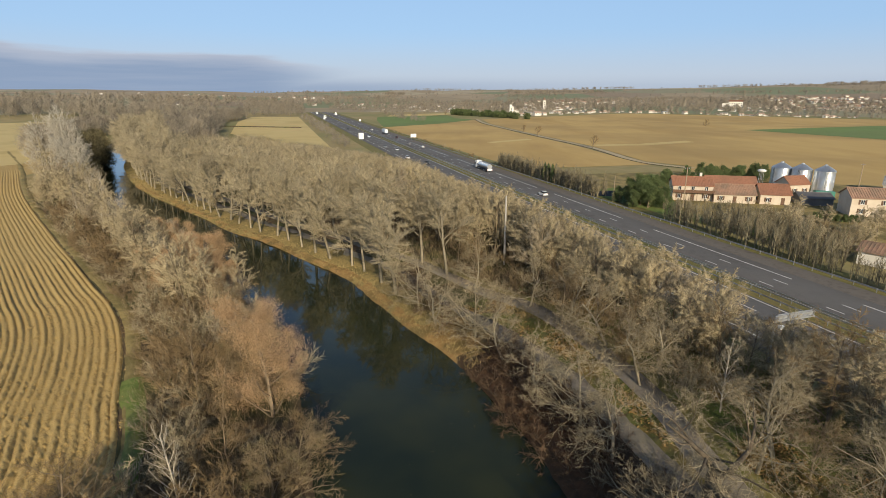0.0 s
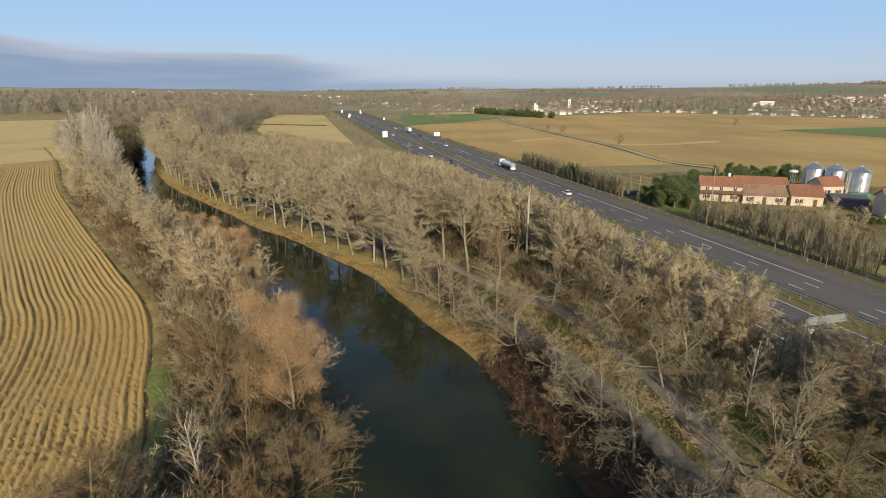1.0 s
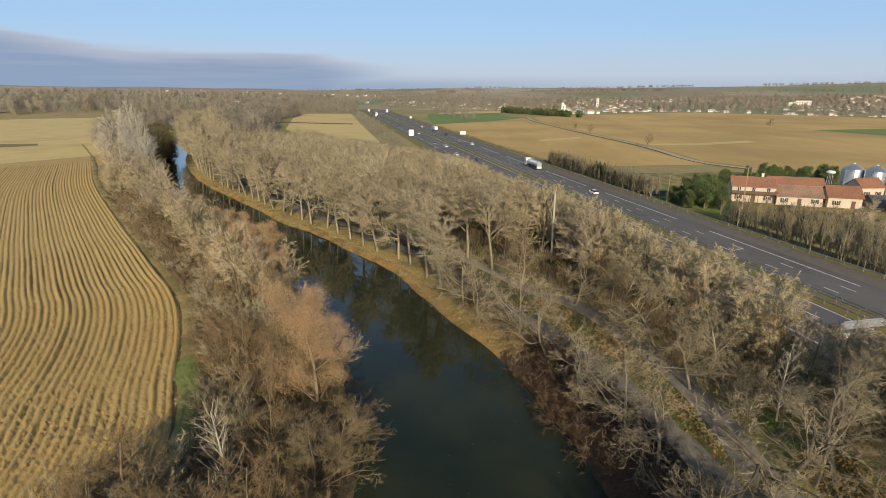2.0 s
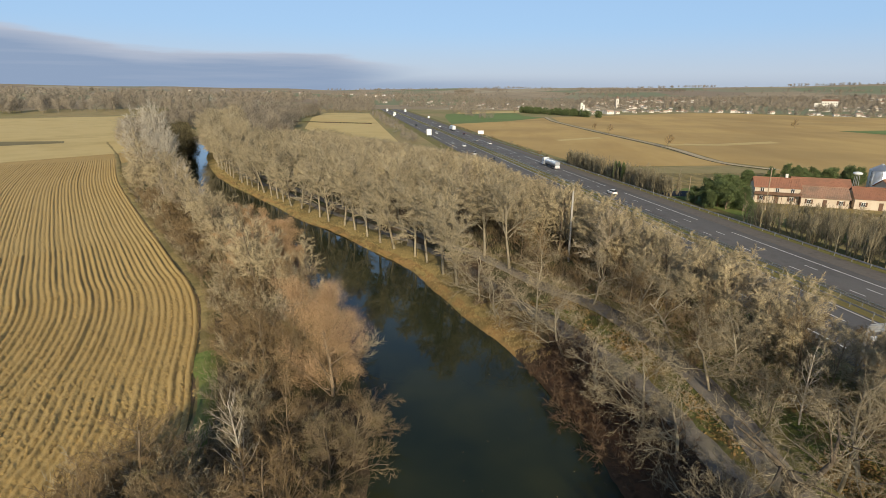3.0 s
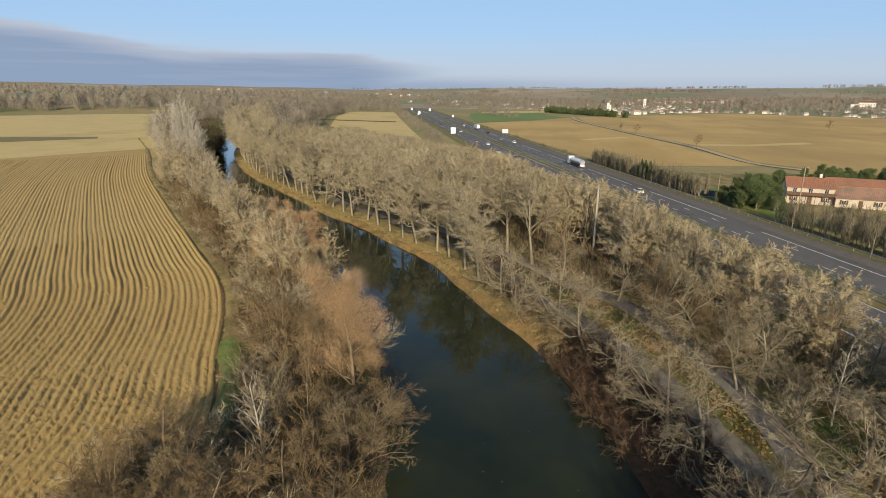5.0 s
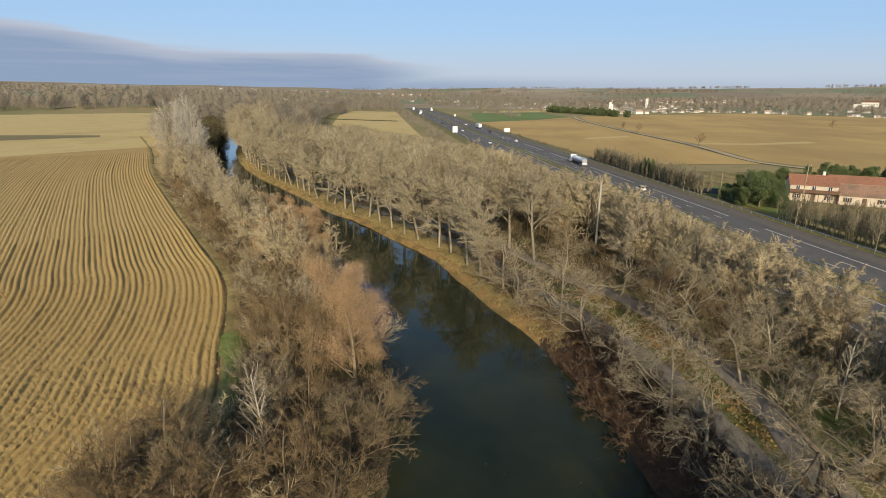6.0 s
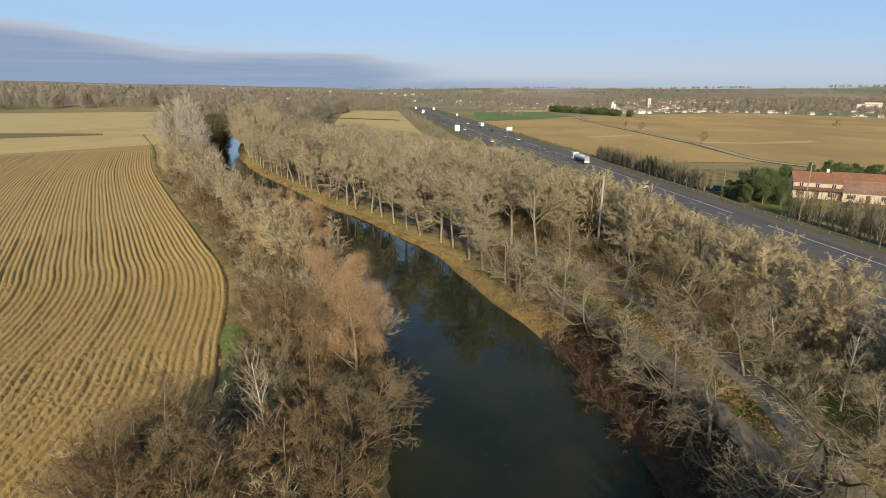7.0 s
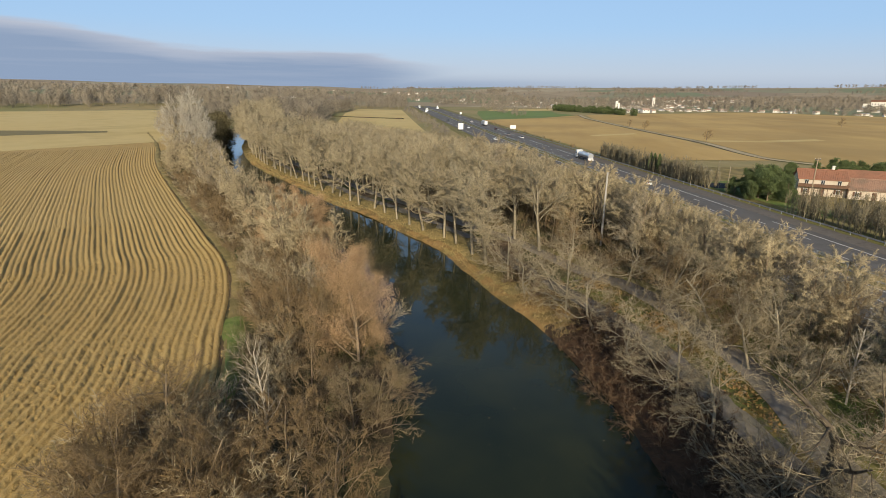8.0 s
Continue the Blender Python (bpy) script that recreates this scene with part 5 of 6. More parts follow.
def low_tree(seed, h, n, rad, width):
    rng = np.random.default_rng(seed)
    segs = [(0, 0, -0.5, 0, 0, h * 0.7, 0.035 * h * 0.6, 0.03)]
    for i in range(n):
        z0 = h * rng.uniform(0.15, 0.8)
        a, e = rng.uniform(0, 2 * np.pi), rng.uniform(0.3, 1.2)
        ln = h * rng.uniform(0.15, 0.36)
        r0 = width * h * rng.uniform(0, 0.26) * math.sin(math.pi * min(1, z0 / h + 0.12))
        x0, y0 = r0 * math.cos(a), r0 * math.sin(a)
        segs.append((x0, y0, z0, x0 + ln * math.cos(a) * math.cos(e) * width, y0 + ln * math.sin(a) * math.cos(e) * width, min(h, z0 + ln * math.sin(e)), rad * rng.uniform(0.6, 1.3), 0))
    return tubes(segs, 3)


def many(name, forms, places, mat, label, category):
    Vs, Ts, base = [], [], 0
    rng = np.random.default_rng(len(places))
    for x, y, z, s in places:
        V, T = forms[rng.integers(len(forms))]
        a = rng.uniform(0, 6.28)
        c, n = math.cos(a), math.sin(a)
        W = np.stack([V[:, 0] * c - V[:, 1] * n, V[:, 0] * n + V[:, 1] * c, V[:, 2]], axis=1) * s + np.array([x, y, z])
        Vs.append(W)
        Ts.append(T + base)
        base += len(V)
    return stuff(name, np.concatenate(Vs), np.concatenate(Ts), mat, label, category)


STEM = [low_tree(60 + i, 7.5, 46, 0.055, 0.42) for i in range(6)]
LOW = [low_tree(i, 15.0, 190, 0.10, 1.05) for i in range(6)]
BELT = [low_tree(40 + i, 12.5, 340, 0.052, 1.2) for i in range(6)]
MIDLOW = [low_tree(80 + i, 15.0, 95, 0.16, 1.05) for i in range(6)]
FARLOW = [low_tree(20 + i, 13.0, 40, 0.45, 1.25) for i in range(6)]


def scatter(outline, n, seed, smin, smax):
    """Places strewn over a plan outline."""
    rng = np.random.default_rng(seed)
    o = np.array(outline, float)
    lo, hi = o.min(0), o.max(0)
    out = []
    while len(out) < n:
        p = rng.uniform(lo, hi)
        j = np.roll(np.arange(len(o)), 1)
        cross = ((o[:, 1] > p[1]) != (o[j, 1] > p[1])) & (p[0] < (o[j, 0] - o[:, 0]) * (p[1] - o[:, 1]) / (o[j, 1] - o[:, 1] + 1e-12) + o[:, 0])
        if cross.sum() % 2 and not -width_at(p[1]) - 6 < side_of(CANAL_R, NR, p[0], p[1])[0] < 5:
            out.append((p[0], p[1], 0, rng.uniform(smin, smax)))
    z = land([p[0] for p in out], [p[1] for p in out])
    return [(a, b, float(c), s) for (a, b, _, s), c in zip(out, z)]


many("woodland_belt", BELT, BELT_FAR, "twig", "bare brown wood between the canal and the motorway", "woodland")
# out-of-view trees upstream, added to shade the near banks and water
behind = []
for i in range(260):
    p = along(S_NEAR + R.uniform(-95, -17), R.choice((R.uniform(0, 8), R.uniform(0, 8), R.uniform(8, 12))))
    behind.append((p[0], p[1], max(0.4, land1(p[0], p[1])), R.uniform(0.8, 1.05)))
for i in range(70):
    p = along(S_NEAR + R.uniform(-48, -15), R.uniform(0.3, 5))
    behind.append((p[0], p[1], 0.4, R.uniform(0.85, 1.05)))
for i in range(60):
    p = along(S_NEAR + R.uniform(-75, -22), R.uniform(0.3, 8))
    behind.append((p[0], p[1], 0.4, R.uniform(1.2, 1.5)))
for i in range(45):
    k = int(np.argmin(np.abs(ARC - (S_NEAR + R.uniform(-80, -22)))))
    p = CANAL_L[k] - NR[k] * R.uniform(2, 15)
    behind.append((p[0], p[1], 0.45, R.uniform(0.7, 0.95)))
many("woodland_near", BELT, behind, "twig", "unseen bare trees added on both banks upstream to cast shade", "woodland")
many("woodland_canal", LOW, [(x, y, z, min(k, canopy(x, y, 24) / 15)) for x, y, z, k in scatter([(-140, 262), (-176, 325), (-205, 385), (-232, 450), (-262, 560), (-300, 640), (-262, 650), (-215, 520), (-180, 420), (-150, 340), (-120, 285)], 210, 1, 1.1, 1.6)]
     + scatter([(-215, 300), (-240, 350), (-262, 400), (-290, 470), (-320, 560), (-350, 560), (-318, 460), (-288, 390), (-262, 340), (-240, 300)], 95, 2, 0.8, 1.25),
     "far_wood", "bare brown woodland along the far canal", "woodland")
many("woodland_left", MIDLOW, scatter([(-1000, 505), (-690, 590), (-612, 705), (-520, 760), (-420, 700), (-330, 700), (-300, 760), (-420, 850), (-560, 900), (-740, 790), (-1050, 640)], 560, 3, 0.7, 1.7),
     "far_wood", "bare brown woodland behind the fields", "woodland")
many("woodland_motorway", MIDLOW, scatter([(-225, 830), (-300, 830), (-420, 1150), (-330, 1190), (-240, 930)], 120, 4, 0.8, 1.2)
     + scatter([(-258, 660), (-300, 640), (-330, 760), (-300, 820), (-275, 760)], 60, 14, 1.0, 1.4)
     + scatter([(-70, 350), (-122, 512), (-215, 800), (-205, 805), (-110, 515), (-60, 352)], 110, 5, 0.2, 0.5)
     + scatter([(-40, 640), (-75, 760), (-100, 860), (-85, 880), (-60, 790), (-25, 660)], 40, 6, 0.35, 0.7),
     "far_wood", "bare trees and scrub along the motorway", "woodland")
many("woodland_town", FARLOW, scatter([(112, 812), (200, 905), (310, 938), (560, 708), (585, 722), (316, 960), (200, 930), (104, 830)], 150, 51, 0.22, 0.5)
     + scatter([(60, 980), (300, 990), (560, 800), (800, 650), (1150, 900), (900, 1400), (400, 1700), (50, 1500)], 1700, 7, 0.5, 1.05)
     + scatter([(-90, 890), (60, 960), (50, 1500), (-200, 1700), (-260, 1150)], 420, 8, 0.45, 0.95),
     "far_wood", "bare trees between the houses of the town", "woodland")
many("woodland_hills", FARLOW, scatter([(-1400, 750), (-700, 950), (-300, 1200), (-300, 1500), (-900, 1700), (-2000, 1300)], 760, 9, 0.9, 1.4)
     + scatter([(-300, 1750), (400, 1750), (900, 1450), (1200, 950), (2000, 1400), (1300, 2300), (0, 2600), (-700, 2300)], 330, 10, 0.5, 0.9)
     + scatter([(150, 2050), (420, 2000), (430, 2060), (160, 2110)], 70, 21, 0.6, 1.0) + scatter([(1100, 2500), (1700, 2050), (2300, 1500), (2340, 1540), (1740, 2100), (1130, 2560)], 170, 31, 0.7, 1.2) + scatter([(300, 2900), (900, 2700), (910, 2760), (310, 2960)], 90, 32, 0.7, 1.1) + scatter([(-900, 2500), (200, 2900), (190, 2960), (-910, 2560)], 110, 33, 0.7, 1.1) + scatter([(900, 1900), (1250, 1600), (1280, 1660), (930, 1960)], 80, 22, 0.5, 0.9)
     + scatter([(-900, 1250), (-250, 1250), (-100, 1550), (-100, 2000), (-500, 2100), (-900, 1700)], 420, 41, 0.6, 1.1) + scatter([(1000, 1300), (1500, 1050), (1900, 1250), (1400, 1750)], 330, 42, 0.5, 1.0) + scatter([(500, 1500), (950, 1450), (900, 1560), (520, 1620)], 150, 43, 0.5, 0.9)
     + scatter([(1500, 2250), (2300, 1750), (2360, 1830), (1560, 2330)], 230, 44, 0.9, 1.5) + scatter([(250, 2300), (640, 2230), (650, 2300), (260, 2380)], 130, 45, 0.7, 1.2)
     + scatter([(-260, 2300), (-180, 2300), (-180, 2380), (-260, 2380)], 60, 23, 0.8, 1.1),
     "far_wood", "scattered woods on the far hills", "woodland")

LEAFY = []
for i in range(4):
    rng = np.random.default_rng(70 + i)
    n = 240
    c = rng.normal(0, 1, (n, 3))
    c /= np.linalg.norm(c, axis=1)[:, None]
    c *= rng.uniform(0.5, 1.0, (n, 1)) ** 0.5 * np.array([3.2, 3.2, 4.6])
    c[:, 2] += 4.6
    a = rng.normal(0, 1, (n, 3))
    b = np.cross(a, rng.normal(0, 1, (n, 3)))
    a *= 0.85 / np.linalg.norm(a, axis=1)[:, None]
    b *= 0.65 / np.linalg.norm(b, axis=1)[:, None]
    V = np.stack([c - a, c + b, c + a], axis=1).reshape(-1, 3)
    LEAFY.append((V, np.arange(3 * n).reshape(-1, 3)))
many("evergreen_copse", LEAFY, scatter([(5, 862), (100, 712), (112, 720), (60, 800), (20, 880)], 75, 12, 0.8, 1.15), "evergreen", "dark evergreen copse at the field's corner", "copse")


def roadside_stems():
    """The thicket of thin stems between the crash barrier and the farm."""
    rng = np.random.default_rng(33)
    out = []
    while len(out) < 1000:
        v = rng.uniform(5, 235)
        u = rng.uniform(97.3, 112) if v < 112 else rng.uniform(97.3, 103.5)
        if (116 < v < 152 and rng.random() < 0.96) or (u > 103.5 and 48 < v < 78) or (101.0 < u < 104.5 and rng.random() < 0.85):
            continue
        x, y, _ = road(u, v)
        out.append((x, y, 2.0, rng.uniform(0.45, 1.05)))
    many("roadside_thicket", STEM, out, "hedge", "dense thicket of thin bare stems along the motorway", "thicket")


roadside_stems()


# ---------------------------------------------------------------- buildings
def gable_bm(w, d, eave, ridge, over=0.35, thick=0.18):
    """A pitched roof slab with its ridge along x."""
    bm = bmesh.new()
    x = w / 2 + over
    drop = (ridge - eave) * over / (d / 2)
    for s in (-1, 1):
        a = [(-x, s * (d / 2 + over), eave - drop), (x, s * (d / 2 + over), eave - drop), (x, 0, ridge), (-x, 0, ridge)]
        lo = [bm.verts.new(p) for p in a]
        hi = [bm.verts.new((p[0], p[1], p[2] + thick)) for p in a]
        for i in range(4):
            j = (i + 1) % 4
            bm.faces.new((lo[i], lo[j], hi[j], hi[i]))
        bm.faces.new(lo[::-1]), bm.faces.new(hi)
    return bm


def shell_bm(w, d, eave, ridge):
    """Walls with gables, ridge along x."""
    bm = bmesh.new()
    def v(x, y, z): return bm.verts.new((x, y, z))
    f = [v(-w / 2, -d / 2, 0), v(w / 2, -d / 2, 0), v(w / 2, -d / 2, eave), v(-w / 2, -d / 2, eave)]
    b = [v(-w / 2, d / 2, 0), v(w / 2, d / 2, 0), v(w / 2, d / 2, eave), v(-w / 2, d / 2, eave)]
    r0, r1 = v(-w / 2, 0, ridge), v(w / 2, 0, ridge)
    bm.faces.new(f), bm.faces.new(b[::-1])
    bm.faces.new((f[0], f[3], r0, b[3], b[0])), bm.faces.new((f[1], b[1], b[2], r1, f[2]))
    bm.faces.new((f[0], b[0], b[1], f[1]))
    return bm


def window(parent, x, y, z, w, h, shutters=True, door=False):
    """A window in a wall that faces -y."""
    o = part("door" if door else "window", box_bm((w, 0.10, h), (x, y - 0.02, z)), "shutter" if door else "white_paint", parent, "" if not door else "dark wooden door")
    if not door:
        for k in (-1, 1):
            part("pane", box_bm((w / 2 - 0.10, 0.04, h - 0.16), (x + k * w / 4, y - 0.07, z + 0.08)), "glass_dark", o)
        part("sill", box_bm((w + 0.2, 0.2, 0.07), (x, y - 0.08, z - 0.07)), "concrete", o)
        if shutters:
            for k in (-1, 1):
                part("shutter", box_bm((w * 0.48, 0.06, h), (x + k * (w * 0.76), y - 0.05, z)), "shutter", o, "brown wooden shutter")
    return o


def roof_tiles(roof, w, d, eave, ridge, rows, cols, mat):
    """Raised runs of tiles up both slopes."""
    bm = bmesh.new()
    slope = math.hypot(d / 2 + 0.3, ridge - eave)
    ang = math.atan2(ridge - eave, d / 2)
    for c in range(cols):
        x = -w / 2 - 0.25 + (w + 0.5) * (c + 0.5) / cols
        for s in (-1, 1):
            y0, z0 = s * (d / 2 + 0.32), eave + 0.19 - (ridge - eave) * 0.32 / (d / 2)
            y1, z1 = 0.0, ridge + 0.19
            rod_bm((x, y0, z0), (x, y1, z1), 0.10, 0.10, 4, bm)
    part("tile_run", bm, mat, roof)["kind"] = "stuff"
    part("ridge_tile", rod_bm((-w / 2 - 0.35, 0, ridge + 0.2), (w / 2 + 0.35, 0, ridge + 0.2), 0.15, 0.15, 6), mat, roof)


def farmhouse():
    h = thing("farmhouse", (90.0, 168.6, 2.0), "long farmhouse with cream walls and red tiled roofs", "house", turn=-13)
    # tall wing with a gallery
    for (cx, cy, w, d, eave, ridge, roof, fronts) in (
            (-12.2, 1.6, 11.8, 8.0, 4.9, 7.0, "roof", "tall"), (-0.2, 0.2, 11.8, 8.0, 2.8, 5.2, "old_roof", "low"), (6.3, 1.6, 1.1, 6.0, 2.2, 3.4, "dark_roof", "low"), (11.2, 0.4, 8.4, 8.0, 3.2, 5.7, "roof", "low")):
        bm = shell_bm(w, d, eave, ridge)
        bmesh.ops.translate(bm, vec=(cx, cy, 0), verts=bm.verts)
        wall = part("wall", bm, "render_wall", h)
        bm = gable_bm(w, d, eave, ridge)
        bmesh.ops.translate(bm, vec=(cx, cy, 0), verts=bm.verts)
        rf = part("roof", bm, roof, h, "red clay tiled roof")
        bm = bmesh.new()
        cols = max(2, int(w / 0.42))
        for c in range(cols):
            x = cx - w / 2 - 0.25 + (w + 0.5) * (c + 0.5) / cols
            for s in (-1, 1):
                rod_bm((x, cy + s * (d / 2 + 0.32), eave + 0.16 - (ridge - eave) * 0.32 / (d / 2)), (x, cy, ridge + 0.16), 0.085, 0.085, 4, bm)
        o = part("tile_run", bm, roof, rf)
        o["kind"] = "stuff"
        part("ridge_tile", rod_bm((cx - w / 2 - 0.35, cy, ridge + 0.2), (cx + w / 2 + 0.35, cy, ridge + 0.2), 0.16, 0.16, 6), roof, rf)
        y = cy - d / 2
        n = max(1, int(w / 3.0))
        for k in range(n):
            x = cx - w / 2 + w * (k + 0.5) / n
            window(wall, x, y, 0.9 if k % 3 != 1 else 0.1, 1.0, 1.25 if k % 3 != 1 else 2.1, door=(k % 3 == 1))
            if fronts == "tall":
                window(wall, x, y, 3.4, 0.95, 1.25, shutters=False)
        if fronts == "tall":
            part("balcony", box_bm((w + 0.4, 1.3, 0.18), (cx, y - 0.65, 2.72)), "shutter", h, "dark wooden gallery")
            for k in range(6):
                part("balcony_post", box_bm((0.12, 0.12, 2.75), (cx - w / 2 + w * k / 5, y - 1.2, 0)), "shutter", h)
            part("railing", box_bm((w + 0.4, 0.06, 0.75), (cx, y - 1.28, 2.9)), "shutter", h)
    part("chimney", box_bm((0.7, 0.7, 1.7), (-9.4, 2.6, 6.6), 0.04), "white_wall", h, "white rendered chimney")
    part("chimney", box_bm((0.6, 0.6, 1.3), (-7.6, 2.0, 5.6), 0.04), "white_wall", h, "white rendered chimney")
    # rear range with a brighter roof
    bm = gable_bm(15, 7, 4.2, 6.6)
    bmesh.ops.translate(bm, vec=(1.0, 9.5, 0), verts=bm.verts)
    part("rear_roof", bm, "roof", h, "bright red tiled roof of the rear range")
    bm = shell_bm(15, 7, 4.2, 6.6)
    bmesh.ops.translate(bm, vec=(1.0, 9.5, 0), verts=bm.verts)
    part("rear_wall", bm, "render_wall", h)


def plain_house(name, at, turn, w, d, eave, ridge, wall, roof, label, wins=3, category="house"):
    h = thing(name, at, label, category, turn=turn)
    wl = part("wall", shell_bm(w, d, eave, ridge), wall, h)
    rf = part("roof", gable_bm(w, d, eave, ridge), roof, h)
    roof_tiles(rf, w, d, eave, ridge, 0, int(w / 0.6), roof)
    for k in range(wins):
        x = -w / 2 + w * (k + 0.5) / wins
        window(wl, x, -d / 2, 0.9, 1.0, 1.3)
        if eave > 5:
            window(wl, x, -d / 2, 3.4, 1.0, 1.3)
    return h


farmhouse()
plain_house("country_house", (120.0, 148.5, 2.1), -14, 16, 8, 5.2, 7.3, "render_wall", "old_roof", "two-storey cream house with a weathered tiled roof", 3)
plain_house("cottage", (117.0, 182.0, 2.1), 10, 7.5, 6.5, 3.6, 5.8, "render_wall", "roof", "small house with a bright red hipped roof", 2)
plain_house("garage", (87.2, 101.6, 2.1), -50, 9.5, 6, 2.7, 4.0, "white_wall", "old_roof", "low white outbuilding with a pinkish tiled roof", 0, "shed")
plain_house("barn", (112.5, 164.5, 2.1), -12, 9, 7, 2.2, 3.3, "dark_roof", "dark_roof", "low farm barn with a dark sheet roof", 0, "barn")
plain_house("hangar", (160.0, 178.0, 2.1), -40, 24, 14, 3.4, 5.2, "concrete", "fibre_roof", "wide grey farm hangar", 0, "barn")


def silo(at):
    s = thing("grain_silo", at, "shiny corrugated steel grain silo with a conical roof", "silo", "three grain silos")
    n, rad, tall = 36, 3.1, 7.6
    bm = bmesh.new()
    rings = []
    for i in range(43):
        z = tall * i / 42
        r = rad + (0.035 if i % 2 else 0.0)
        rings.append([bm.verts.new((r * math.cos(2 * math.pi * k / n), r * math.sin(2 * math.pi * k / n), z)) for k in range(n)])
    for a, b in zip(rings, rings[1:]):
        for k in range(n):
            bm.faces.new((a[k], a[(k + 1) % n], b[(k + 1) % n], b[k]))
    part("drum", bm, "silo", s)
    bm = bmesh.new()
    lo = [bm.verts.new(((rad + 0.15) * math.cos(2 * math.pi * k / n), (rad + 0.15) * math.sin(2 * math.pi * k / n), tall - 0.05)) for k in range(n)]
    hi = [bm.verts.new((0.45 * math.cos(2 * math.pi * k / n), 0.45 * math.sin(2 * math.pi * k / n), tall + 1.7)) for k in range(n)]
    for k in range(n):
        bm.faces.new((lo[k], lo[(k + 1) % n], hi[(k + 1) % n], hi[k]))
    bm.faces.new(hi)
    roof = part("cone_roof", bm, "silo", s)
    part("cap", rod_bm((0, 0, tall + 1.6), (0, 0, tall + 2.0), 0.5, 0.45, 12), "silo", roof)
    for k in range(10):
        a = 2 * math.pi * k / 10
        part("roof_rib", rod_bm(((rad + 0.1) * math.cos(a), (rad + 0.1) * math.sin(a), tall), (0.5 * math.cos(a), 0.5 * math.sin(a), tall + 1.72), 0.05, 0.05, 4), "silo", roof)
    for k in range(8):
        a = 2 * math.pi * (k + 0.5) / 8
        part("stiffener", rod_bm(((rad + 0.06) * math.cos(a), (rad + 0.06) * math.sin(a), 0), ((rad + 0.06) * math.cos(a), (rad + 0.06) * math.sin(a), tall), 0.07, 0.07, 4), "silo", s)
    lad = part("ladder", box_bm((0.06, 0.06, tall), (-rad - 0.3, -0.9, 0)), "dark_metal", s)
    part("ladder_rail", box_bm((0.06, 0.06, tall), (-rad - 0.3, -1.4, 0)), "dark_metal", lad)
    for k in range(22):
        part("rung", box_bm((0.04, 0.5, 0.04), (-rad - 0.3, -1.15, 0.3 + k * 0.37)), "dark_metal", lad)
    return s


s0 = silo((118.6, 192.0, 2.1))
copy_thing(s0, pose(123.0, 187.6, 2.1, 0, 0, 25))
copy_thing(s0, pose(128.2, 183.4, 2.1, 0, 0, 50))


def water_tank():
    t = thing("water_tank", (110.6, 190.0, 2.1), "white oval tank on a steel mast", "tank")
    bm = bmesh.new()
    bmesh.ops.create_uvsphere(bm, u_segments=16, v_segments=10, radius=1.0)
    bmesh.ops.scale(bm, vec=(1.4, 1.4, 0.6), verts=bm.verts)
    bmesh.ops.translate(bm, vec=(0, 0, 6.6), verts=bm.verts)
    part("vessel", bm, "white_paint", t, smooth=True)
    for k in range(4):
        a = math.pi / 4 + k * math.pi / 2
        part("leg", rod_bm((0.9 * math.cos(a), 0.9 * math.sin(a), 0), (0.6 * math.cos(a), 0.6 * math.sin(a), 6.2), 0.09, 0.07, 6), "rail", t)


water_tank()
c = thing("container", (121.5, 172.5, 2.1), "green steel skip beside the silos", "container", turn=-15)
part("body", box_bm((5.5, 2.4, 2.3), (0, 0, 0.2), 0.05), "teal", c)
for x in (-2.0, 0.0, 2.0):
    part("rib", box_bm((0.15, 2.5, 2.2), (x, 0, 0.25)), "teal", c)
pond = thing("garden_pond", (54.6, 181.0, 2.2), "dark covered garden pool", "pond", turn=20)
part("basin", poly_bm([(5.5 * math.cos(a * 0.3927) * 1.3, 4.6 * math.sin(a * 0.3927)) for a in range(16)], -0.2, 0.02), "rubber", pond)


# ---------------------------------------------------------------- the far town
def town_forms():
    out = []
    for w, d, e, r, wall, roof in ((11, 8, 3.2, 5.4, "white_wall", "pale_roof"), (14, 9, 5.4, 7.8, "white_wall", "pale_roof"), (10, 9, 3.0, 5.2, "white_wall", "old_roof"),
                                   (18, 10, 4.6, 6.4, "white_wall", "fibre_roof"), (12, 8, 5.6, 8.0, "white_wall", "pale_roof")):
        h = thing("town_house", (0, 0, -60), "pale house with a tiled roof in the far town", "house", "houses of the far town")
        wl = part("wall", shell_bm(w, d, e, r), wall, h)
        part("roof", gable_bm(w, d, e, r, 0.5, 0.3), roof, h)
        for k in (-1, 1):
            part("window", box_bm((1.3, 0.12, 1.5), (w / 4 * k, -d / 2 - 0.02, e - 2.0)), "glass_dark", wl)
        out.append(h)
    return out


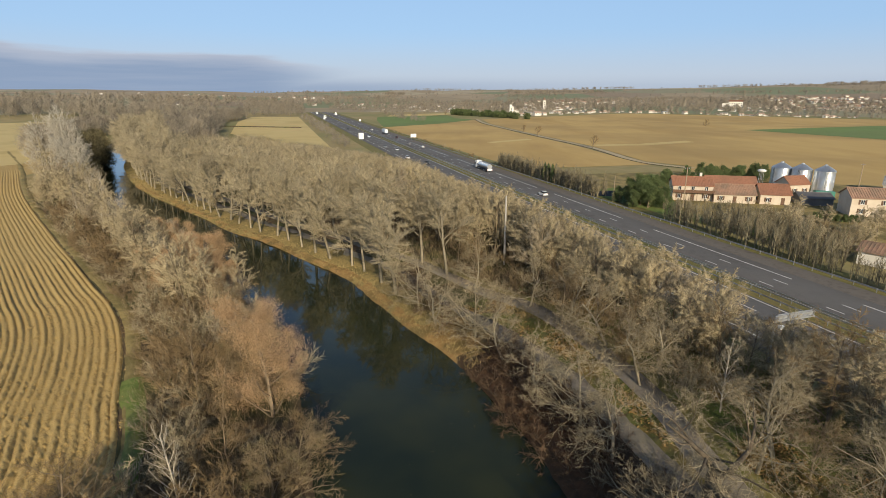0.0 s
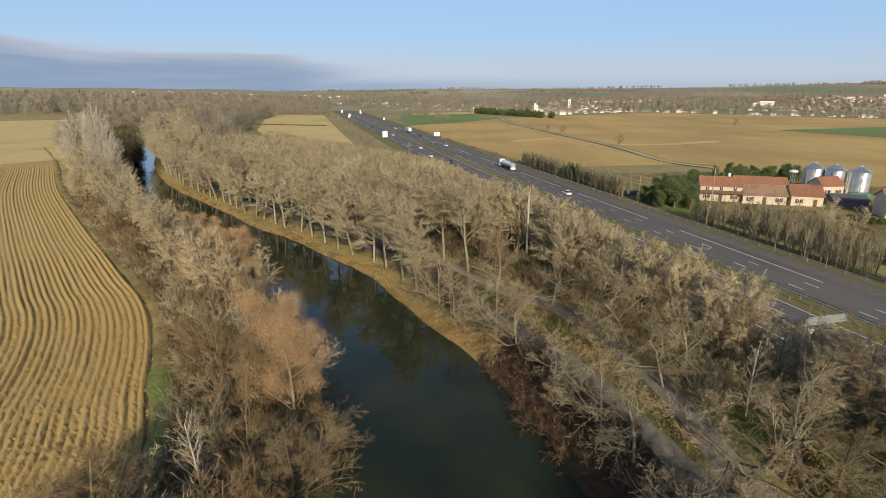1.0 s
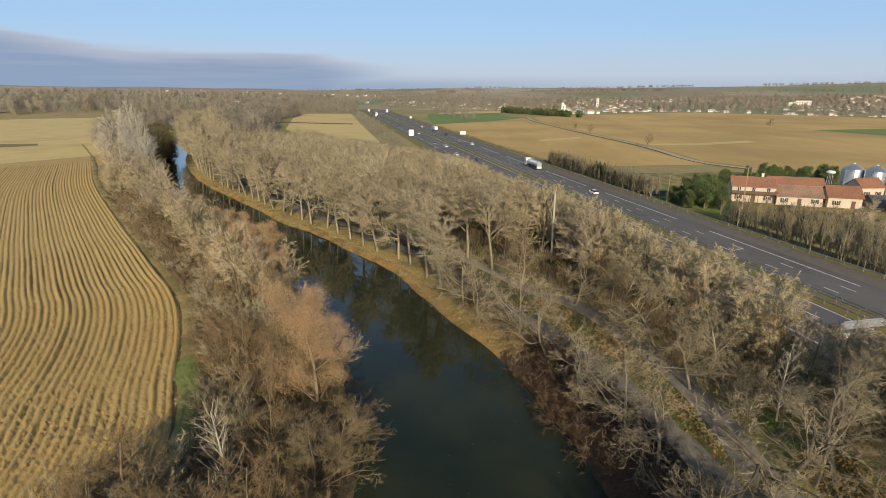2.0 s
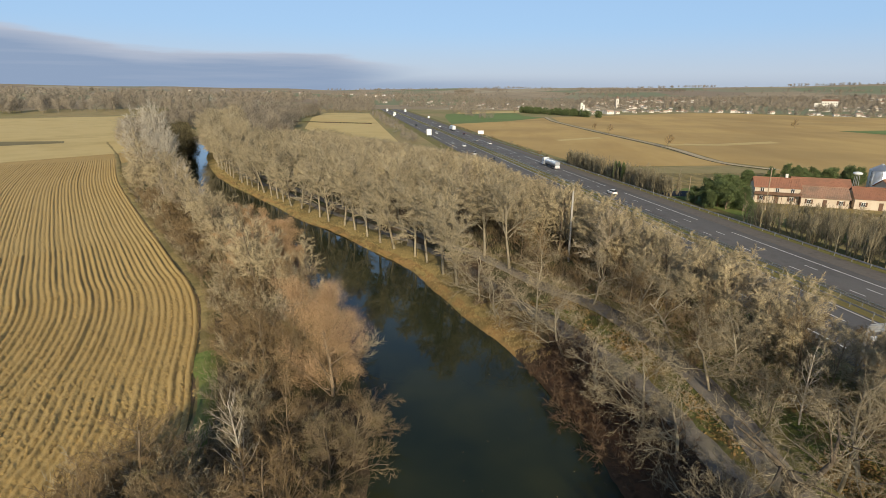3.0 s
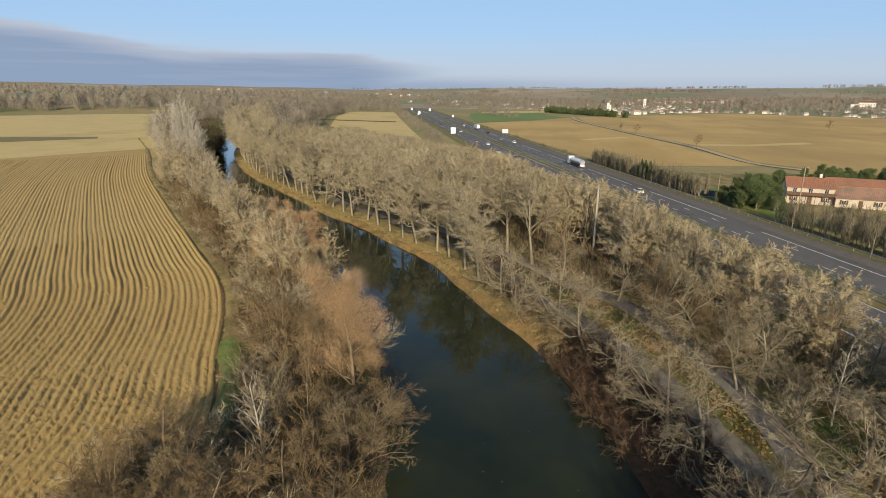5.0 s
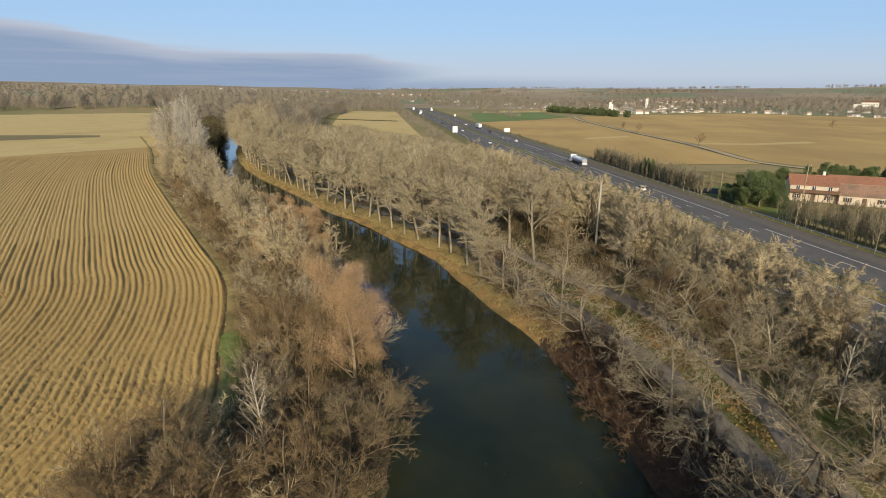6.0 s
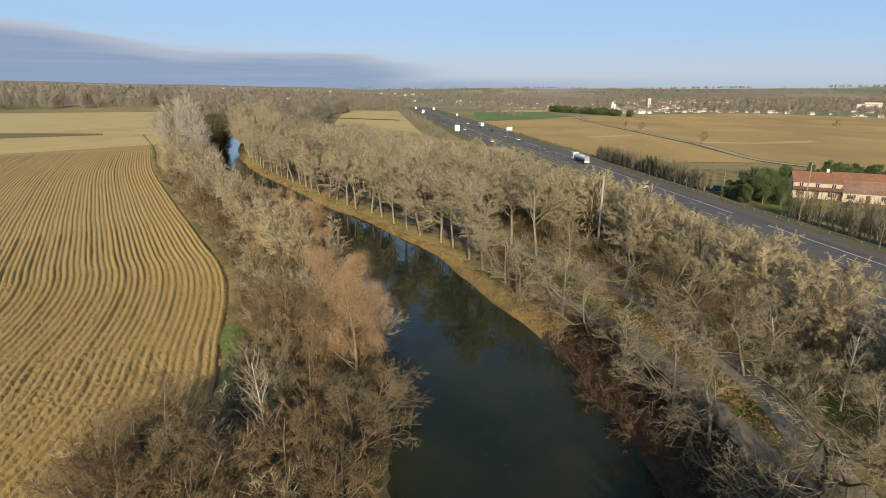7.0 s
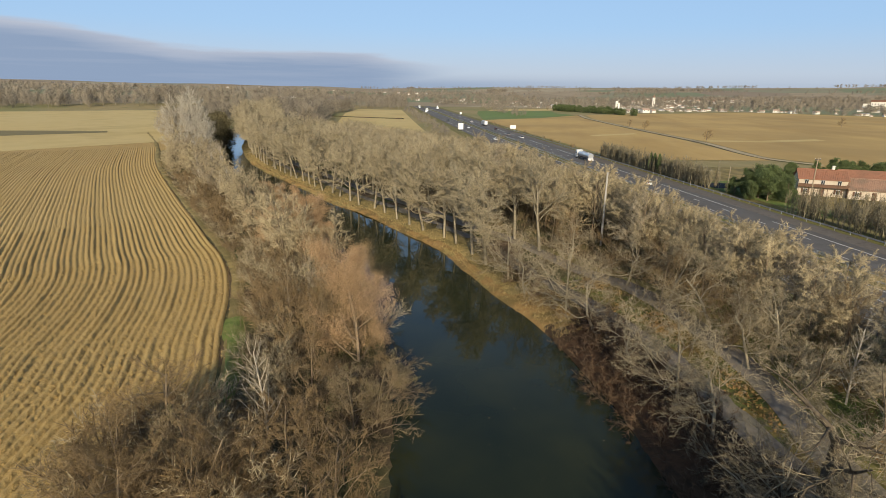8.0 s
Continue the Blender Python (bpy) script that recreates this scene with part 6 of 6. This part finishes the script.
def build_town():
    forms = town_forms()
    rng = random.Random(9)
    spots = []
    # front row along the edge of the brown field
    for i in range(64):
        f = min(1.0, max(0.0, (i // 4) / 15.0 + rng.gauss(0, 0.022)))
        x, y = 120 + (560 - 120) * f, 800 + 140 * math.sin(min(1, f / 0.42) * 1.57) - max(0, f - 0.42) / 0.58 * 225
        spots.append((x + rng.uniform(-6, 6), y + 14 + rng.uniform(0, 60)))
    for cx, cy, sx, sy, n in ((190, 1180, 80, 150, 85), (330, 1500, 150, 120, 55), (760, 1080, 130, 80, 115), (900, 1380, 130, 170, 80), (1050, 1200, 120, 120, 40), (560, 1050, 120, 80, 24), (40, 1080, 130, 90, 45), (-120, 1300, 150, 120, 20),
                              (-700, 1900, 500, 150, 16), (-560, 1150, 120, 30, 5)):
        for i in range(n):
            spots.append((cx + rng.gauss(0, sx * 0.5), cy + rng.gauss(0, sy * 0.5)))
    spots.sort(key=lambda p: math.hypot(*p))
    for i, (x, y) in enumerate(spots[:290]):
        m = pose(x, y, land1(x, y) - 0.2, 0, 0, rng.choice((-40, -25, -10, 5, 20)) + rng.uniform(-8, 8)) @ Matrix.Scale(rng.uniform(0.45, 0.8), 4)
        if i < 5:
            forms[i].matrix_basis = m
        else:
            copy_thing(forms[rng.randrange(5)], m)
    # the farther quarters, too small to tell apart
    V, F, K = [], [], []
    for x, y in spots[290:]:
        w, d, e = rng.uniform(6, 11), rng.uniform(5, 7), rng.uniform(2.4, 4.8)
        r, over = e + rng.uniform(1.2, 2.0), 0.4
        m = pose(x, y, land1(x, y) - 0.2, 0, 0, rng.uniform(-45, 25))
        b = len(V)
        V += [m @ Vector(p) for p in ((-w / 2, -d / 2, 0), (w / 2, -d / 2, 0), (w / 2, d / 2, 0), (-w / 2, d / 2, 0), (-w / 2, -d / 2, e), (w / 2, -d / 2, e), (w / 2, d / 2, e), (-w / 2, d / 2, e), (-w / 2, 0, r), (w / 2, 0, r),
                                      (-w / 2 - over, -d / 2 - over, e), (w / 2 + over, -d / 2 - over, e), (w / 2 + over, 0, r + 0.25), (-w / 2 - over, 0, r + 0.25), (w / 2 + over, d / 2 + over, e), (-w / 2 - over, d / 2 + over, e))]
        F += [tuple(b + j for j in f) for f in ((0, 1, 5, 4), (2, 3, 7, 6), (1, 2, 6, 9, 5), (3, 0, 4, 8, 7), (10, 11, 12, 13), (13, 12, 14, 15))]
        tint = rng.choice((1, 1, 2))
        K += [0, 0, 0, 0, tint, tint]
    far = new("far_village", mesh_of("far_village", V, F, ["white_wall", "old_roof", "pale_roof"], K))
    tagged(far, "crowded pale houses with tiled roofs on the far slopes", "village", kind="stuff")


build_town()


def tower(name, at, w, d, h, label, cap=None):
    t = thing(name, at, label, "tower")
    part("shaft", box_bm((w, d, h), (0, 0, 0), 0.2), "white_wall", t)
    if cap == "spire":
        part("spire", rod_bm((0, 0, h), (0, 0, h + 6), w * 0.6, 0.1, 8), "old_roof", t)
    elif cap == "block":
        part("head_house", box_bm((w * 0.5, d, h * 0.25), (-w * 0.2, 0, h)), "white_wall", t)
        part("side_bin", box_bm((w * 0.7, d, h * 0.5), (w * 0.85, 0, 0), 0.2), "white_wall", t)
    for k in range(3):
        part("window", box_bm((1.0, 0.2, 1.6), (0, -d / 2 - 0.05, h * (0.3 + 0.2 * k))), "glass_dark", t)


tower("grain_elevator", (104, 905, 2), 6.5, 7, 12, "white grain elevator at the edge of town", "block")
tower("church_tower", (196, 1130, land1(196, 1130)), 5, 5, 18, "slim church tower with a tiled spire", "spire")
big = thing("hillside_villa", (585, 1135, land1(585, 1135) + 1.5), "large cream building above the town", "building", turn=-25)
big.scale = (0.75, 0.75, 0.9)
part("wall", shell_bm(34, 16, 13, 16), "white_wall", big)
part("roof", gable_bm(34, 16, 13, 16, 0.6, 0.4), "roof", big)
part("wing", box_bm((16, 14, 9), (-24, 0, 0)), "white_wall", big)
for k in range(6):
    for z in (3, 7.5):
        part("window", box_bm((1.6, 0.2, 2.0), (-14 + 5.6 * k, -8.05, z)), "glass_dark", big)


# ---------------------------------------------------------------- poles, signs, gantry
def pole(name, at, h, r0, r1, mat, label, arm=True, lean=(0, 0)):
    p = thing(name, at, label, "pole", turn=15)
    part("shaft", rod_bm((0, 0, -0.3), (lean[0], lean[1], h), r0, r1, 10), mat, p)
    if arm:
        part("crossarm", box_bm((1.6, 0.12, 0.12), (lean[0], lean[1], h - 0.5)), "dark_metal", p)
        for x in (-0.7, 0.0, 0.7):
            part("insulator", rod_bm((lean[0] + x, lean[1], h - 0.38), (lean[0] + x, lean[1], h - 0.1), 0.06, 0.05, 6), "white_paint", p)
    return p


pole("utility_pole", (11.4, 104.0, 0.8), 14.8, 0.24, 0.17, "concrete", "tall pale concrete pole among the trees", False)
pole("utility_pole", (70.4, 158.5, 2.0), 12.0, 0.17, 0.12, "pole_wood", "tall wooden pole before the farmhouse", True)
pole("utility_pole", (141.0, 184.0, 2.0), 10.0, 0.16, 0.12, "pole_wood", "wooden pole beside the farm sheds", True)
pole("utility_pole", (58.0, 186.0, 2.0), 5.5, 0.12, 0.09, "pole_wood", "short wooden pole by the pond", False)


def gantry():
    g = thing("sign_gantry", (39.6, 60.2, 1.9), "grey cantilever sign gantry reaching over the carriageway", "gantry", turn=math.degrees(math.atan2(RN[1], RN[0])))
    part("mast", rod_bm((0, 0, 0), (0, 0, 6.9), 0.20, 0.15, 10), "rail", g)
    part("base_plate", box_bm((0.8, 0.8, 0.12), (0, 0, 0)), "concrete", g)
    a = part("arm", box_bm((6.2, 0.22, 0.26), (3.0, 0, 6.35)), "rail", g)
    part("upper_chord", box_bm((6.2, 0.16, 0.16), (3.0, 0, 7.0)), "rail", a)
    for k in range(8):
        part("strut", rod_bm((0.2 + k * 0.8, 0, 6.5), (0.6 + k * 0.8, 0, 7.05), 0.045, 0.045, 5), "rail", a)
    part("panel", box_bm((5.6, 0.10, 0.75), (3.2, 0.16, 6.5)), "rail", g, "back of a grey sign panel")
    part("camera_box", box_bm((0.7, 0.45, 0.4), (0.8, -0.3, 5.5), 0.04), "white_paint", g, "white housing")


gantry()


def road_sign(at, w, h, z, label):
    s = thing("road_sign", at, label, "sign", "motorway signs", turn=math.degrees(math.atan2(-RD[0], RD[1])))
    part("panel", box_bm((w, 0.08, h), (0, 0, z), 0.02), "white_paint", s)
    for x in (-w * 0.3, w * 0.3):
        part("post", rod_bm((x, 0.1, -0.2), (x, 0.1, z + h * 0.8), 0.08, 0.08, 8), "rail", s)
    for k in (0.3, 0.7):
        part("stiffener", box_bm((w * 0.96, 0.06, 0.1), (0, 0.07, z + h * k)), "rail", s)


road_sign(road(57.5, 392), 3.6, 4.4, 1.2, "large white sign panel beside the carriageway")
road_sign(road(93.5, 382), 4.2, 2.5, 2.4, "wide white sign panel on the motorway verge")
for u, v in ((58.0, 700), (93.5, 640), (93.5, 905)):
    road_sign(road(u, v), 2.2, 2.2, 1.6, "small white sign panel on the motorway verge")


# ---------------------------------------------------------------- vehicles
def wheel(parent, x, y, r, wd=0.28):
    w = part("wheel", rod_bm((x - wd / 2, y, r), (x + wd / 2, y, r), r, r, 14), "rubber", parent)
    part("rim", rod_bm((x - wd / 2 - 0.01, y, r), (x + wd / 2 + 0.01, y, r), r * 0.55, r * 0.55, 10), "rail", w)


def loft_bm(sections):
    """A body from rows of (y, half-width, z low, z high)."""
    bm = bmesh.new()
    rings = []
    for y, hw, z0, z1 in sections:
        b = min(0.12, hw * 0.3, (z1 - z0) * 0.4)
        rings.append([bm.verts.new(p) for p in ((-hw, y, z0), (hw, y, z0), (hw, y, z1 - b), (hw - b, y, z1), (-hw + b, y, z1), (-hw, y, z1 - b))])
    for a, b in zip(rings, rings[1:]):
        for k in range(6):
            bm.faces.new((a[k], a[(k + 1) % 6], b[(k + 1) % 6], b[k]))
    bm.faces.new(rings[0][::-1]), bm.faces.new(rings[-1])
    return bm


TURN_OUT = math.degrees(math.atan2(-RD[0], RD[1]))


def car(u, v, paint, label, back=False):
    x, y, _ = road(u, v)
    c = thing("car", (x, y, 2.11), label, "car", "cars on the motorway", turn=TURN_OUT + (180 if back else 0))
    part("body", loft_bm([(-2.1, 0.80, 0.35, 0.80), (-1.95, 0.88, 0.25, 0.95), (-0.9, 0.90, 0.22, 0.98), (0.9, 0.90, 0.22, 0.95), (1.8, 0.86, 0.25, 0.80), (2.1, 0.74, 0.35, 0.62)]), paint, c, smooth=False)
    part("cabin", loft_bm([(-1.95, 0.70, 0.93, 1.02), (-1.45, 0.74, 0.93, 1.44), (0.1, 0.74, 0.93, 1.48), (1.05, 0.70, 0.92, 0.99)]), "glass_dark", c)
    part("roof", box_bm((1.28, 1.55, 0.05), (0, -0.65, 1.455), 0.02), paint, c)
    for sx in (-0.8, 0.8):
        for sy in (-1.3, 1.3):
            wheel(c, sx, sy, 0.32, 0.22)
        part("tail_lamp", box_bm((0.25, 0.08, 0.16), (sx * 0.85, -2.06, 0.72)), "red_lamp", c)
        part("headlamp", box_bm((0.28, 0.08, 0.14), (sx * 0.8, 2.03, 0.52)), "white_paint", c)
        part("mirror", box_bm((0.2, 0.12, 0.14), (sx * 1.22, 0.75, 0.95)), paint, c)
    return c


def tanker(u, v):
    x, y, _ = road(u, v)
    t = thing("tanker_truck", (x, y, 2.11), "white tractor unit with a long steel tank trailer", "truck", turn=TURN_OUT)
    part("cab", loft_bm([(5.2, 1.22, 0.9, 3.5), (5.6, 1.25, 0.6, 3.7), (6.9, 1.25, 0.55, 3.6), (7.35, 1.22, 0.5, 2.6), (7.5, 1.18, 0.5, 1.6)]), "white_paint", t)
    part("windscreen", box_bm((2.1, 0.08, 0.9), (0, 7.3, 1.9)), "glass_dark", t)
    for s in (-1, 1):
        part("side_window", box_bm((0.05, 0.9, 0.7), (s * 1.255, 6.4, 2.0)), "glass_dark", t)
        part("mirror", box_bm((0.2, 0.2, 0.7), (s * 1.45, 7.2, 1.9)), "dark_metal", t)
    part("chassis", box_bm((0.9, 13.5, 0.3), (0, 0.2, 0.75)), "dark_metal", t)
    bm = bmesh.new()
    n = 24
    rings = []
    for yy, k in ((-7.75, 0.82), (-7.6, 0.97), (-7.3, 1.0), (4.2, 1.0), (4.5, 0.97), (4.65, 0.82)):
        rings.append([bm.verts.new((1.22 * k * math.cos(2 * math.pi * i / n), yy, 2.25 + 1.08 * k * math.sin(2 * math.pi * i / n))) for i in range(n)])
    for a, b in zip(rings, rings[1:]):
        for i in range(n):
            bm.faces.new((a[i], a[(i + 1) % n], b[(i + 1) % n], b[i]))
    bm.faces.new(rings[0][::-1]), bm.faces.new(rings[-1])
    tank = part("tank", bm, "steel_tank", t, smooth=False)
    for yy in (-5.5, -3.0, -0.5, 2.0):
        part("band", rod_bm((0, yy - 0.05, 2.25), (0, yy + 0.05, 2.25), 1.2, 1.2, 24), "steel_tank", tank)
        part("hatch", rod_bm((0, yy + 0.9, 3.28), (0, yy + 0.9, 3.45), 0.3, 0.3, 12), "steel_tank", tank)
    part("catwalk", box_bm((0.6, 11.0, 0.06), (0, -1.5, 3.34)), "rail", tank)
    part("bumper", box_bm((2.45, 0.2, 0.35), (0, -7.85, 0.5), 0.03), "white_paint", t)
    part("rear_panel", box_bm((2.3, 0.1, 0.5), (0, -7.75, 0.9), 0.02), "white_paint", t)
    for s in (-1, 1):
        part("mudguard", box_bm((0.5, 4.6, 0.12), (s * 1.0, -4.9, 1.12), 0.03), "dark_metal", t)
        for yy in (-6.3, -5.0, -3.7, 3.2, 6.4):
            wheel(t, s * 1.05, yy, 0.5, 0.35)
        part("tail_lamp", box_bm((0.3, 0.08, 0.18), (s * 0.95, -7.96, 0.6)), "red_lamp", t)


def lorry(u, v, label, back=False):
    x, y, _ = road(u, v)
    t = thing("lorry", (x, y, 2.11), label, "truck", "lorries on the motorway", turn=TURN_OUT + (180 if back else 0))
    part("cab", loft_bm([(4.4, 1.22, 0.6, 3.4), (6.2, 1.25, 0.55, 3.3), (6.6, 1.2, 0.5, 2.4), (6.7, 1.15, 0.5, 1.4)]), "white_paint", t)
    part("windscreen", box_bm((2.1, 0.08, 0.9), (0, 6.5, 1.9)), "glass_dark", t)
    part("box", box_bm((2.5, 12.0, 2.8), (0, -2.0, 1.15), 0.06), "white_paint", t)
    part("chassis", box_bm((0.9, 12.5, 0.3), (0, -0.5, 0.75)), "dark_metal", t)
    for s in (-1, 1):
        for yy in (-6.3, -5.0, -3.7, 2.6, 5.6):
            wheel(t, s * 1.05, yy, 0.5, 0.35)


tanker(86.5, 224.0)
car(83.2, 160, "white_paint", "white hatchback on the outer lane")
for u, v, paint, label, back in ((86.5, 330, "white_paint", "white car heading away", False), (83.2, 352, "car_grey", "grey car heading away", False), (86.5, 408, "car_dark", "dark car heading away", False),
                                 (67.6, 250, "car_dark", "dark car coming closer", True), (64.0, 275, "white_paint", "white car coming closer", True), (67.6, 318, "white_paint", "white car coming closer", True),
                                 (64.0, 336, "car_grey", "grey car coming closer", True), (67.6, 420, "white_paint", "white car coming closer", True), (83.2, 500, "white_paint", "white car heading away", False),
                                 (64.0, 520, "car_dark", "dark car coming closer", True)):
    car(u, v, paint, label, back)
lorry(86.5, 455, "white box lorry heading away")
lorry(86.5, 840, "white box lorry heading away")
lorry(64.0, 905, "white box lorry coming closer", True)
lorry(64.0, 760, "white box lorry coming closer", True)


# ---------------------------------------------------------------- roadside planting and field trees
def roadside():
    r = random.Random(31)
    n = 0
    while n < 90:
        v = r.uniform(15, 232)
        u = r.uniform(97.5, 114) if v < 112 else r.uniform(97.5, 104)
        if 116 < v < 152 or (u > 103 and 48 < v < 78):
            continue
        x, y, _ = road(u, v)
        plant("sapling", x, y, r.uniform(0.7, 1.15), z=2.05)
        n += 1
    for x, y, s in ((56.0, 163, 0.85), (59.5, 157.5, 0.95), (63.5, 155.5, 0.85), (62.0, 163, 1.1), (64.5, 160, 0.7), (57.5, 168, 0.75), (64.0, 170, 0.9), (53.5, 168, 0.6), (58.5, 161, 1.0), (61.0, 166.5, 1.05), (59.0, 171.0, 0.85), (55.5, 159.0, 0.6)):
        plant("evergreen", x, y, s, z=2.05)
    for k in range(4):
        x, y, _ = road(98 + r.uniform(-0.5, 0.5), 181 + k * 2.2)
        plant("evergreen", x, y, 0.22, z=2.05, sz=0.85, label="narrow dark cypress in the roadside hedge")
    for i in range(26):
        x, y = 74 + i * 2.1 + r.uniform(-1, 1), 192 + i * 0.75 + r.uniform(-2, 2)
        plant("evergreen" if i % 4 else "shrub", x, y, r.uniform(0.5, 0.85), z=2.05, label="hedge bush behind the farmhouse")
    for x, y, s in ((98.5, 221.7, 0.55), (103.1, 220.7, 0.7), (107.8, 221.8, 0.6), (111.7, 215.7, 0.5), (117.0, 217.2, 0.6), (122.4, 216.8, 0.65), (112.0, 212, 0.5)):
        plant("evergreen", x, y, s, z=2.05, label="dark bush behind the farmhouse")
    for i in range(9):
        plant("evergreen", 99.5 + i * 1.1, 143.2 - i * 0.7, r.uniform(0.24, 0.30), z=2.05, label="clipped dark green garden hedge bush")
    for x, y, s in ((86.4, 134.1, 0.55), (93.3, 141.8, 0.6), (90.8, 113.0, 0.6), (97.9, 119.1, 0.7), (97.7, 124.1, 0.65), (83.0, 138.4, 0.5), (80.8, 129.4, 0.45), (102, 121, 0.75), (104, 127, 0.6)):
        plant("bare_mid", x, y, s, z=2.05, label="small bare garden tree below the house")
    for i in range(40):
        x, y, _ = road(r.uniform(108, 126), r.uniform(76, 112))
        plant("shrub" if i % 3 else "bare_mid", x, y, r.uniform(0.6, 1.0) * (1 if i % 3 else 0.65), z=2.05)
    for i in range(34):
        x, y, _ = road(r.uniform(97.5, 101), 236 + i * 8 + r.uniform(-3, 3))
        plant("shrub", x, y, r.uniform(0.25, 0.5), z=2.05)
    for x, y, s in ((90.5, 340, 0.85), (72, 440, 0.85), (66, 480, 0.7), (255, 545, 0.9), (-2, 830, 0.9)):
        plant("field_tree", x, y, s * 1.15, z=2.05)


roadside()


# ---------------------------------------------------------------- leaves adrift on the canal
def floating_leaves():
    rng = random.Random(8)
    bm0 = bmesh.new()
    ring = [bm0.verts.new((0.045 * math.cos(a) * (1.3 if i % 2 else 0.8), 0.045 * math.sin(a), 0.01 * (i % 3))) for i, a in enumerate([k * math.pi / 3 for k in range(6)])]
    bm0.faces.new(ring)
    me = bpy.data.meshes.new("floating_leaf")
    bm0.to_mesh(me)
    bm0.free()
    me.materials.append(M["dry_grass"])
    for i in range(12):
        k = int(np.argmin(np.abs(CANAL_R[:, 1] - rng.uniform(38, 62))))
        p = CANAL_R[k] - NR[k] * rng.uniform(3, 14)
        ob = new("floating_leaf", me)
        ob.matrix_basis = pose(p[0], p[1], 0.008, 0, 0, rng.uniform(0, 360))
        tagged(ob, "pale dead leaf floating on the canal", "leaf", "leaves on the water")


floating_leaves()
